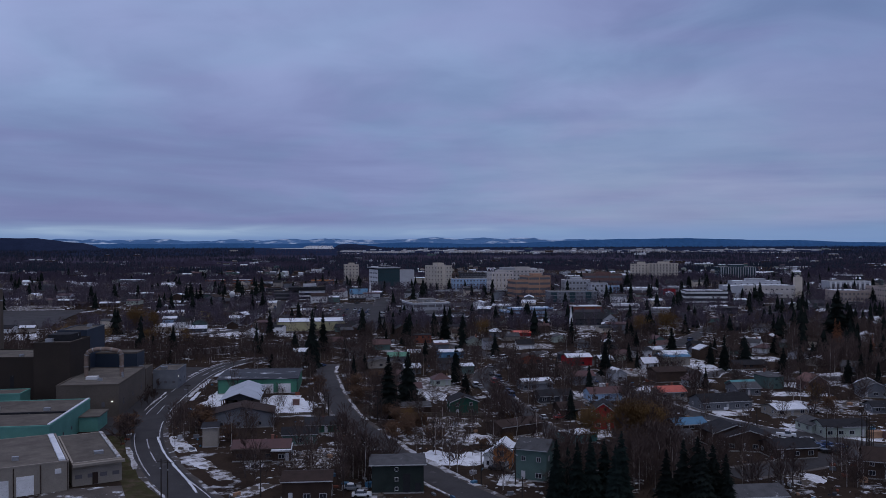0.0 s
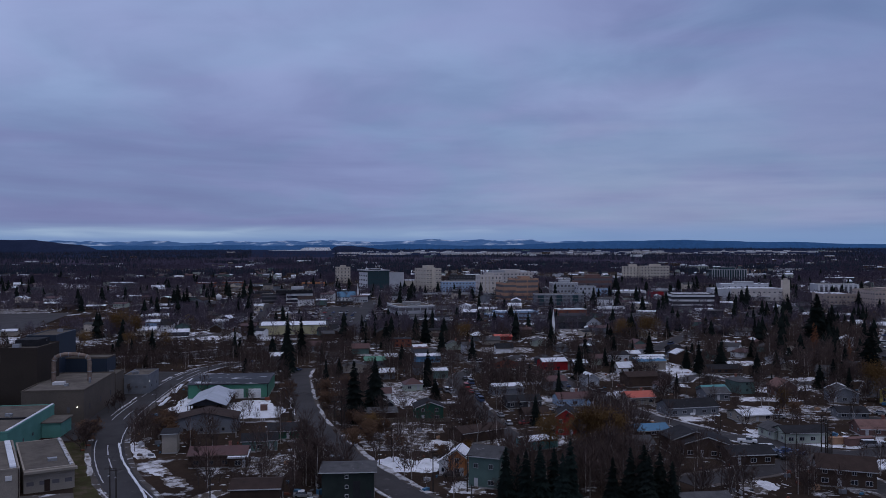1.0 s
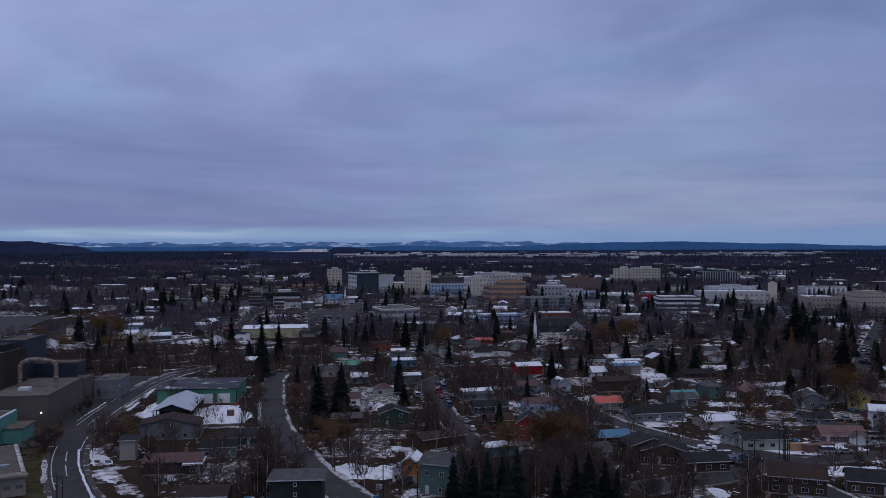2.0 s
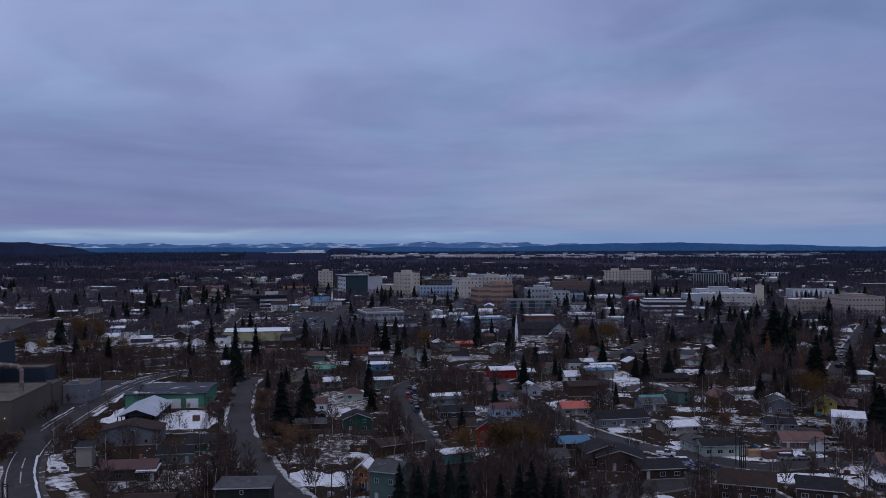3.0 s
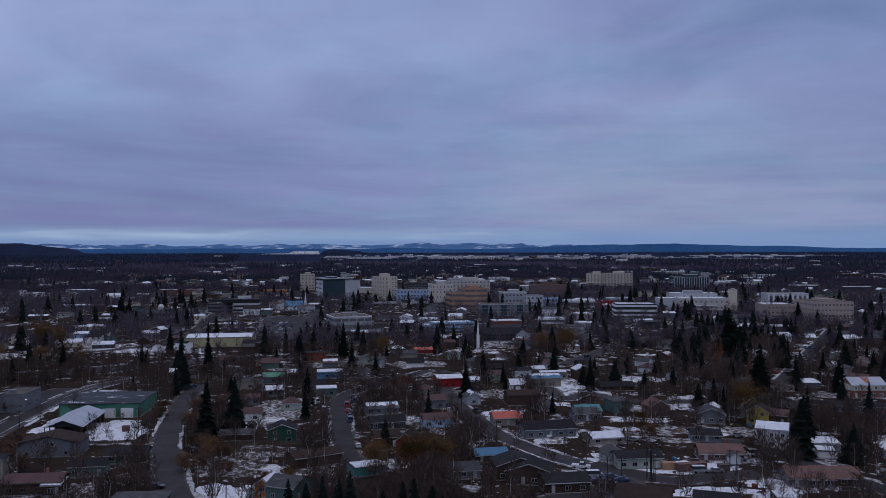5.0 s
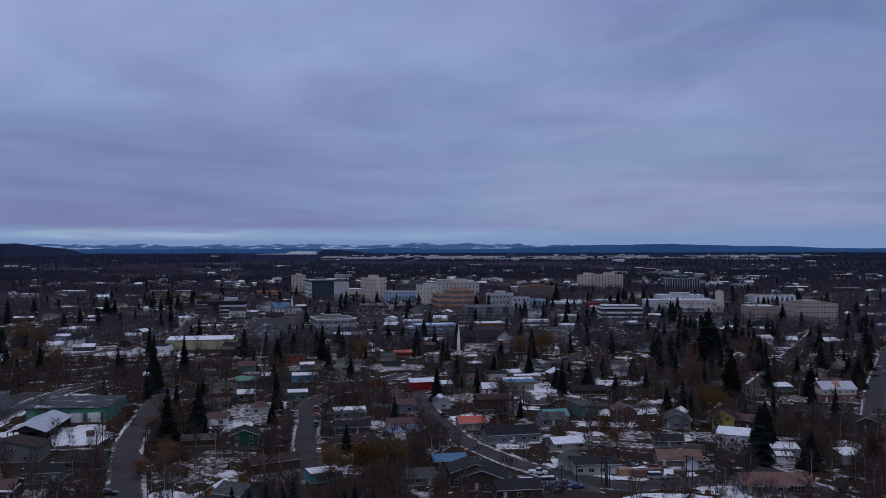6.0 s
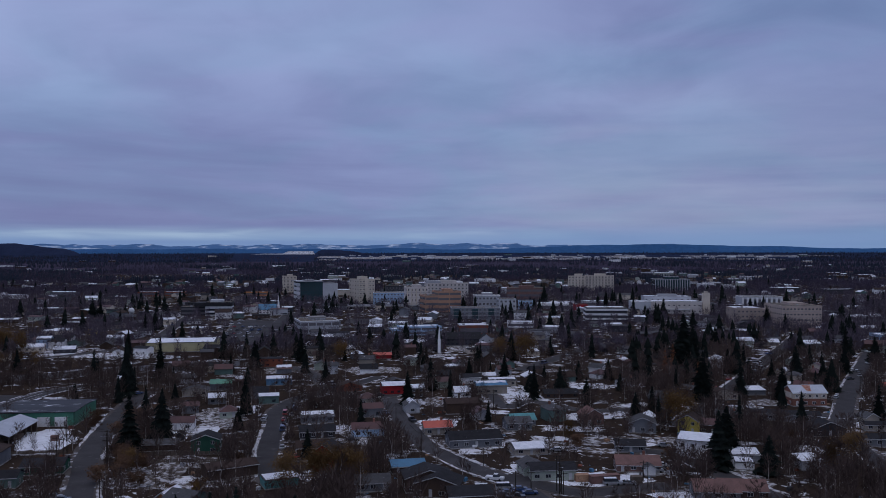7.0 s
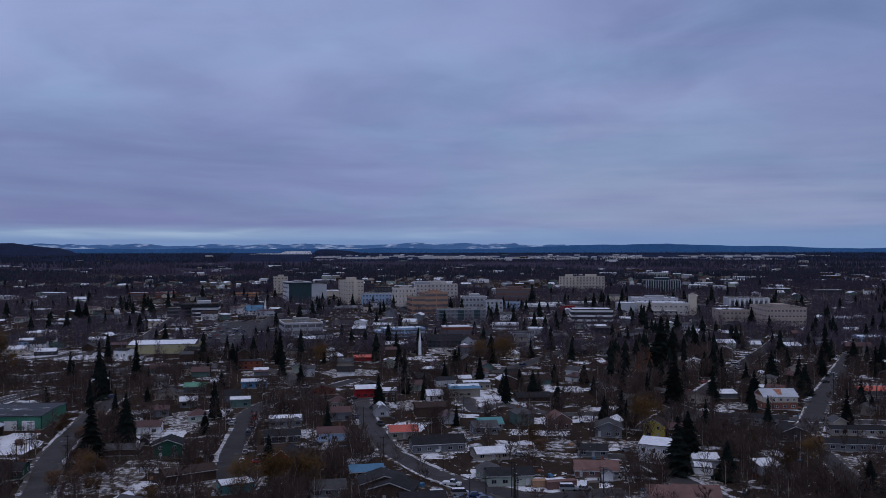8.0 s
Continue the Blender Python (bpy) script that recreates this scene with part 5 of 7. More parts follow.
house(65.5, 237.6, 10, 9.7, 8.0, 2.6, 1.5, GREY, R_GREY, "grey house behind bare trees")
house(110.1, 203.3, -20, 13.0, 9.0, 4.5, 2.4, BROWN, R_BROWN, "dark brown house with a steep roof", along=True)
house(127.6, 202.7, -20, 10.1, 8.0, 3.4, 2.0, BROWN, R_DARK, "dark house by the street corner")
house(58.4, 306.8, 10, 12.2, 8.0, 3.1, 1.6, PALE_BLUE, R_RED, "light blue house with a dark red roof", chimney=True)
house(74.8, 256.6, 12, 10.2, 7.0, 2.3, 1.3, BROWN, R_BLUE, "brown house with a bright blue metal roof", along=True)
house(84.8, 232.1, -10, 12.6, 9.0, 3.9, 2.0, BROWN, R_DARK, "dark brown gabled house", along=False)
inn = house(246.4, 366.4, 2, 15.0, 10.0, 5.9, 2.6, BRICK, PALE_ROOF, "brick inn with a pale upper storey and rust-stained pale roof", chimney=True, floors=2, trim=WHITE)
part("upper_wall", Geo().box(-7.56, -5.06, 3.3, 7.56, 5.06, 5.8), CREAM, inn, "pale upper storey wall")
for i in range(5):
    window(inn, -6.0 + 3.0 * i, -5.1, 3.9, 1.1, 1.2, 0, WHITE)
part("rust_stain", Geo().slab(((-0.9, -4.3, 6.52), (0.9, -4.3, 6.52), (2.0, -0.4, 8.55), (-1.8, -0.4, 8.55)), 0.02), RUST_STAIN, inn, "orange rust stain down the roof")
house(223.3, 333.5, -16, 27.0, 8.0, 2.8, 1.0, GREY, R_DARK, "long low dark-roofed row house", trim=TRIM)
house(227.6, 306.0, 2, 11.6, 8.0, 3.2, 2.2, DARK_GREY, R_DARK, "dark grey house under a dark steep roof", along=False)
house(184.0, 268.5, -8, 8.6, 7.0, 2.6, 0.6, LIGHT_GREY, R_GREY, "pale garage under a snowy roof", form="shed", snow=0.9, wins=False, category="garage", name="garage")
house(214.4, 381.7, 2, 12.9, 8.0, 2.8, 1.6, TAN, R_BROWN, "low tan house with a snowy back roof", along=False)
house(233.3, 392.5, 2, 9.0, 7.0, 2.3, 0.8, GREY, R_GREY, "garage under a snow-white roof", form="shed", snow=0.99, wins=False, category="garage", name="garage")
house(255.0, 328.5, 8, 5.8, 6.0, 2.3, 1.6, TAN, R_GREY, "small tan gabled garage", along=False, wins=False, category="garage", name="garage")
house(304.6, 398.3, -8, 13.6, 8.0, 2.7, 1.6, GREY, R_ORANGE, "grey house with a faded red roof")
house(241.7, 290.2, -8, 23.6, 8.0, 2.7, 1.0, GREY, R_DARK, "long low grey house with small windows")
house(255.7, 314.1, -6, 19.2, 7.0, 2.3, 0.8, TAN, R_DARK, "long low tan house behind")
house(200.4, 259.2, 8, 7.1, 6.0, 2.8, 0.8, LIGHT_GREY, R_GREY, "grey shed with a snowy roof", form="shed", snow=0.95, wins=False, category="shed", name="shed")
house(180.6, 259.7, -14, 5.8, 7.0, 2.3, 0.9, WHITE, R_GREY, "white shed with a flat snowy roof", form="flat", snow=0.9, wins=False, category="shed", name="shed")
house(169.2, 230.1, -8, 12.4, 9.0, 2.5, 2.0, BROWN, PINK, "brown house with a dusty pink roof")
house(150.0, 283.0, -6, 9.6, 8.0, 2.3, 1.4, GREY, R_DARK, "grey house with a snowy lawn")
house(140.5, 385.1, 6, 15.7, 8.0, 2.3, 1.6, BROWN, R_DARK, "dark low house in the trees")
house(114.5, 317.5, 10, 9.5, 8.0, 3.0, 1.6, GREY, R_GREY, "grey house behind the teal-roofed one")
house(-12.2, 284.7, 8, 13.6, 6.0, 2.3, 0.5, BROWN, R_GREY, "long open dark wooden carport", form="shed", wins=False, category="carport", name="carport")
house(-13.9, 318.1, 8, 8.7, 7.0, 3.0, 1.7, WHITE, R_RED, "white house with a dark red roof")
house(-30.7, 392.5, 8, 11.8, 8.0, 2.9, 1.5, TAN, R_GREY, "tan house with white garage doors", along=False)
house(-23.2, 409.2, 8, 10.0, 8.0, 3.3, 1.5, GREY, R_GREEN, "house with a green metal roof")
house(-15.1, 489.8, 6, 13.3, 9.0, 5.0, 0.5, RUST, R_DARK, "rust-red flat-roofed old workshop", form="flat")
house(48.0, 525.6, 8, 10.7, 9.0, 2.6, 1.0, RED, R_ORANGE, "low corner shop with a bright red roof", wins=False)
house(2.6, 423.3, 12, 12.9, 7.0, 3.4, 1.0, BLUE, R_GREY, "blue house with a snowy roof", snow=0.9)
house(7.9, 372.1, 12, 8.7, 7.0, 3.5, 0.8, SAGE, R_GREY, "small house with a white porch roof", snow=0.9)
house(40.3, 403.8, 12, 11.7, 8.0, 2.7, 1.8, RUST, R_BROWN, "dark red gabled house with a worn roof", along=False)
house(100.1, 426.3, 10, 9.9, 8.0, 3.5, 1.4, WHITE, R_DARK, "white house with a dark roof")
house(115.6, 419.3, 10, 13.8, 8.0, 2.8, 1.2, TAN, R_GREY, "tan house by a snowy lot", snow=0.4)
house(39.7, 304.3, 12, 12.6, 8.0, 2.7, 1.6, DARK_GREY, R_DARK, "dark house with snow below its eaves")
house(41.3, 276.3, 12, 8.4, 8.0, 3.4, 1.6, BROWN, R_BROWN, "dark brown house behind spruces")
house(35.7, 331.2, 12, 12.8, 8.0, 2.7, 1.4, GREY, R_GREY, "grey house with a snow-streaked roof", snow=0.4)
house(56.6, 342.6, 12, 8.5, 7.0, 3.7, 1.6, GREY, R_RED, "house with a red-brown roof in the trees")
house(-193.7, 585.0, 8, 9.6, 8.0, 6.3, 1.8, PALE_BLUE, R_GREY, "pale two-storey house by the river", snow=0.6)
house(-175.3, 592.6, 8, 9.7, 8.0, 3.2, 1.8, SAGE, R_DARK, "dark gabled house by the river", along=False)
house(-184.9, 584.8, 8, 10.4, 8.0, 4.8, 1.8, WHITE, R_DARK, "white house with a dark roof by the river")
house(-190.6, 656.5, 8, 8.1, 7.0, 3.6, 1.6, YELLOW, R_GREY, "bright yellow gabled wooden house", along=False)

# ---- downtown ----
tower = block(-7.4, 969.8, 28, 19.4, 30.0, 34.6, 8, 6, CREAM, "cream eight-storey apartment tower with small windows", penthouse=3.2, side_bays=6, win=(1.3, 1.2))
part("stair_shaft", Geo().box(-3.0, -15.6, 0, 0.6, -14.9, 28.4), CREAM, tower)
glazed = block(-70.3, 970.7, 22, 26.2, 34.0, 32.2, 7, 13, DARK_GREY, "dark glass office block under a pale overhanging roof", style="curtain", band=LIGHT_GREY, faces="f", penthouse=2.2)
part("side_wall", Geo().box(-13.5, -16.9, 0, -13.1, 16.9, 22.9), WHITE, glazed, "pale side wall with rows of windows")
for fl in range(4):
    for i in range(5):
        placed("window", strip_mesh(3.6, 1.7), glazed, -13.55, -13.4 + 6.6 * i, 3.0 + 5.0 * fl, -90)
part("roof_edge", Geo().box(-16.0, -18.4, 24.75, 13.6, 17.2, 25.6), LIGHT_GREY, glazed, "pale overhanging roof edge")
part("entrance_frame", Geo().box(2.0, -19.6, 0, 13.0, -17.2, 4.4), DARK_GREY, glazed)
block(-47.7, 973.5, 22, 17.7, 22.0, 29.8, 6, 1, LIGHT_GREY, "plain light grey office wing", style="none", faces="")
block(-135.7, 1208.2, 14, 19.8, 16.0, 30.9, 7, 4, CREAM, "small cream apartment tower", penthouse=2.5, side_bays=5)
block(28.5, 942.1, 6, 40.7, 20.0, 20.6, 4, 13, PALE_BLUE, "light blue hotel with rows of windows", band=WHITE, win=(1.4, 1.5))
block(32.8, 996.4, 6, 29.6, 20.0, 25.6, 5, 9, DARK_GREY, "dark-roofed hotel behind the light blue one", band=R_DARK, faces="f")
hotel = block(58.4, 879.8, 10, 22.9, 24.0, 29.6, 6, 7, OLD_WHITE, "white hotel with tall arched window bays", win=(1.0, 1.9), side_bays=8, penthouse=2.0)
for i in range(5):
    part("pier", Geo().box(-11.4 + 4.7 * i, -12.5, 0, -10.4 + 4.7 * i, -12.02, 20.3), CREAM, hotel)
stepped = block(91.0, 1005.4, 8, 50.2, 24.0, 28.6, 7, 13, OLD_WHITE, "pale stepped hotel behind", faces="f", penthouse=3.2)
part("upper_stage", Geo().box(-24, -9, 21.1, -8, 9, 23.8), LIGHT_GREY, stepped)
part("upper_stage", Geo().box(12, -9, 21.1, 19, 9, 23.0), WHITE, stepped)
block(90.1, 830.4, 14, 23.3, 26.0, 27.6, 6, 9, ORANGE_TAN, "orange-tan bank building with ribbon windows", style="ribbon", penthouse=2.0, side_bays=9)
block(73.0, 826.2, 14, 13.2, 26.0, 23.4, 5, 5, ORANGE_TAN, "lower stage of the orange-tan bank with ribbon windows", style="ribbon", side_bays=9)
offices = block(116.0, 762.5, 4, 44.0, 18.0, 15.8, 4, 13, GREY, "long grey office building with tall dark glass recesses", win=(1.3, 1.2), band=LIGHT_GREY)
for u in (-20.3, -3.4, 11.4):
    part("glass_recess", Geo().box(u, -9.12, 0.4, u + 5.4, -8.98, 9.4), CURTAIN, offices, "tall dark glass recess")
block(130.0, 824.9, 4, 25.2, 18.0, 23.6, 5, 8, LIGHT_GREY, "pale office building with square windows", band=WHITE, win=(1.6, 1.6), penthouse=2.4)
block(148.7, 809.6, 4, 16.5, 18.0, 21.0, 5, 5, LIGHT_GREY, "light grey corner building with square windows", win=(1.6, 1.6))
block(182.8, 966.5, -4, 43.1, 26.0, 24.4, 5, 10, PINK, "brown brick building with a flat roof", style="ribbon", penthouse=2.2)
block(172.0, 858.0, -4, 15.0, 14.0, 16.0, 3, 5, PALE_BLUE, "light blue low shop building")
block(279.7, 1185.9, -8, 27.4, 20.0, 31.0, 8, 7, CREAM, "pale slab apartment tower", penthouse=3.0)
block(307.6, 1171.9, -8, 39.1, 20.0, 32.0, 8, 10, CREAM, "pale slab apartment tower wing with many windows", side_bays=4, penthouse=2.5)
civic = block(402.8, 1153.3, -4, 47.8, 30.0, 27.6, 1, 1, CURTAIN, "dark columned civic building under a pale roof slab", style="none", faces="", band=LIGHT_GREY, penthouse=3.0)
for i in range(15):
    part("column", Geo().box(-23.4 + 3.3 * i, -16.2, 1.0, -22.5 + 3.3 * i, -15.1, 19.7), LIGHT_GREY, civic)
long_white = block(312.8, 811.4, -6, 48.0, 28.0, 18.2, 4, 11, OLD_WHITE, "long white complex with a flat snowy roof", win=(1.3, 1.0), snow=0.5, band=WHITE)
part("canopy", Geo().box(-24.2, -15.8, 4.0, 12.0, -14.1, 4.5), WHITE, long_white)
block(311.2, 836.6, -6, 46.4, 20.0, 21.6, 4, 9, LIGHT_GREY, "raised pale stage of the long complex", snow=0.6, faces="f", win=(1.2, 0.9), penthouse=2.0)
block(277.4, 805.0, -6, 18.4, 22.0, 18.4, 3, 4, LIGHT_GREY, "plain pale end block of the complex", style="none", faces="", snow=0.6)
stair = block(340.6, 801.5, -6, 6.7, 6.0, 26.4, 1, 1, CREAM, "plain tall cream stair tower", style="none", faces="", name="tower", category="tower")
part("cap", Geo().box(-1.6, -1.6, 19.6, 1.6, 1.6, 21.2), CREAM, stair)
decks = block(232.2, 744.7, -4, 35.9, 22.0, 17.0, 3, 1, DARK_GREY, "open white-banded parking deck", style="none", faces="", snow=0.5, name="parking_deck", category="parking deck")
for z in (1.4, 5.4, 9.6):
    part("deck_band", Geo().box(-18.3, -11.4, z, 18.3, -10.9, z + 1.7), WHITE, decks, "white concrete deck parapet")
    part("deck_band", Geo().box(-18.4, -10.85, z, -17.95, 11.0, z + 1.7), WHITE, decks, "white concrete deck parapet")
block(197.8, 838.9, -4, 31.2, 20.0, 14.6, 2, 9, WHITE, "low white shop building with a snowy flat roof", style="ribbon", snow=0.6)
block(226.7, 845.6, -4, 13.8, 12.0, 13.0, 1, 1, RED, "low magenta-red shop front", style="none", faces="")
block(213.8, 915.5, -8, 34.8, 22.0, 11.2, 2, 8, WHITE, "low white shop row", style="ribbon", snow=0.5)
block(252.0, 900.0, -6, 30.0, 18.0, 13.0, 2, 8, LIGHT_GREY, "low grey office row with a snowy roof", style="ribbon", snow=0.7)
school = block(384.0, 706.0, -2, 32.5, 42.0, 21.6, 5, 13, ROSE_TAN, "long rose-tan school building with rows of small windows", win=(1.3, 1.1), side_bays=16, penthouse=1.8)
block(352.0, 728.0, -2, 24.0, 30.0, 17.5, 4, 8, ROSE_TAN, "rose-tan wing of the school", win=(1.2, 1.1), snow=0.4)
colonnade = block(409.7, 848.8, -6, 40.6, 22.0, 20.6, 3, 1, LIGHT_GREY, "white colonnaded hall behind the school", style="none", faces="", band=WHITE)
for i in range(9):
    part("column", Geo().box(-19.4 + 4.7 * i, -12.2, 0, -17.6 + 4.7 * i, -11.05, 12.2), WHITE, colonnade)
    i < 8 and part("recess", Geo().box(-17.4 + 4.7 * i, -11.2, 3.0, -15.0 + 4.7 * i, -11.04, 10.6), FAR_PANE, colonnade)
long_office = block(-15.6, 670.9, 18, 30.6, 34.0, 12.6, 3, 18, LIGHT_GREY, "long pale three-storey office with rows of dark windows", style="ribbon", side_bays=18, band=WHITE)
part("plant_room", Geo().box(-6, -5, 9.8, 7, 5, 12.9), CONCRETE, long_office)
for i in range(4):
    part("plant_unit", Geo().box(-5 + 3 * i, -8.2, 9.8, -3.4 + 3 * i, -6.4, 11.3 + 0.5 * (i % 2)), STEEL, long_office)
black_white = block(-127.9, 798.8, 10, 24.5, 24.0, 19.0, 4, 6, WHITE, "black and white office with broad window bands", style="none", faces="", band=R_DARK)
for z in (0.9, 4.6):
    part("window", Geo().box(-12.0, -12.12, z, 12.1, -11.98, z + 2.0), PANE, black_white)
    part("window", Geo().box(12.2, -11.8, z, 12.34, 11.8, z + 2.0), PANE, black_white)
part("roof_band", Geo().box(-22.0, -12.9, 8.8, 12.7, 12.3, 12.0), R_DARK, black_white, "deep black roof band")
part("penthouse", Geo().box(-8.0, -6.0, 12.2, 4.0, 6.0, 14.7), LIGHT_GREY, black_white)
block(-152.0, 800.0, 10, 24.0, 20.0, 14.6, 3, 6, DARK_GREY, "dark wing of the black and white office", style="ribbon")
block(-187.3, 878.7, 8, 44.1, 18.0, 5.0, 1, 6, GREY, "low grey shop with a snowy roof", snow=0.7, style="ribbon")
block(-403.7, 885.5, 0, 33.5, 14.0, 6.5, 1, 6, WHITE, "long low white building", style="none", faces="", snow=0.8)
block(-164.8, 1121.3, 8, 30.5, 16.0, 12.2, 2, 6, ORANGE, "orange timber-clad low building", style="ribbon")
block(-273.1, 1121.3, 8, 26.1, 16.0, 13.0, 2, 6, RUST, "red-brown low apartment building", style="ribbon", snow=0.4)
block(-306.0, 1110.0, 8, 24.1, 16.0, 13.0, 2, 6, RUST, "second red-brown low apartment building", style="ribbon", snow=0.4)
block(67.6, 656.7, 14, 32.7, 16.0, 8.4, 2, 8, PALE_BLUE, "pale blue flat-roofed building with a frosted roof", style="ribbon", roof=PALE_BLUE, snow=0.3)
block(52.0, 660.0, 14, 14.0, 14.0, 6.0, 1, 4, PALE_BLUE, "low pale blue annex with a frosted roof", style="ribbon", roof=PALE_BLUE, snow=0.5)
block(109.7, 648.1, 6, 22.2, 14.0, 10.4, 1, 6, RUST, "low red-fronted shop with a white roof edge", style="ribbon", band=WHITE, snow=0.8)
block(152.0, 700.0, -4, 22.0, 14.0, 8.0, 1, 6, WHITE, "low white store with a snowy roof", style="ribbon", snow=0.9)
block(176.0, 668.0, -6, 18.0, 16.0, 7.0, 1, 5, LIGHT_GREY, "small pale store under a snow-white roof", style="none", faces="", snow=0.95)
block(412.0, 606.0, -4, 20.0, 16.0, 6.5, 1, 5, PALE_BLUE, "pale low hall beside the school", style="ribbon", snow=0.8)
YARDS.append((-92.6, 573.4, 24.0, 95.0))
house(-92.6, 573.4, 9, 45.3, 28.0, 6.4, 1.3, PALE_YELLOW, R_GREY, "long pale yellow metal hall with a snow-white roof", "gable", True, 0.99, door=False, wins=False, name="hall", category="hall")
house(-83.6, 806.4, 12, 16.6, 11.0, 4.4, 4.8, WHITE, R_BLUE, "white chapel with a steep bright blue roof", along=True, name="chapel", category="chapel")
steeple(-72.0, 802.0, 18.2, "white pointed chapel steeple")
steeple(83.9, 552.0, 18.4, "small white church steeple")
house(100.7, 597.8, 4, 25.3, 16.0, 4.9, 4.0, DARK_GREY, R_DARK, "large church hall under a dark roof")
house(116.5, 594.0, 4, 9.0, 14.0, 5.0, 3.4, LIGHT_GREY, R_DARK, "pale gabled end of the church hall", along=False)
bridge = thing("river_bridge", 32.0, 862.0, -2.2, 2, "long grey concrete road bridge on round piers", "bridge")
part("deck", Geo().box(-50, -6, 4.4, 50, 6, 5.6), CONCRETE, bridge)
for v in (-6.0, 5.75):
    part("parapet", Geo().box(-50, v, 5.6, 50, v + 0.25, 6.7), LIGHT_GREY, bridge)
for i in range(6):
    part("pier", Geo().tube((-42 + 17 * i, 0, -0.3), (-42 + 17 * i, 0, 4.4), 1.3, 1.3, 10), CONCRETE, bridge)
dish = thing("radome", -187.0, 730.0, 0, 0, "white ball-shaped radome on a lattice mast", "radome")
for a, b in ((-1, -1), (1, -1), (1, 1), (-1, 1)):
    part("leg", Geo().tube((1.2 * a, 1.2 * b, 0), (0.9 * a, 0.9 * b, 9.0), 0.12, 0.12, 6), STEEL, dish)
ball = bmesh.new()
bmesh.ops.create_icosphere(ball, subdivisions=3, radius=2.5)
bmesh.ops.translate(ball, verts=ball.verts, vec=(0, 0, 11.2))
shell = bpy.data.meshes.new("shell")
ball.to_mesh(shell)
ball.free()
shell.materials.append(WHITE)
part("shell", shell, WHITE, dish)
part("platform", Geo().tube((0, 0, 8.7), (0, 0, 9.1), 1.9, 1.9, 12), STEEL, dish)

# ---- trees by the houses ----
tree("spruce", -62.5, 389.1, 28.0, 1.05)
tree("spruce", -65.6, 445.2, 22.2, 1.26)
tree("spruce", -108.7, 514.7, 19.3, 1.4)
tree("spruce", -19.1, 276.8, 20.9, 1.61)
tree("spruce", -13.3, 292.4, 20.0, 1.26)
tree("spruce", -0.2, 505.8, 21.4, 1.4)
tree("spruce", 9.8, 460.8, 15.7, 1.4)
tree("spruce", 25.7, 427.3, 12.8, 1.4)
tree("spruce", -228.4, 746.8, 21.4, 1.4)
tree("spruce", -215.9, 733.3, 20.0, 1.82)
tree("spruce", 7.7, 316.7, 8.7, 1.68)
tree("spruce", 41.3, 272.4, 9.7, 1.68)
tree("spruce", 141.2, 388.9, 14.1, 1.82)
tree("spruce", 195.0, 887.8, 24.2, 1.68)
tree("spruce", 260.5, 884.8, 18.1, 1.4)
tree("spruce", 288.9, 761.3, 18.1, 1.82)
tree("spruce", -43.0, 546.6, 14.9, 1.4)
tree("spruce", -32.8, 605.8, 12.4, 1.4)
tree("spruce", -158.5, 683.8, 14.0, 1.4)
tree("spruce", -150.0, 683.5, 16.3, 1.4)
tree("spruce", 263.2, 538.4, 18.3, 2.24)
tree("spruce", 288.0, 668.7, 18.2, 1.68)
tree("spruce", 247.5, 670.1, 9.1, 1.4)
tree("spruce", -190.7, 713.8, 14.6, 1.4)
tree("spruce", 145.9, 408.0, 11.1, 1.4)
tree("blue_spruce", 25.1, 186.9, 13.3, 1.05)
tree("blue_spruce", 28.2, 190.4, 10.7, 1.05)
tree("blue_spruce", 32.9, 186.9, 13.9, 1.05)
tree("blue_spruce", 36.4, 189.0, 12.8, 1.05)
tree("blue_spruce", 29.5, 184.8, 13.1, 1.05)
tree("blue_spruce", 39.4, 184.7, 15.6, 1.05)
tree("blue_spruce", 36.9, 178.7, 13.9, 1.05)
tree("spruce", 47.4, 176.7, 13.4, 1.4)
tree("spruce", 51.6, 178.6, 15.0, 1.4)
tree("spruce", 54.1, 176.6, 16.2, 1.4)
tree("spruce", 58.0, 178.5, 14.1, 1.4)
tree("spruce", 60.2, 176.6, 12.5, 1.4)
tree("spruce", 54.2, 172.9, 14.9, 1.4)
tree("spruce", 180.4, 274.8, 16.6, 1.68)
tree("spruce", 243.2, 456.4, 14.0, 1.68)
tree("spruce", 203.4, 373.3, 22.9, 1.54)
tree("spruce", 228.4, 468.3, 22.4, 1.68)
tree("spruce", 230.5, 588.2, 16.0, 1.4)
tree("spruce", 245.2, 521.2, 17.8, 1.68)
tree("spruce", 309.9, 586.5, 16.0, 1.4)
tree("spruce", 172.2, 257.7, 18.5, 1.68)
tree("spruce", 185.4, 251.2, 12.1, 2.1)
tree("spruce", 240.5, 376.1, 15.4, 1.68)
tree("spruce", 250.6, 414.1, 14.1, 1.4)
tree("spruce", 270.1, 431.4, 17.7, 1.54)
tree("spruce", 273.1, 397.7, 16.3, 1.82)
tree("spruce", 223.3, 471.6, 32.2, 1.96)
tree("spruce", 435.5, 648.1, 17.7, 1.82)
tree("spruce", 165.2, 339.2, 10.4, 1.82)
tree("spruce", 173.4, 344.9, 11.8, 1.96)
tree("spruce", 127.9, 399.1, 10.9, 1.96)
tree("spruce", 343.4, 493.0, 16.8, 1.68)
tree("spruce", 338.1, 518.1, 21.2, 1.68)
tree("spruce", 213.4, 220.9, 13.7, 2.24)
tree("spruce", 242.9, 519.2, 21.2, 1.68)
tree("spruce", 357.3, 693.2, 18.9, 1.4)
tree("spruce", 205.8, 519.6, 14.2, 1.4)
tree("larch", 197.5, 414.6, 19.2, 1.2)
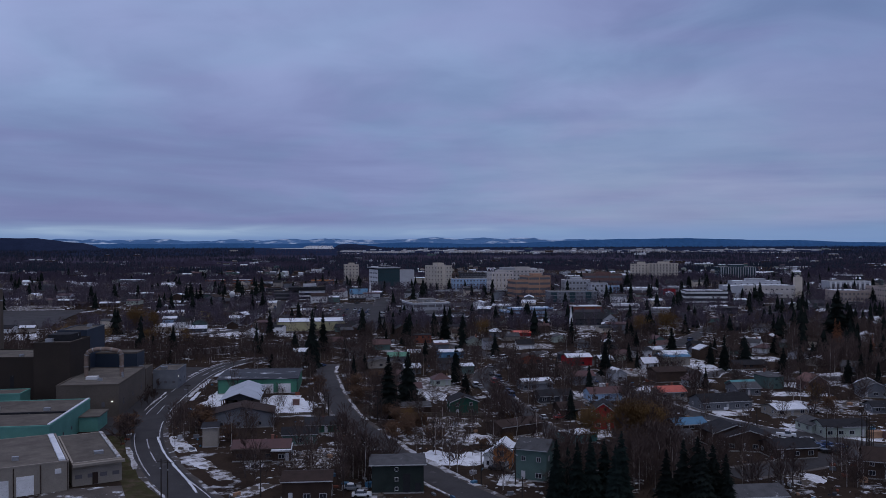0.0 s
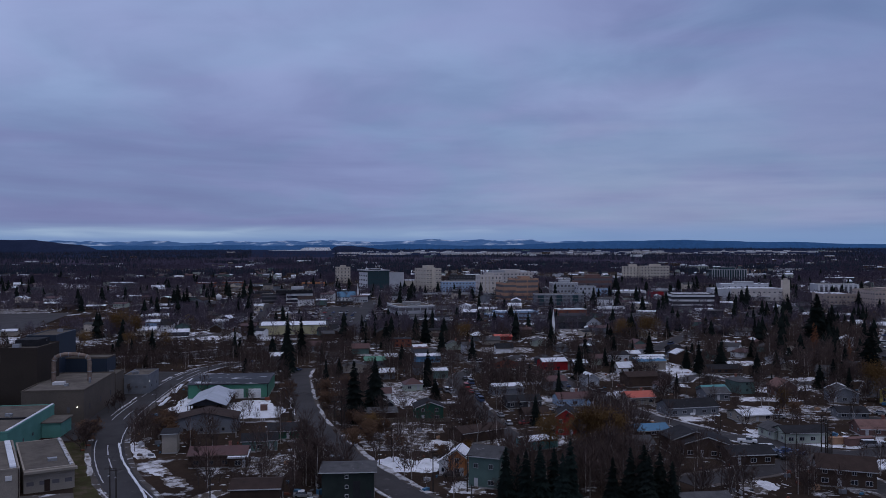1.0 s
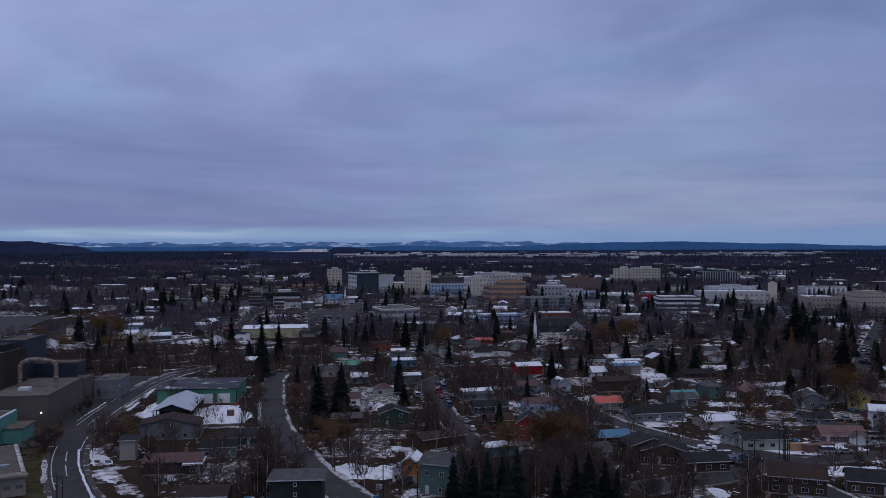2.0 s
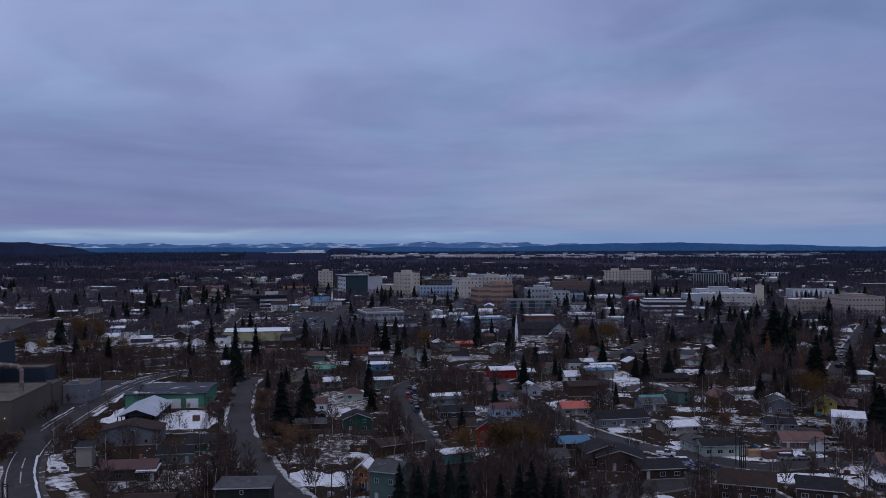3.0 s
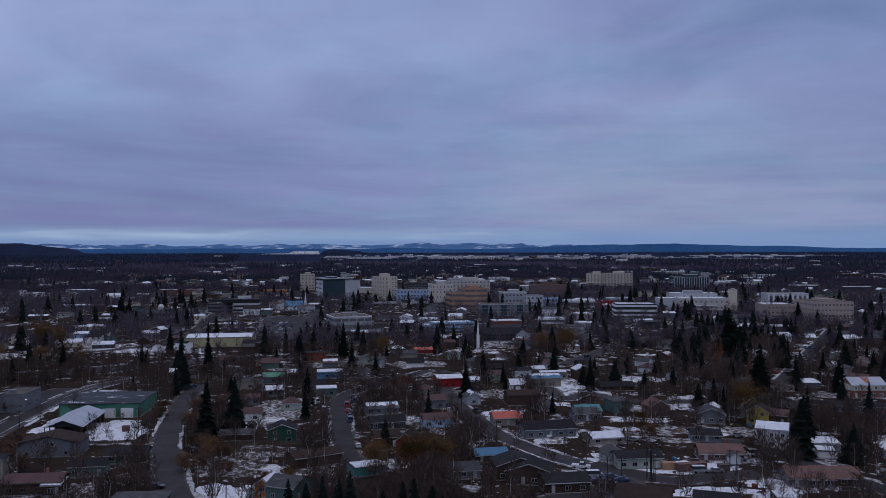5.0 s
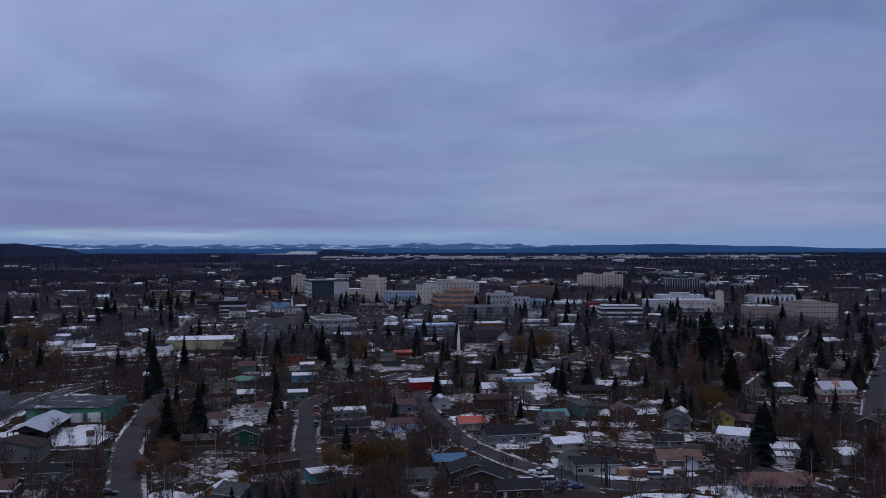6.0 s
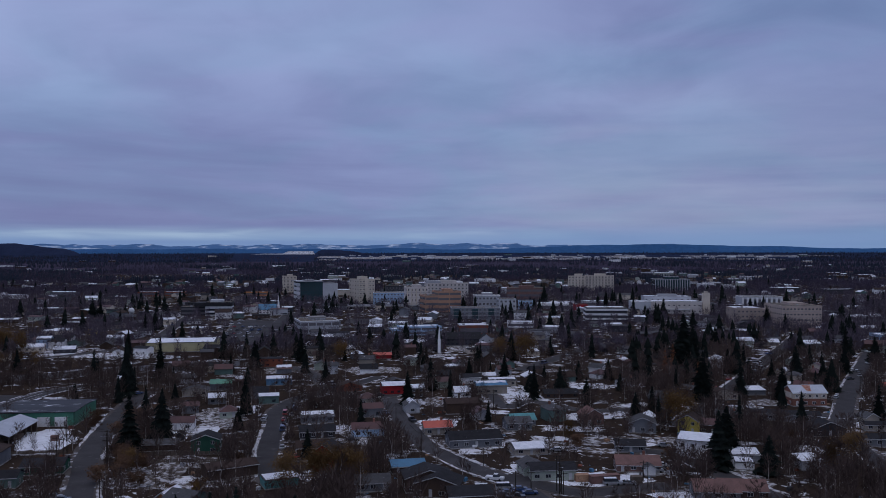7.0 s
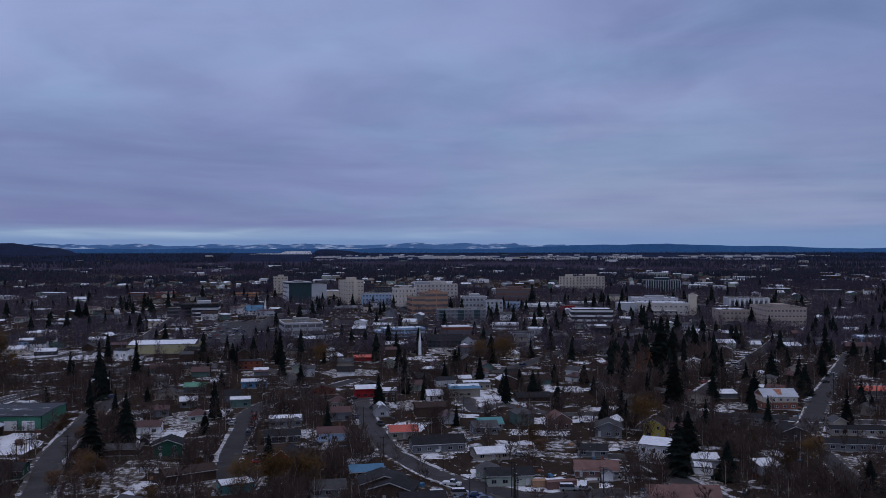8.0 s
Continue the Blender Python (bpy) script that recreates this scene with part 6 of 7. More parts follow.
tree("larch", 213.9, 414.4, 12.7, 1.1)
tree("larch", 210.1, 445.8, 18.2, 1.3)
tree("amber_tree", 51.7, 233.6, 13.5, 1.1)
tree("amber_tree", 55.7, 234.9, 12.6, 1.1)
tree("amber_tree", 49.1, 236.3, 10.7, 1.1)
tree("amber_tree", 59.8, 238.2, 11.0, 1.1)
tree("amber_tree", 56.6, 258.9, 8.0, 1.1)
tree("amber_tree", 136.0, 508.6, 17.3, 1.1)
tree("amber_tree", 17.4, 228.7, 4.7, 1.1)
tree("amber_tree", -11.3, 257.7, 7.1, 1.1)
tree("amber_tree", 175.1, 313.1, 15.0, 1.1)
tree("amber_tree", 203.9, 251.1, 10.3, 1.1)
tree("amber_tree", 217.5, 264.1, 10.9, 1.1)
tree("amber_tree", 130.4, 291.1, 9.0, 1.1)
tree("amber_tree", 41.0, 234.7, 11.3, 1.1)
tree("amber_tree", 122.6, 520.6, 14.2, 1.1)
tree("amber_tree", 23.5, 511.4, 12.2, 1.1)
tree("amber_tree", -205.7, 551.0, 16.9, 1.1)
tree("amber_tree", -194.3, 550.7, 15.0, 1.1)
tree("bush", -95.3, 244.9, 7.2, 1.5)
tree("bush", -101.8, 258.8, 4.4, 1.3)
tree("bush", -106.9, 301.1, 5.2, 1.6)
tree("bush", -115.6, 331.2, 4.1, 1.4)
tree("bush", -108.3, 293.7, 4.4, 1.2)
tree("bush", -114.8, 318.5, 3.9, 1.3)
tree("bush", -121.1, 363.0, 4.0, 1.3)
tree("bush", -121.8, 372.8, 3.6, 1.3)

for x, y, h in ((-15.2, 242.8, 5.2), (-10.7, 245.2, 4.6), (-7.0, 256.0, 5.0), (-16.0, 262.0, 6.2), (-12.5, 252.0, 5.6), (-4.9, 240.2, 4.0), (-2.1, 239.7, 3.6), (-19.5, 271.0, 5.4), (-51.0, 327.3, 5.6), (-48.5, 318.0, 4.8), (-76.6, 258.8, 6.0), (-70.8, 249.3, 5.2), (-63.1, 242.3, 4.8), (-80.2, 268.6, 5.5), (-96.5, 246.0, 5.8), (-99.5, 256.8, 5.2), (17.5, 232.0, 4.4), (10.0, 230.5, 3.8), (21.5, 262.0, 4.6), (-30.5, 300.0, 6.5), (-34.0, 318.0, 7.5), (-28.0, 330.0, 7.0), (132.0, 284.0, 5.0), (160.0, 268.0, 4.2), (196.0, 276.0, 5.4), (206.0, 284.0, 6.0)):
    tree("brown_shrub", x, y, h, 1.25)

# ---- snowy yards ----
snow_patch(-2.4, 248.3, 12.7, 14.4, thin=True)
snow_patch(2.1, 267.6, 10.9, 9.6, thin=True)
snow_patch(9.4, 243.7, 5.0, 8.0)
YARDS.append((126.0, 243.0, 26.0, 52.0))
YARDS.append((-52.0, 300.0, 14.0, 62.0))
YARDS.append((178.0, 262.0, 14.0, 46.0))
YARDS.append((90.0, 282.0, 12.0, 46.0))
YARDS.append((110.0, 300.0, 14.0, 40.0))
snow_patch(129.9, 246.3, 17.5, 9.2, deep=True)
snow_patch(141.0, 244.0, 10.0, 5.0, 4, deep=True)
snow_patch(108.6, 254.0, 6.0, 6.0, deep=True)
snow_patch(132.0, 222.0, 14.0, 5.0, 8, deep=True)
snow_patch(152.0, 229.0, 9.0, 5.0, deep=True)
snow_patch(175.6, 251.3, 7.7, 8.0, -20, thin=True)
snow_patch(-0.2, 221.7, 9.1, 8.0, -20, deep=True)
snow_patch(-390.0, 787.5, 37.5, 35.2, thin=True)
snow_patch(-155.0, 546.0, 33.4, 12.8)
snow_patch(22.2, 246.2, 10.1, 9.6, thin=True)
snow_patch(-12.6, 305.2, 6.2, 9.6)
snow_patch(-56.3, 295.0, 9.6, 14.4, 8, deep=True)
snow_patch(-85.0, 304.1, 5.2, 11.2, deep=True)
snow_patch(-8.5, 253.7, 7.8, 9.6, thin=True)
snow_patch(7.4, 221.5, 6.0, 8.0, -20, deep=True)
snow_patch(17.3, 200.8, 5.5, 6.4, -15)
snow_patch(-79.2, 243.0, 2.6, 8.4, 24)
snow_patch(-74.2, 233.7, 3.2, 6.0, 27)
snow_patch(-64.8, 217.5, 3.0, 7.4, 32)
snow_patch(-56.6, 206.5, 3.1, 6.8, 30, thin=True)
snow_patch(-61.5, 306.0, 10.4, 12.8, 8, deep=True)
snow_patch(-50.8, 292.9, 5.6, 12.8, deep=True)
snow_patch(-84.5, 318.1, 6.5, 12.8, deep=True)
snow_patch(-45.7, 192.8, 3.3, 8.0, -30, thin=True)
snow_patch(-1.9, 329.4, 10.1, 14.4, thin=True)
snow_patch(0.5, 354.7, 7.2, 12.8)
snow_patch(-35.1, 223.1, 9.1, 12.8, thin=True)
snow_patch(83.4, 328.1, 10.1, 9.6, deep=True)
snow_patch(120.3, 398.7, 9.5, 12.8, deep=True)
snow_patch(130.3, 380.1, 7.8, 9.6)
snow_patch(143.6, 337.9, 8.1, 8.0, 10)
snow_patch(102.5, 292.8, 7.0, 9.6, deep=True)
snow_patch(125.3, 294.6, 9.0, 11.2)
snow_patch(112.8, 246.7, 6.3, 4.6, -40, deep=True)
snow_patch(86.4, 200.1, 3.8, 6.4, thin=True)
snow_patch(90.3, 202.1, 2.5, 4.8)
snow_patch(-111.0, 537.9, 19.2, 14.4)
snow_patch(-110.2, 508.5, 13.8, 6.4, thin=True)
snow_patch(-267.9, 525.2, 19.6, 16.0)
snow_patch(-360.9, 738.6, 27.6, 16.0, thin=True)
snow_patch(-243.2, 559.3, 20.9, 12.8)
snow_patch(-376.6, 720.4, 22.0, 22.4, thin=True)
snow_patch(-135.8, 542.0, 22.1, 12.8)
snow_patch(-173.5, 568.7, 19.3, 14.4, thin=True)
snow_patch(-218.0, 517.5, 15.8, 12.8)
snow_patch(-349.1, 690.2, 28.1, 32.0, thin=True)
snow_patch(-265.6, 535.1, 20.0, 19.2)
snow_patch(52.2, 316.0, 7.5, 12.8, thin=True)
snow_patch(89.5, 372.3, 8.9, 11.2)
snow_patch(121.0, 244.5, 9.2, 5.6, deep=True)
snow_patch(155.4, 225.9, 8.5, 8.0)
snow_patch(146.0, 215.3, 5.1, 6.4)
snow_patch(82.7, 291.6, 8.0, 9.6, -10, thin=True)
snow_patch(97.1, 282.4, 6.7, 6.4)
snow_patch(85.0, 374.9, 10.2, 14.4, thin=True)
snow_patch(118.2, 374.4, 7.6, 9.6, deep=True)
snow_patch(160.2, 416.3, 12.7, 11.2)
snow_patch(139.5, 339.5, 6.9, 8.0)
snow_patch(158.0, 295.5, 6.0, 8.0)
snow_patch(112.2, 258.1, 5.3, 8.0)
snow_patch(53.5, 295.9, 9.1, 8.0, thin=True)
snow_patch(106.6, 313.7, 7.5, 8.0, thin=True)
snow_patch(250.2, 322.5, 7.7, 6.4)
snow_patch(231.7, 274.7, 8.4, 8.0, -10, thin=True)
snow_patch(175.4, 245.2, 9.2, 8.0, -20, thin=True)
snow_patch(166.7, 295.1, 6.0, 9.6, thin=True)
snow_patch(229.2, 369.4, 11.3, 8.0, thin=True)
snow_patch(-6.1, 346.4, 14.2, 16.0, thin=True)
snow_patch(-5.2, 314.5, 6.4, 11.2)
snow_patch(0.9, 474.0, 17.7, 16.0, thin=True)
snow_patch(46.2, 473.5, 17.7, 16.0, thin=True)
snow_patch(120.1, 407.1, 13.9, 9.6)
snow_patch(113.6, 381.4, 11.7, 11.2)
snow_patch(105.6, 579.4, 17.7, 16.0, thin=True)
snow_patch(46.3, 252.1, 6.0, 8.0, -30)

# ---- vehicles ----
car("van", 22.7, 354.4, 100, "blue")
car("car", 23.4, 342.6, 100, "silver")
car("car", 24.0, 329.0, 102, "black")
car("car", 25.1, 314.0, 102, "white")
car("car", 14.0, 331.8, 100, "silver")
car("car", 20.5, 365.3, 100, "black")
car("car", 32.4, 272.3, 100, "snowy")
car("van", 30.5, 360.4, 95, "silver")
car("van", 20.3, 344.8, 100, "red")
car("car", 22.2, 332.4, 100, "red")
car("pickup", 24.5, 319.6, 100, "blue")
car("car", 13.5, 337.3, 100, "snowy")
car("car", 30.6, 284.9, 100, "silver")
car("car", 48.8, 290.1, 10, "black")
car("car", 53.3, 296.6, 10, "black")
car("car", 44.5, 263.6, 10, "white")
car("car", 37.9, 272.4, 10, "red")
car("car", 13.1, 210.1, -10, "black")
car("car", 11.9, 214.5, -10, "snowy")
car("car", -21.8, 227.9, 5, "silver")
car("car", -18.1, 225.4, 5, "black")
car("car", -22.2, 192.6, 5, "snowy")
car("car", -19.3, 187.3, 5, "white")
car("car", -118.0, 344.9, 75, "snowy")
car("car", 96.4, 227.9, 10, "black")
car("car", 98.1, 224.8, 12, "silver")
car("car", 103.9, 231.1, 8, "blue")
car("van", 97.4, 234.4, 10, "white")
car("van", 103.6, 235.7, 5, "snowy")
car("car", 107.8, 234.3, 8, "blue")
car("car", 94.5, 231.0, 8, "blue")
car("pickup", 98.2, 226.4, 8, "snowy")
car("car", 102.7, 229.2, 8, "black")
car("pickup", 105.9, 226.4, 5, "black")
car("car", 110.3, 230.9, 5, "blue")
car("car", 95.7, 222.0, 8, "snowy")
car("pickup", 98.0, 287.8, 60, "white")
car("van", 135.3, 240.4, 0, "snowy")
car("car", 140.0, 240.4, 0, "snowy")
car("van", 159.1, 260.1, 0, "white")
car("pickup", 116.5, 254.0, 0, "white")
car("car", 220.0, 409.8, 52, "red")
car("car", 236.4, 434.8, 52, "red")
car("pickup", 274.8, 492.6, 52, "snowy")
car("van", 260.2, 467.7, 52, "snowy")
car("van", 25.0, 314.3, 100, "blue")
car("pickup", 7.3, 352.2, 100, "silver")
car("van", 12.2, 334.9, 100, "snowy")
car("car", 155.2, 260.4, 0, "white")
car("pickup", 151.1, 254.0, 0, "silver")
car("car", 124.9, 280.7, 0, "snowy")
car("van", 265.9, 390.2, 53, "snowy")
car("car", 266.7, 380.0, 53, "snowy")
car("car", 311.0, 446.0, 53, "silver")
car("car", 288.2, 366.2, 0, "blue")
car("car", 299.0, 379.7, 0, "blue")
car("car", 217.2, 411.1, 50, "silver")
car("car", 62.2, 345.8, 110, "blue")
car("pickup", 73.9, 330.5, 110, "black")
car("car", 162.8, 286.8, -20, "silver")
car("van", 164.5, 277.4, -20, "silver")
car("pickup", 101.4, 245.7, -20, "white")

for i in range(26):
    car(rnd.choice(("car", "car", "pickup", "van")), -92.0 + 6.2 * (i % 6) + rnd.uniform(-1, 1) - 0.06 * 18 * (i // 6), 640.0 + 20.0 * (i // 6) + rnd.uniform(-1, 1), 80, rnd.choice(("white", "silver", "black", "snowy", "blue", "red")))

# ---- poles and fences ----
utility_pole(-64.5, 185.6, 9.3, 15, 1, True)
utility_pole(-62.6, 184.3, 9.3, 19, 1, True)
utility_pole(-93.9, 300.9, 7.2, -9, 1, True)
utility_pole(-81.9, 254.6, 9.3, -20, 1)
utility_pole(-42.4, 187.5, 8.4, 7, 1)
utility_pole(-41.1, 279.4, 6.9, 0, 1)
utility_pole(-38.4, 270.6, 7.3, 4, 1)
utility_pole(-25.0, 272.5, 8.3, 1, 1)
utility_pole(-20.4, 261.1, 9.1, 14, 1)
utility_pole(-6.4, 221.6, 7.2, -3, 1, True)
utility_pole(-3.5, 229.0, 8.7, -11, 1)
utility_pole(8.4, 196.8, 10.0, 16, 1, True)
utility_pole(16.6, 196.9, 9.2, 4, 1, True)
utility_pole(17.3, 186.2, 4.7, 15, 1)
utility_pole(-45.5, 378.2, 12.4, -16, 1, True)
utility_pole(-37.6, 264.2, 9.1, 19, 1)
utility_pole(107.9, 356.0, 8.5, 4, 1)
utility_pole(98.8, 262.0, 5.8, 11, 1)
utility_pole(106.2, 229.8, 7.0, -18, 1)
utility_pole(119.3, 232.9, 8.3, 12, 1, True)
utility_pole(119.2, 230.9, 7.4, 14, 1, True)
utility_pole(110.9, 233.3, 6.1, 0, 1)
utility_pole(118.6, 230.8, 9.8, 11, 1, True)
utility_pole(119.7, 230.8, 6.6, -20, 1)
utility_pole(145.1, 237.8, 7.3, 14, 1)
utility_pole(208.3, 358.6, 12.2, -20, 1, True)
utility_pole(118.3, 234.3, 10.4, 2, 1, True)
utility_pole(119.0, 233.2, 9.9, -3, 1)
utility_pole(145.3, 244.2, 6.2, 14, 1, True)
utility_pole(-22.0, 265.7, 10.9, -20, 1, True)
utility_pole(-49.0, 296.7, 9.1, 5, 1)
utility_pole(78.6, 281.4, 6.8, -12, 1)
utility_pole(67.7, 323.9, 8.9, 1, 1)
utility_pole(242.5, 286.2, 8.8, -1, 1)
utility_pole(286.7, 397.6, 10.9, -15, 1)
utility_pole(116.1, 339.6, 8.1, -14, 1, True)
fence(-3.5, 276.6, 13.5, 276.4, 1.4)
fence(-60.2, 278.0, -42.2, 281.1, 1.0)
fence(-11.6, 276.4, 12.3, 278.5, 1.5)
fence(-29.0, 286.2, -12.7, 284.3, 1.2)
fence(198.8, 331.3, 225.2, 320.6, 1.3)
fence(-8.0, 267.0, 14.0, 266.8, 1.2)
crate(-54.0, 298.2, 8, 2.4, 2, 1.9, PINK, "dull rusty storage bin in the snow")
crate(127.2, 244.6, 8, 4.2, 2.4, 2.0, FRESH_WOOD, "bare timber crate stacked in the snowy yard")
crate(133.6, 243.2, 14, 9.0, 2.4, 2.2, PINK, "long rust-brown trailer body in the yard")
crate(143.0, 243.1, 8, 3, 2.2, 1.8, WOOD, "dark wooden bin in the yard")
crate(63.6, 332.3, 8, 3, 2, 1.8, WHITE, "white camper shell beside the street")

# ---- river and power station stack ----
river_line = spline([(-232.7, 374.7), (-201.4, 404.9), (-161.3, 431.2), (-137.3, 449.2), (-108.0, 468.6), (-76.5, 492.7), (-37.0, 503.6)], 6.0)
ROADS.append((river_line, 10.0))
setting("river", ribbon(river_line, 11.0, -11.0, 0.035, 0.3, 2.0, 3), ICE, "dark half-frozen river between snowy banks", "river")
for k in range(0, len(river_line) - 6, 5):
    tagged(new("snow_bank", ribbon(river_line[k:k + rnd.randrange(3, 7)], 13.0, 11.0, 0.3, 0.4, 1.2, k).mesh("snow_bank", GRIT)), "line of snow along the river bank", "snow bank", "snow banks", "stuff")
stack = thing("smokestack", -186.6, 345.0, 0, 0, "tall slim grey-brown power station smokestack", "smokestack")
part("shaft", Geo().tube((0, 0, 0), (0, 0, 42), 2.3, 1.6, 20), PLANT_TAN, stack)
for z in (25, 30, 35, 40):
    part("band", Geo().tube((0, 0, z), (0, 0, z + 0.4), 2.15 - 0.012 * z, 2.15 - 0.012 * z, 20), STEEL, stack)
yard = ribbon([(-86.62, 179.62), (-88.12, 186.88), (-89.75, 194.12)], 5.0, -17.0, 0.05, 0.2)
setting("pavement", yard, SLUSH, "cracked asphalt yard in front of the warehouse", "pavement")

# ---- power lines ----
power_line((-64.5, 185.6), (-81.9, 254.6), 8.8, 8.8)
power_line((-81.9, 254.6), (-93.9, 300.9), 8.8, 6.7)
power_line((-6.4, 221.6), (-20.4, 261.1), 6.7, 8.6)
power_line((-20.4, 261.1), (-25.0, 272.5), 8.6, 7.8)
power_line((-6.4, 221.6), (8.4, 196.8), 6.7, 9.5)
power_line((8.4, 196.8), (17.3, 186.2), 9.5, 4.2)
power_line((-25.0, 272.5), (-45.5, 378.2), 7.8, 11.9)
power_line((98.8, 262.0), (106.2, 229.8), 5.3, 6.5)
power_line((106.2, 229.8), (119.3, 232.9), 6.5, 7.8)
power_line((110.9, 233.3), (118.6, 230.8), 5.6, 9.3)
power_line((118.6, 230.8), (145.1, 237.8), 9.3, 6.8)
power_line((78.6, 281.4), (67.7, 323.9), 6.3, 8.4)
power_line((-22.0, 265.7), (-49.0, 296.7), 10.4, 8.6)
verge = ribbon([(-65.3, 179.5), (-75.4, 201.6), (-91.0, 229.8), (-99.3, 249.3)], 4.2, -4.2, 0.09, 0.2, 1.5, 4)
setting("grass_verge", verge, GRASS, "rough green-brown grass verge beside the road", "grass")
BUSY.append((-56.7, 299.3, 9.0))
YARDS.append((-81.0, 330.7, 16.0, 45.0))
YARDS.append((-60.6, 330.3, 16.0, 45.0))
YARDS.append((-55.3, 295.0, 13.0, 60.0))
YARDS.append((0.4, 326.8, 16.0, 34.0))
YARDS.append((0.2, 253.6, 16.0, 26.0))
YARDS.append((-113.5, 541.4, 22.0, 70.0))
YARDS.append((-304.4, 613.9, 45.0, 60.0))
tree("amber_tree", -219.6, 481.9, 12.2, 1.2)
tree("amber_tree", -206.1, 473.5, 13.9, 1.2)
tree("amber_tree", -198.0, 481.4, 10.5, 1.2)
tree("amber_tree", -151.8, 485.9, 10.0, 1.2)
tree("amber_tree", -159.9, 480.6, 11.2, 1.2)
tree("amber_tree", -170.6, 475.4, 10.4, 1.2)
tree("bush", -93.4, 239.9, 6.6, 1.4)
tree("bush", -96.5, 250.9, 5.5, 1.4)
tree("bush", -99.9, 265.4, 4.4, 1.4)
tree("bush", -108.5, 304.4, 4.6, 1.4)
tree("bush", -97.8, 247.1, 5.9, 1.4)
tree("bush", -95.3, 244.9, 6.7, 1.8)
tree("bush", -94.9, 249.3, 6.2, 1.8)
tree("bush", -93.4, 236.5, 6.8, 1.6)
tree("bush", -106.6, 295.7, 5.3, 1.6)
tree("bush", -107.0, 304.4, 4.6, 1.5)
tree("bush", -120.2, 369.4, 6.1, 1.6)
tree("bush", -119.8, 376.1, 4.6, 1.5)
tree("bush", -78.7, 258.5, 5.7, 1.5)
tree("bush", -73.0, 246.9, 5.6, 1.6)
tree("bush", -77.3, 266.8, 5.1, 1.4)
tree("bush", -34.5, 246.4, 4.2, 1.6)
tree("bush", -30.2, 239.2, 4.4, 1.6)
tree("bush", -39.5, 251.7, 3.8, 1.5)
tree("bush", -24.0, 234.4, 4.2, 1.5)
tree("bush", -44.8, 203.8, 3.2, 1.5)
tree("bush", -38.0, 205.3, 3.4, 1.5)
tree("bush", -28.4, 207.3, 3.7, 1.5)
tree("bush", -26.7, 217.1, 3.7, 1.6)

# ---- the rest of the town: streets of small houses and gardens ----
FILL_WALL = [(WHITE, "white"), (GREY, "grey"), (BROWN, "brown"), (TAN, "tan"), (SAGE, "grey-green"), (LIGHT_GREY, "pale grey"), (BROWN, "dark brown"), (DARK_GREY, "dark grey"), (CREAM, "cream"), (PALE_GREEN, "pale green")]
FILL_ROOF = [(R_DARK, "dark shingle"), (R_GREY, "grey shingle"), (R_BROWN, "brown shingle"), (R_RED, "dark red"), (R_GREY, "worn grey"), (R_DARK, "dark")]


def fill_house(x, y, rot, snowy):
    wall, wname = rnd.choice(FILL_WALL)
    roof, rname = rnd.choice(FILL_ROOF)
    snow = rnd.choice((0.55, 0.8, 0.97)) if snowy else 0.0
    label = f"small {wname} house with a " + ("snowy roof" if snow > 0.7 else f"{rname} roof") + " among bare trees"
    house(x, y, rot, rnd.uniform(6.5, 10), rnd.uniform(5.5, 8), rnd.choice((2.6, 2.7, 2.8, 3.2, 4.8)), rnd.uniform(1.2, 2.3), wall, roof, label, rnd.choice(("gable", "gable", "gable", "hip")), rnd.random() < 0.6, snow, wins=y < 390, door=y < 390, chimney=rnd.random() < 0.3, base=False, trim=rnd.choice((None, LIGHT_GREY, wall, GREY, WOOD)))


FILLING.append(True)
made = 0
for k in range(4000):
    if made >= 95:
        break
    dy = rnd.uniform(140, 330)
    y = 84200 / dy
    if y < 322 or y > 600:
        continue
    x = rnd.uniform(-0.545 * y, 0.545 * y + 98)
    if (810 < y < 1320 and -110 < x < 410 and rnd.random() < 0.85) or (x < -75 and y < 500):
        continue
    if road_gap(x, y) < 7 or not free(x, y, 8.5) or (open_lot(x, y) and rnd.random() < 0.8):
        continue
    rot = (12 if x < 118 + 0.1 * y else -37) + rnd.choice((0, 0, 90)) + rnd.uniform(-4, 4)
    fill_house(x, y, rot, rnd.random() < 0.2)
    made += 1

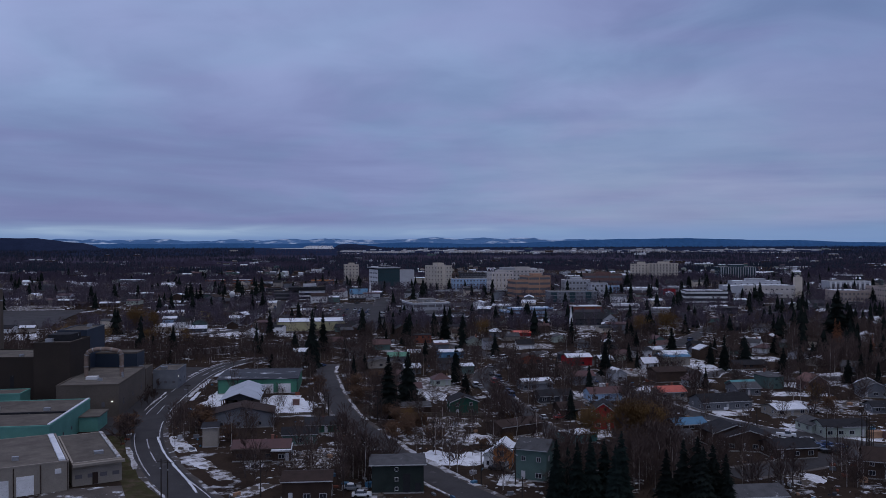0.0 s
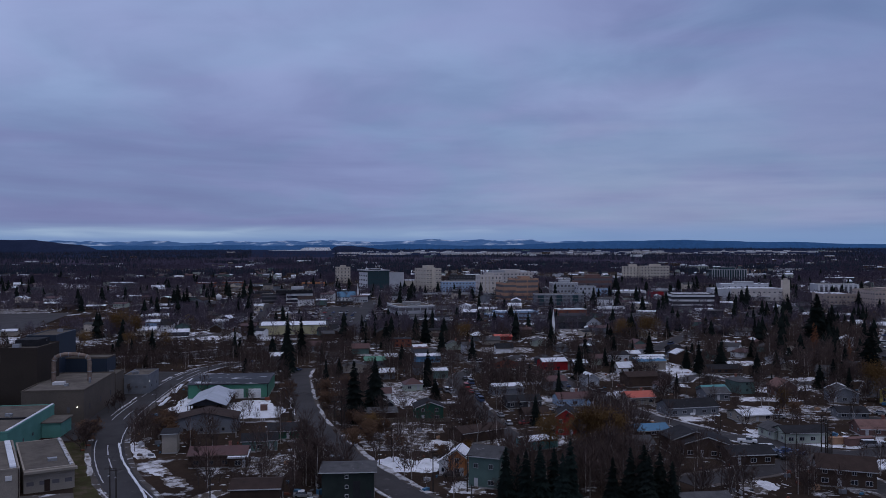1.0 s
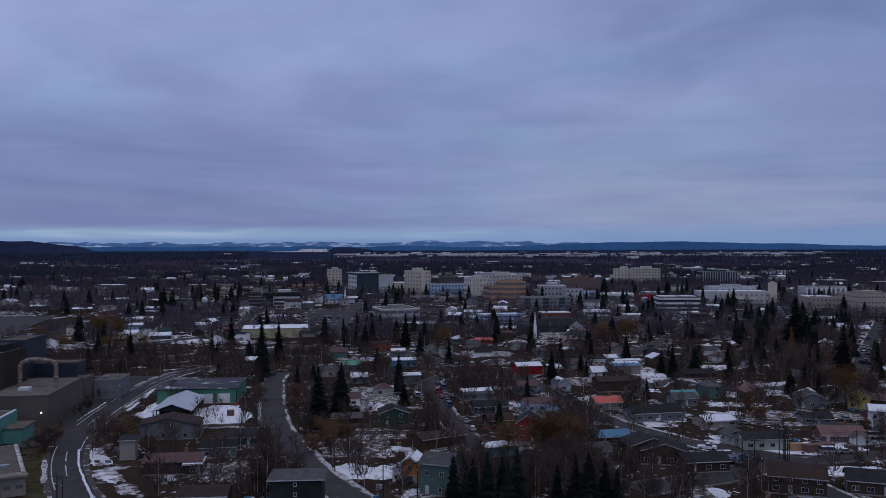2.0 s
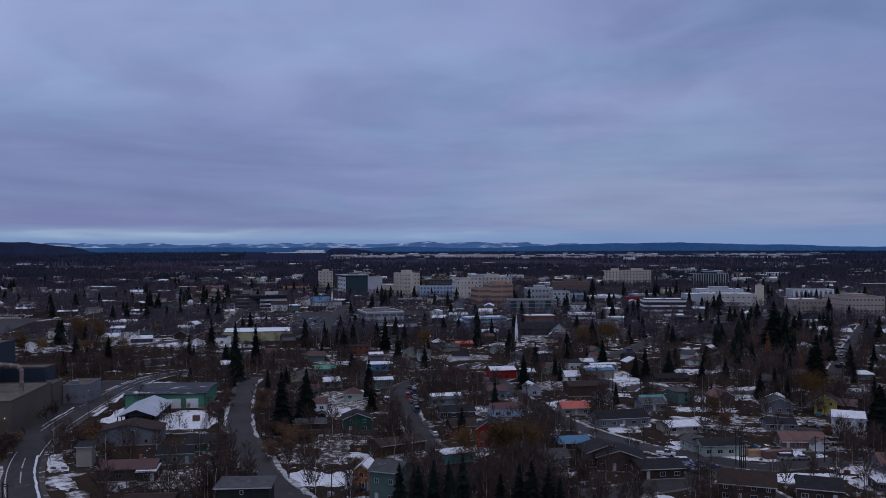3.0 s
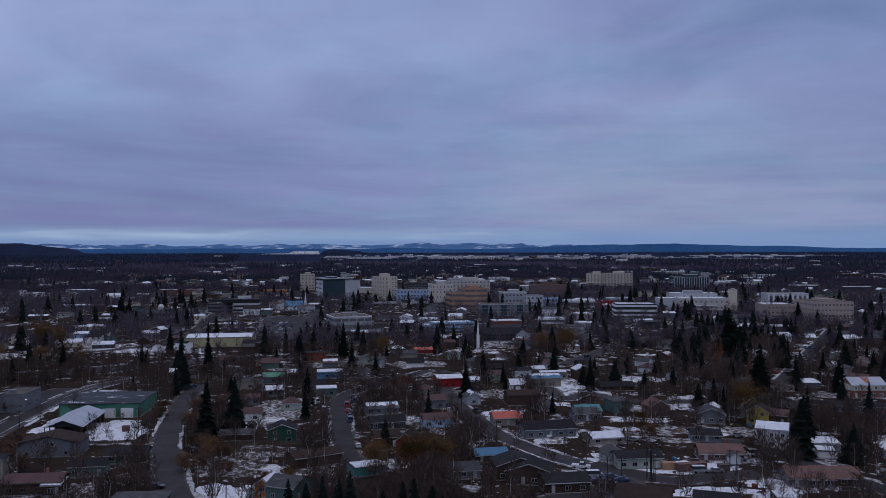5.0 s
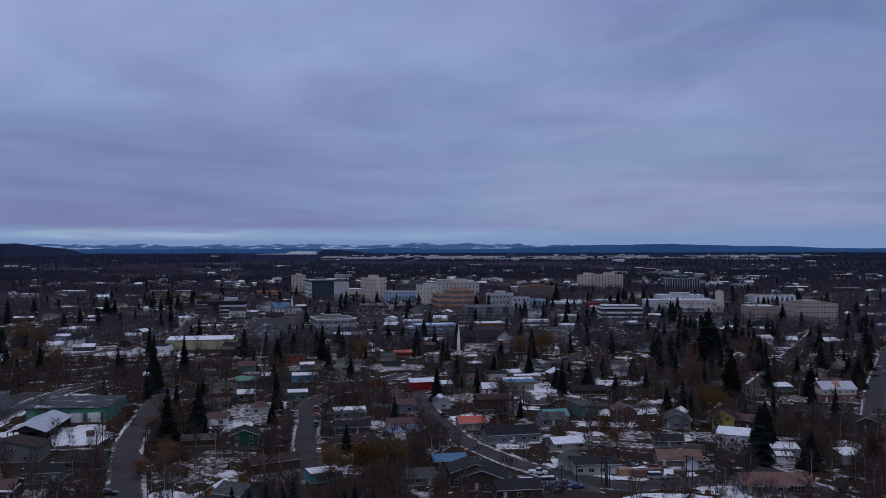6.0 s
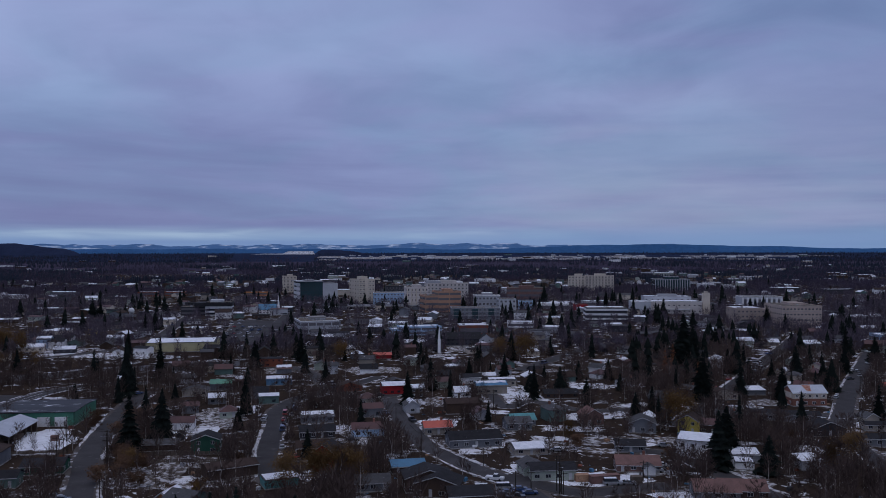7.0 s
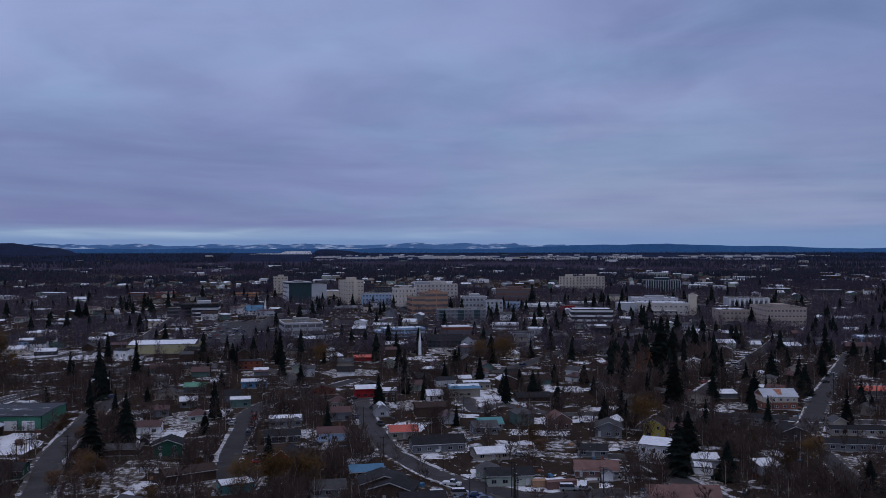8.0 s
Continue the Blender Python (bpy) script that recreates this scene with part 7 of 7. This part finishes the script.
# the blocks farther off: houses and shops joined into one mass
def far_house(out, x, y, rot, w, d, h, rise, gable, snowy, wall, roof):
    c, q = math.cos(radians(rot)), math.sin(radians(rot))

    def put(points, faces, slot):
        k = len(out.v)
        out.v += [(x + px * c - py * q, y + px * q + py * c, pz + lift_of(x, y) - (0.3 if pz == 0 else 0)) for px, py, pz in points]
        out.f += [tuple(i + k for i in f) for f in faces]
        FAR_SLOT.extend([slot] * len(faces))
    X, Y, e = w / 2, d / 2, 0.4
    put([(-X, -Y, 0), (X, -Y, 0), (X, Y, 0), (-X, Y, 0), (-X, -Y, h), (X, -Y, h), (X, Y, h), (-X, Y, h), (-X, 0, h + rise), (X, 0, h + rise)],
        [(0, 1, 5, 4), (2, 3, 7, 6), (1, 2, 6, 9, 5), (3, 0, 4, 8, 7)], wall)
    lo = h - rise / Y * e
    r = [(-X - e, -Y - e, lo), (X + e, -Y - e, lo), (X + e, 0, h + rise), (-X - e, 0, h + rise), (X + e, Y + e, lo), (-X - e, Y + e, lo)]
    put([(a, b, z + t) for t in (0.22, 0.0) for a, b, z in r], [(0, 1, 2, 3), (3, 2, 4, 5), (6, 0, 3, 9), (9, 3, 5, 11), (1, 7, 8, 2), (2, 8, 10, 4), (0, 6, 7, 1)], roof if not snowy else len(FAR_MATS) - 1)
    n = max(1, int(w / 3.5))
    for i in range(n):
        u = -X + w * (i + 0.5) / n
        put([(u - 0.6, -Y - 0.05, 1.0), (u + 0.6, -Y - 0.05, 1.0), (u + 0.6, -Y - 0.05, 2.2), (u - 0.6, -Y - 0.05, 2.2), (u - 0.6, -Y, 1.0), (u + 0.6, -Y, 1.0), (u + 0.6, -Y, 2.2), (u - 0.6, -Y, 2.2)], [(0, 1, 2, 3), (0, 4, 5, 1), (3, 2, 6, 7), (0, 3, 7, 4), (1, 5, 6, 2)], len(FAR_MATS) - 2)


FAR_SLOT = []
SHEDS = []


def clump(x, y):
    return noise.noise((x / 140, y / 200, 1.7))


FAR_MATS = [m for m, _ in FILL_WALL] + [m for m, _ in FILL_ROOF] + [FAR_PANE, SNOW]
mass = Geo()
made = 0
for k in range(9000):
    if made >= 720:
        break
    y = 84200 / (rnd.uniform(52, 160) if made < 430 else rnd.uniform(30, 66))
    x = rnd.uniform(-0.54 * y, 0.54 * y + 88)
    if y > 1250 and clump(x, y) > 0.0:
        continue
    if y > 1250:
        SHEDS.append((x, y - 30, 14))
    if y < 545 or road_gap(x, y) < 5 or not free(x, y, 6.5):
        continue
    far_house(mass, x, y, rnd.choice((-8, 12, 82)) + rnd.uniform(-4, 4), rnd.uniform(7, 17), rnd.uniform(6.5, 10), rnd.choice((2.8, 3.2, 4.5, 5.6)), rnd.uniform(0.5, 2.2), True, rnd.random() < 0.25, rnd.randrange(len(FILL_WALL)), len(FILL_WALL) + rnd.randrange(len(FILL_ROOF)))
    BUSY.append((x, y, 6.0))
    made += 1
me = mass.mesh("far_houses", FAR_MATS[0])
for m in FAR_MATS[1:]:
    me.materials.append(m)
me.polygons.foreach_set("material_index", FAR_SLOT)
tagged(new("far_houses", me), "blocks of small houses and shops between bare trees", "houses", kind="stuff")

# long low sheds and shops out towards the forest
for k in range(110):
    y = 84200 / rnd.uniform(21, 80)
    x = rnd.uniform(-0.545 * y, 0.545 * y + 75)
    if not free(x, y, 16):
        continue
    SHEDS.append((x, y - 45, 26))
    wall, wname = rnd.choice(FILL_WALL)
    w, d, h = rnd.uniform(14, 46), rnd.uniform(10, 18), rnd.uniform(3.5, 7.5)
    house(x, y, rnd.uniform(-14, 10), w, d, h, 0.8, wall, R_GREY, f"long low {wname} shed with a snowy roof", rnd.choice(("gable", "flat")), True, rnd.choice((0.7, 0.97)), wins=False, door=False, base=False, name="shed", category="shed")

# pale hangars far out on the plain
for k in range(60):
    y = rnd.uniform(3450, 3950)
    x = rnd.uniform(-0.12, 0.42) * y
    house(x, y, rnd.uniform(-6, 6), rnd.uniform(10, 42), 16, rnd.uniform(2.5, 5.5), 1.0, LIGHT_GREY, R_GREY, "far pale hangar on the plain beyond the forest", "gable", True, 0.97, wins=False, door=False, base=False, name="hangar", category="hangar")

# snow lying in gardens and on lots
for k in range(90):
    y = 84200 / rnd.uniform(95, 300)
    x = rnd.uniform(-0.54 * y, 0.54 * y + 98)
    if road_gap(x, y) > 3 and free(x, y, 3.5):
        snow_patch(x, y, rnd.uniform(5, 14), rnd.uniform(4, 9), rnd.uniform(-20, 20), rnd.random() < 0.5)

# parked cars about the middle streets
for k in range(500):
    if k == 0:
        parked = 0
    if parked >= 60:
        break
    line, half = rnd.choice(ROADS)
    x, y = rnd.choice(line)
    if y < 380 or half > 9:
        continue
    x, y = x + rnd.choice((-1, 1)) * (half - 1.2), y + rnd.uniform(-2, 2)
    if free(x, y, 0.6):
        car(rnd.choice(("car", "car", "pickup", "van")), x, y, rnd.choice((52, 100, 8)), rnd.choice(("white", "silver", "black", "snowy", "blue", "white")))
        parked += 1

# gardens: bare trees, bushes and spruces round the houses
count = {"bare_tree": 0, "bush": 0, "spruce": 0}
for k in range(9000):
    kind = rnd.choices(("bare_tree", "bush", "spruce"), (0.60, 0.26, 0.14))[0]
    if count[kind] >= {"bare_tree": 230, "bush": 60, "spruce": 80}[kind]:
        continue
    y = 84200 / rnd.uniform(150, 470)
    x = rnd.uniform(-0.54 * y - 6, 0.54 * y + 105)
    if y < 185 or road_gap(x, y) < 1.8 or not free(x, y, 1.3) or (x < -50 and y < 222) or (x < -90 and y < 380):
        continue
    if kind == "spruce" and y < 300:
        continue
    if open_lot(x, y) and rnd.random() < 0.88 and kind != "bush":
        continue
    h = {"bare_tree": rnd.uniform(6, 13), "bush": rnd.uniform(1.8, 4), "spruce": rnd.uniform(7, 17)}[kind]
    tree(kind, x, y, h, rnd.uniform(0.85, 1.25) * (1.3 if kind == "spruce" else 1.0))
    count[kind] += 1


# ---- woods farther off, too many to count ----
def wood_spruce(r):
    g = Geo()
    for k in range(4):
        z0, z1 = 0.08 + 0.21 * k, 0.42 + 0.2 * k
        rad = 0.25 * (1 - 0.2 * k)
        n = 6
        a0 = r.uniform(0, 6)
        g.v.append((0, 0, min(1, z1)))
        c = len(g.v) - 1
        ring = []
        for i in range(n):
            a = a0 + 6.283 * i / n
            q = rad * r.uniform(0.6, 1.2)
            g.v.append((q * math.cos(a), q * math.sin(a), z0 - r.uniform(0, 0.05)))
            ring.append(len(g.v) - 1)
        g.f += [(c, ring[i], ring[(i + 1) % n]) for i in range(n)]
    return g


def wood_bare(r, twigs, width):
    g = Geo()
    g.add([(-0.011, 0.006, 0), (0.011, 0.006, 0), (0, -0.011, 0), (0, 0, 0.9)], [(0, 3, 1), (1, 3, 2), (2, 3, 0)])
    for i in range(twigs):
        s = r.uniform(0.2, 0.85)
        az, el = r.uniform(0, 6.28), r.uniform(0.6, 1.4)
        ln = r.uniform(0.16, 0.36) * (1.2 - 0.6 * s)
        off = 0.20 * r.random() * (1 - abs(s - 0.5))
        p = Vector((off * math.cos(az), off * math.sin(az), s))
        d = Vector((math.cos(az) * math.cos(el), math.sin(az) * math.cos(el), math.sin(el)))
        side = d.cross(Vector((r.uniform(-1, 1), r.uniform(-1, 1), r.uniform(-1, 1)))).normalized() * width
        g.add([p - side, p + side, p + d * ln], [(0, 1, 2)])
    return g


def woods(name, protos, spots, material, label, stems=None):
    """Joins many trees into one mesh. spots: x, y, height, turn."""
    protos = [(np.array(g.v, dtype=np.float32), np.array([f for f in g.f], dtype=np.int32)) for g in protos]
    vs, fs, k = [], [], 0
    for i, (x, y, h, a) in enumerate(spots):
        v, f = protos[i % len(protos)]
        c, s = math.cos(a), math.sin(a)
        w = h * 1.05
        out = np.empty_like(v)
        out[:, 0] = x + (v[:, 0] * c - v[:, 1] * s) * w
        out[:, 1] = y + (v[:, 0] * s + v[:, 1] * c) * w
        out[:, 2] = lift_of(x, y) - 0.3 + v[:, 2] * h
        vs.append(out)
        fs.append(f + k)
        k += len(v)
    v, f = np.concatenate(vs), np.concatenate(fs)
    me = bpy.data.meshes.new(name)
    me.vertices.add(len(v))
    me.vertices.foreach_set("co", v.ravel())
    me.loops.add(f.size)
    me.loops.foreach_set("vertex_index", f.ravel())
    me.polygons.add(len(f))
    me.polygons.foreach_set("loop_start", np.arange(0, f.size, 3, dtype=np.int32))
    me.materials.append(material)
    if stems:
        # the first three faces of a bare tree are its stem; every other tree is a pale birch
        me.materials.append(stems)
        slot = np.concatenate([np.where(np.arange(len(protos[i % len(protos)][1])) < 3, i % 2, 0) for i in range(len(fs))]).astype(np.int32)
        me.polygons.foreach_set("material_index", slot)
    me.update(calc_edges=True)
    tagged(new(name, me), label, "woods", kind="stuff")


def spots(count, near, far, low, high, seed, keep=lambda x, y: True, clear=2.0):
    r = random.Random(seed)
    out = []
    for k in range(count * 6):
        if len(out) >= count:
            break
        y = 1 / r.uniform(1 / far, 1 / near)
        x = r.uniform(-0.55 * y, 0.55 * y + 106)
        if not keep(x, y):
            continue
        if y < 640 and open_lot(x, y) and r.random() < 0.9:
            continue
        if x < -90 and y < 390 or x < -50 and y < 222:
            continue
        if y > 1040 and not all(abs(x - a) > c or abs(y - b) > 65 for a, b, c in SHEDS):
            continue
        if y < 1380 and (not free(x, y, clear) or (y < 840 and road_gap(x, y) < 2)):
            continue
        out.append((x, y, r.uniform(low, high), r.uniform(0, 6.28)))
    return out


pr = random.Random(77)
near_bare = [wood_bare(pr, 130, 0.0065) for _ in range(6)]
town_bare = [wood_bare(pr, 60, 0.010) for _ in range(6)]
far_bare = [wood_bare(pr, 26, 0.016) for _ in range(6)]
far_spruce = [wood_spruce(pr) for _ in range(6)]


def quarry_view(x, y):
    return not (y > 3000 and -0.228 < x / y < -0.128)


woods("bare_trees_of_the_gardens", near_bare, spots(2800, 192, 600, 3.5, 12, 1), TWIGS, "leafless brown trees and scrub between the houses", BIRCH)
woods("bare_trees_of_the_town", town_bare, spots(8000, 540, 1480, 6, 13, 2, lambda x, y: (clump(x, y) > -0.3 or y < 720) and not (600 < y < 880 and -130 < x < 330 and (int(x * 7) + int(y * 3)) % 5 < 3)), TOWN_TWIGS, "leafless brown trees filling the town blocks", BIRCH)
woods("trees_round_the_offices", town_bare, spots(380, 700, 950, 6, 11, 12, lambda x, y: -200 < x < 590, 0.0), TOWN_TWIGS, "leafless street trees round the office blocks")
woods("street_trees_before_the_towers", town_bare, spots(150, 872, 932, 6, 9, 14, lambda x, y: -190 < x < 560, -6.0) + spots(110, 700, 745, 6, 10, 15, lambda x, y: 90 < x < 420, -6.0), TOWN_TWIGS, "row of leafless trees before the towers")
woods("spruces_round_the_offices", far_spruce, spots(40, 740, 945, 8, 14, 13, lambda x, y: -200 < x < 590, 0.0), SPRUCE, "dark spruces round the office blocks")
woods("spruces_of_the_blocks", far_spruce, spots(260, 520, 1380, 11, 19, 3), SPRUCE, "dark spruces dotted through the town blocks")
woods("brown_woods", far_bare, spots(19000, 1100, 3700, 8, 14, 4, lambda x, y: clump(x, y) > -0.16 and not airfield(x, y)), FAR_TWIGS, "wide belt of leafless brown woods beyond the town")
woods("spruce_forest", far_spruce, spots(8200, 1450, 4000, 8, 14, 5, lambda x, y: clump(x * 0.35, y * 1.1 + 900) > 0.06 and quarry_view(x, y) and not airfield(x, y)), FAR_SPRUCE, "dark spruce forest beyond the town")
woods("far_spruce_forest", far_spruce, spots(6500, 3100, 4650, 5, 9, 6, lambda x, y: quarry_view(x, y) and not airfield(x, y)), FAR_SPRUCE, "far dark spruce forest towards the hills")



def grove(x, y):
    return 0.30 < (x - 41) / y < 0.48


woods("bare_trees_of_the_grove", near_bare, spots(420, 360, 620, 9, 15, 41, grove), TWIGS, "dense tall leafless trees of the grove", BIRCH)
woods("spruces_of_the_grove", [wood_spruce(pr) for _ in range(6)], spots(70, 400, 640, 12, 20, 42, grove), SPRUCE, "dark spruces standing thick in the grove")

woods("bare_trees_among_the_yards", near_bare, spots(240, 285, 420, 6, 11, 43, lambda x, y: 0.12 < (x - 41) / y < 0.5), TWIGS, "leafless garden trees among the yards", BIRCH)
scrub = random.Random(52)
banks = []
while len(banks) < 620:
    bx, by = scrub.choice(river_line)
    bx, by = bx + scrub.uniform(-14, 14), by + scrub.choice((-1, 1)) * scrub.uniform(9, 42)
    if road_gap(bx, by) > 1.5 and free(bx, by, 0.5):
        banks.append((bx, by, scrub.uniform(3, 8), scrub.uniform(0, 6.28)))
woods("scrub_of_the_river_banks", near_bare, banks, TWIGS, "thick leafless scrub along the river banks")

# ---- low scrub, flecks of snow and yard litter between the houses ----
woods("scrub_of_the_gardens", near_bare, [(x, y, h, a) for x, y, h, a in spots(2600, 172, 430, 0.5, 1.8, 21, clear=0.2)], TWIGS, "low leafless scrub and dead weeds in the gardens")


def flecks(name, count, near, far, low, high, seed, materials, label, category, flat):
    r = random.Random(seed)
    g, slot = Geo(), []
    while count:
        y = 1 / r.uniform(1 / far, 1 / near)
        x = r.uniform(-0.55 * y, 0.55 * y + 106)
        if not free(x, y, 0.3) or road_gap(x, y) < 0.5 or (x < -50 and y < 222):
            continue
        count -= 1
        k, s = len(g.v), r.uniform(low, high)
        a0 = r.uniform(0, 6.28)
        if flat:
            n = 9
            ring = [(s * r.choice((0.25, 0.5, 0.9, 1.4)) * r.uniform(0.7, 1.2), 6.283 * i / n) for i in range(n)]
            c, q0, long = math.cos(a0), math.sin(a0), r.uniform(1.0, 2.6)
            for z, t in ((0.02, 1.0), (0.05, 0.8)):
                g.v += [(x + t * q * (long * math.cos(a) * c - math.sin(a) * q0), y + t * q * (long * math.cos(a) * q0 + math.sin(a) * c), z) for q, a in ring]
            f = [(i, (i + 1) % n, n + (i + 1) % n, n + i) for i in range(n)] + [tuple(range(n, 2 * n))]
        else:
            w, d, h = s, s * r.uniform(0.2, 0.8), s * r.uniform(0.15, 0.7)
            c, q = math.cos(a0), math.sin(a0)
            g.v += [(x + u * w * c - v * d * q, y + u * w * q + v * d * c, z * h) for z in (0, 1) for u, v in ((-.5, -.5), (.5, -.5), (.46, .5), (-.5, .46))]
            f = [(0, 1, 5, 4), (1, 2, 6, 5), (2, 3, 7, 6), (3, 0, 4, 7), (4, 5, 6, 7)]
        g.f += [tuple(i + k for i in face) for face in f]
        slot += [r.randrange(len(materials))] * len(f)
    g.v = [(x, y, z + lift_of(x, y)) for x, y, z in g.v]
    me = g.mesh(name, materials[0])
    for m in materials[1:]:
        me.materials.append(m)
    me.polygons.foreach_set("material_index", slot)
    tagged(new(name, me), label, category, kind="stuff")


flecks("snow_flecks", 2600, 172, 520, 0.15, 0.75, 31, [YARD_SNOW, GRIT, THIN_SNOW], "small leftovers of snow in the gardens", "snow", True)
flecks("yard_litter", 700, 172, 420, 0.4, 1.8, 32, [WOOD, LIGHT_GREY, RUST, DARK_GREY, GREY, FRESH_WOOD, R_BLUE], "boards, bins and odds and ends lying in the yards", "yard clutter", False)
flecks("snow_leftovers_of_the_blocks", 2600, 500, 1150, 0.5, 2.6, 33, [YARD_SNOW, GRIT, SNOW], "leftovers of snow on lots and roofs of the blocks", "snow", True)
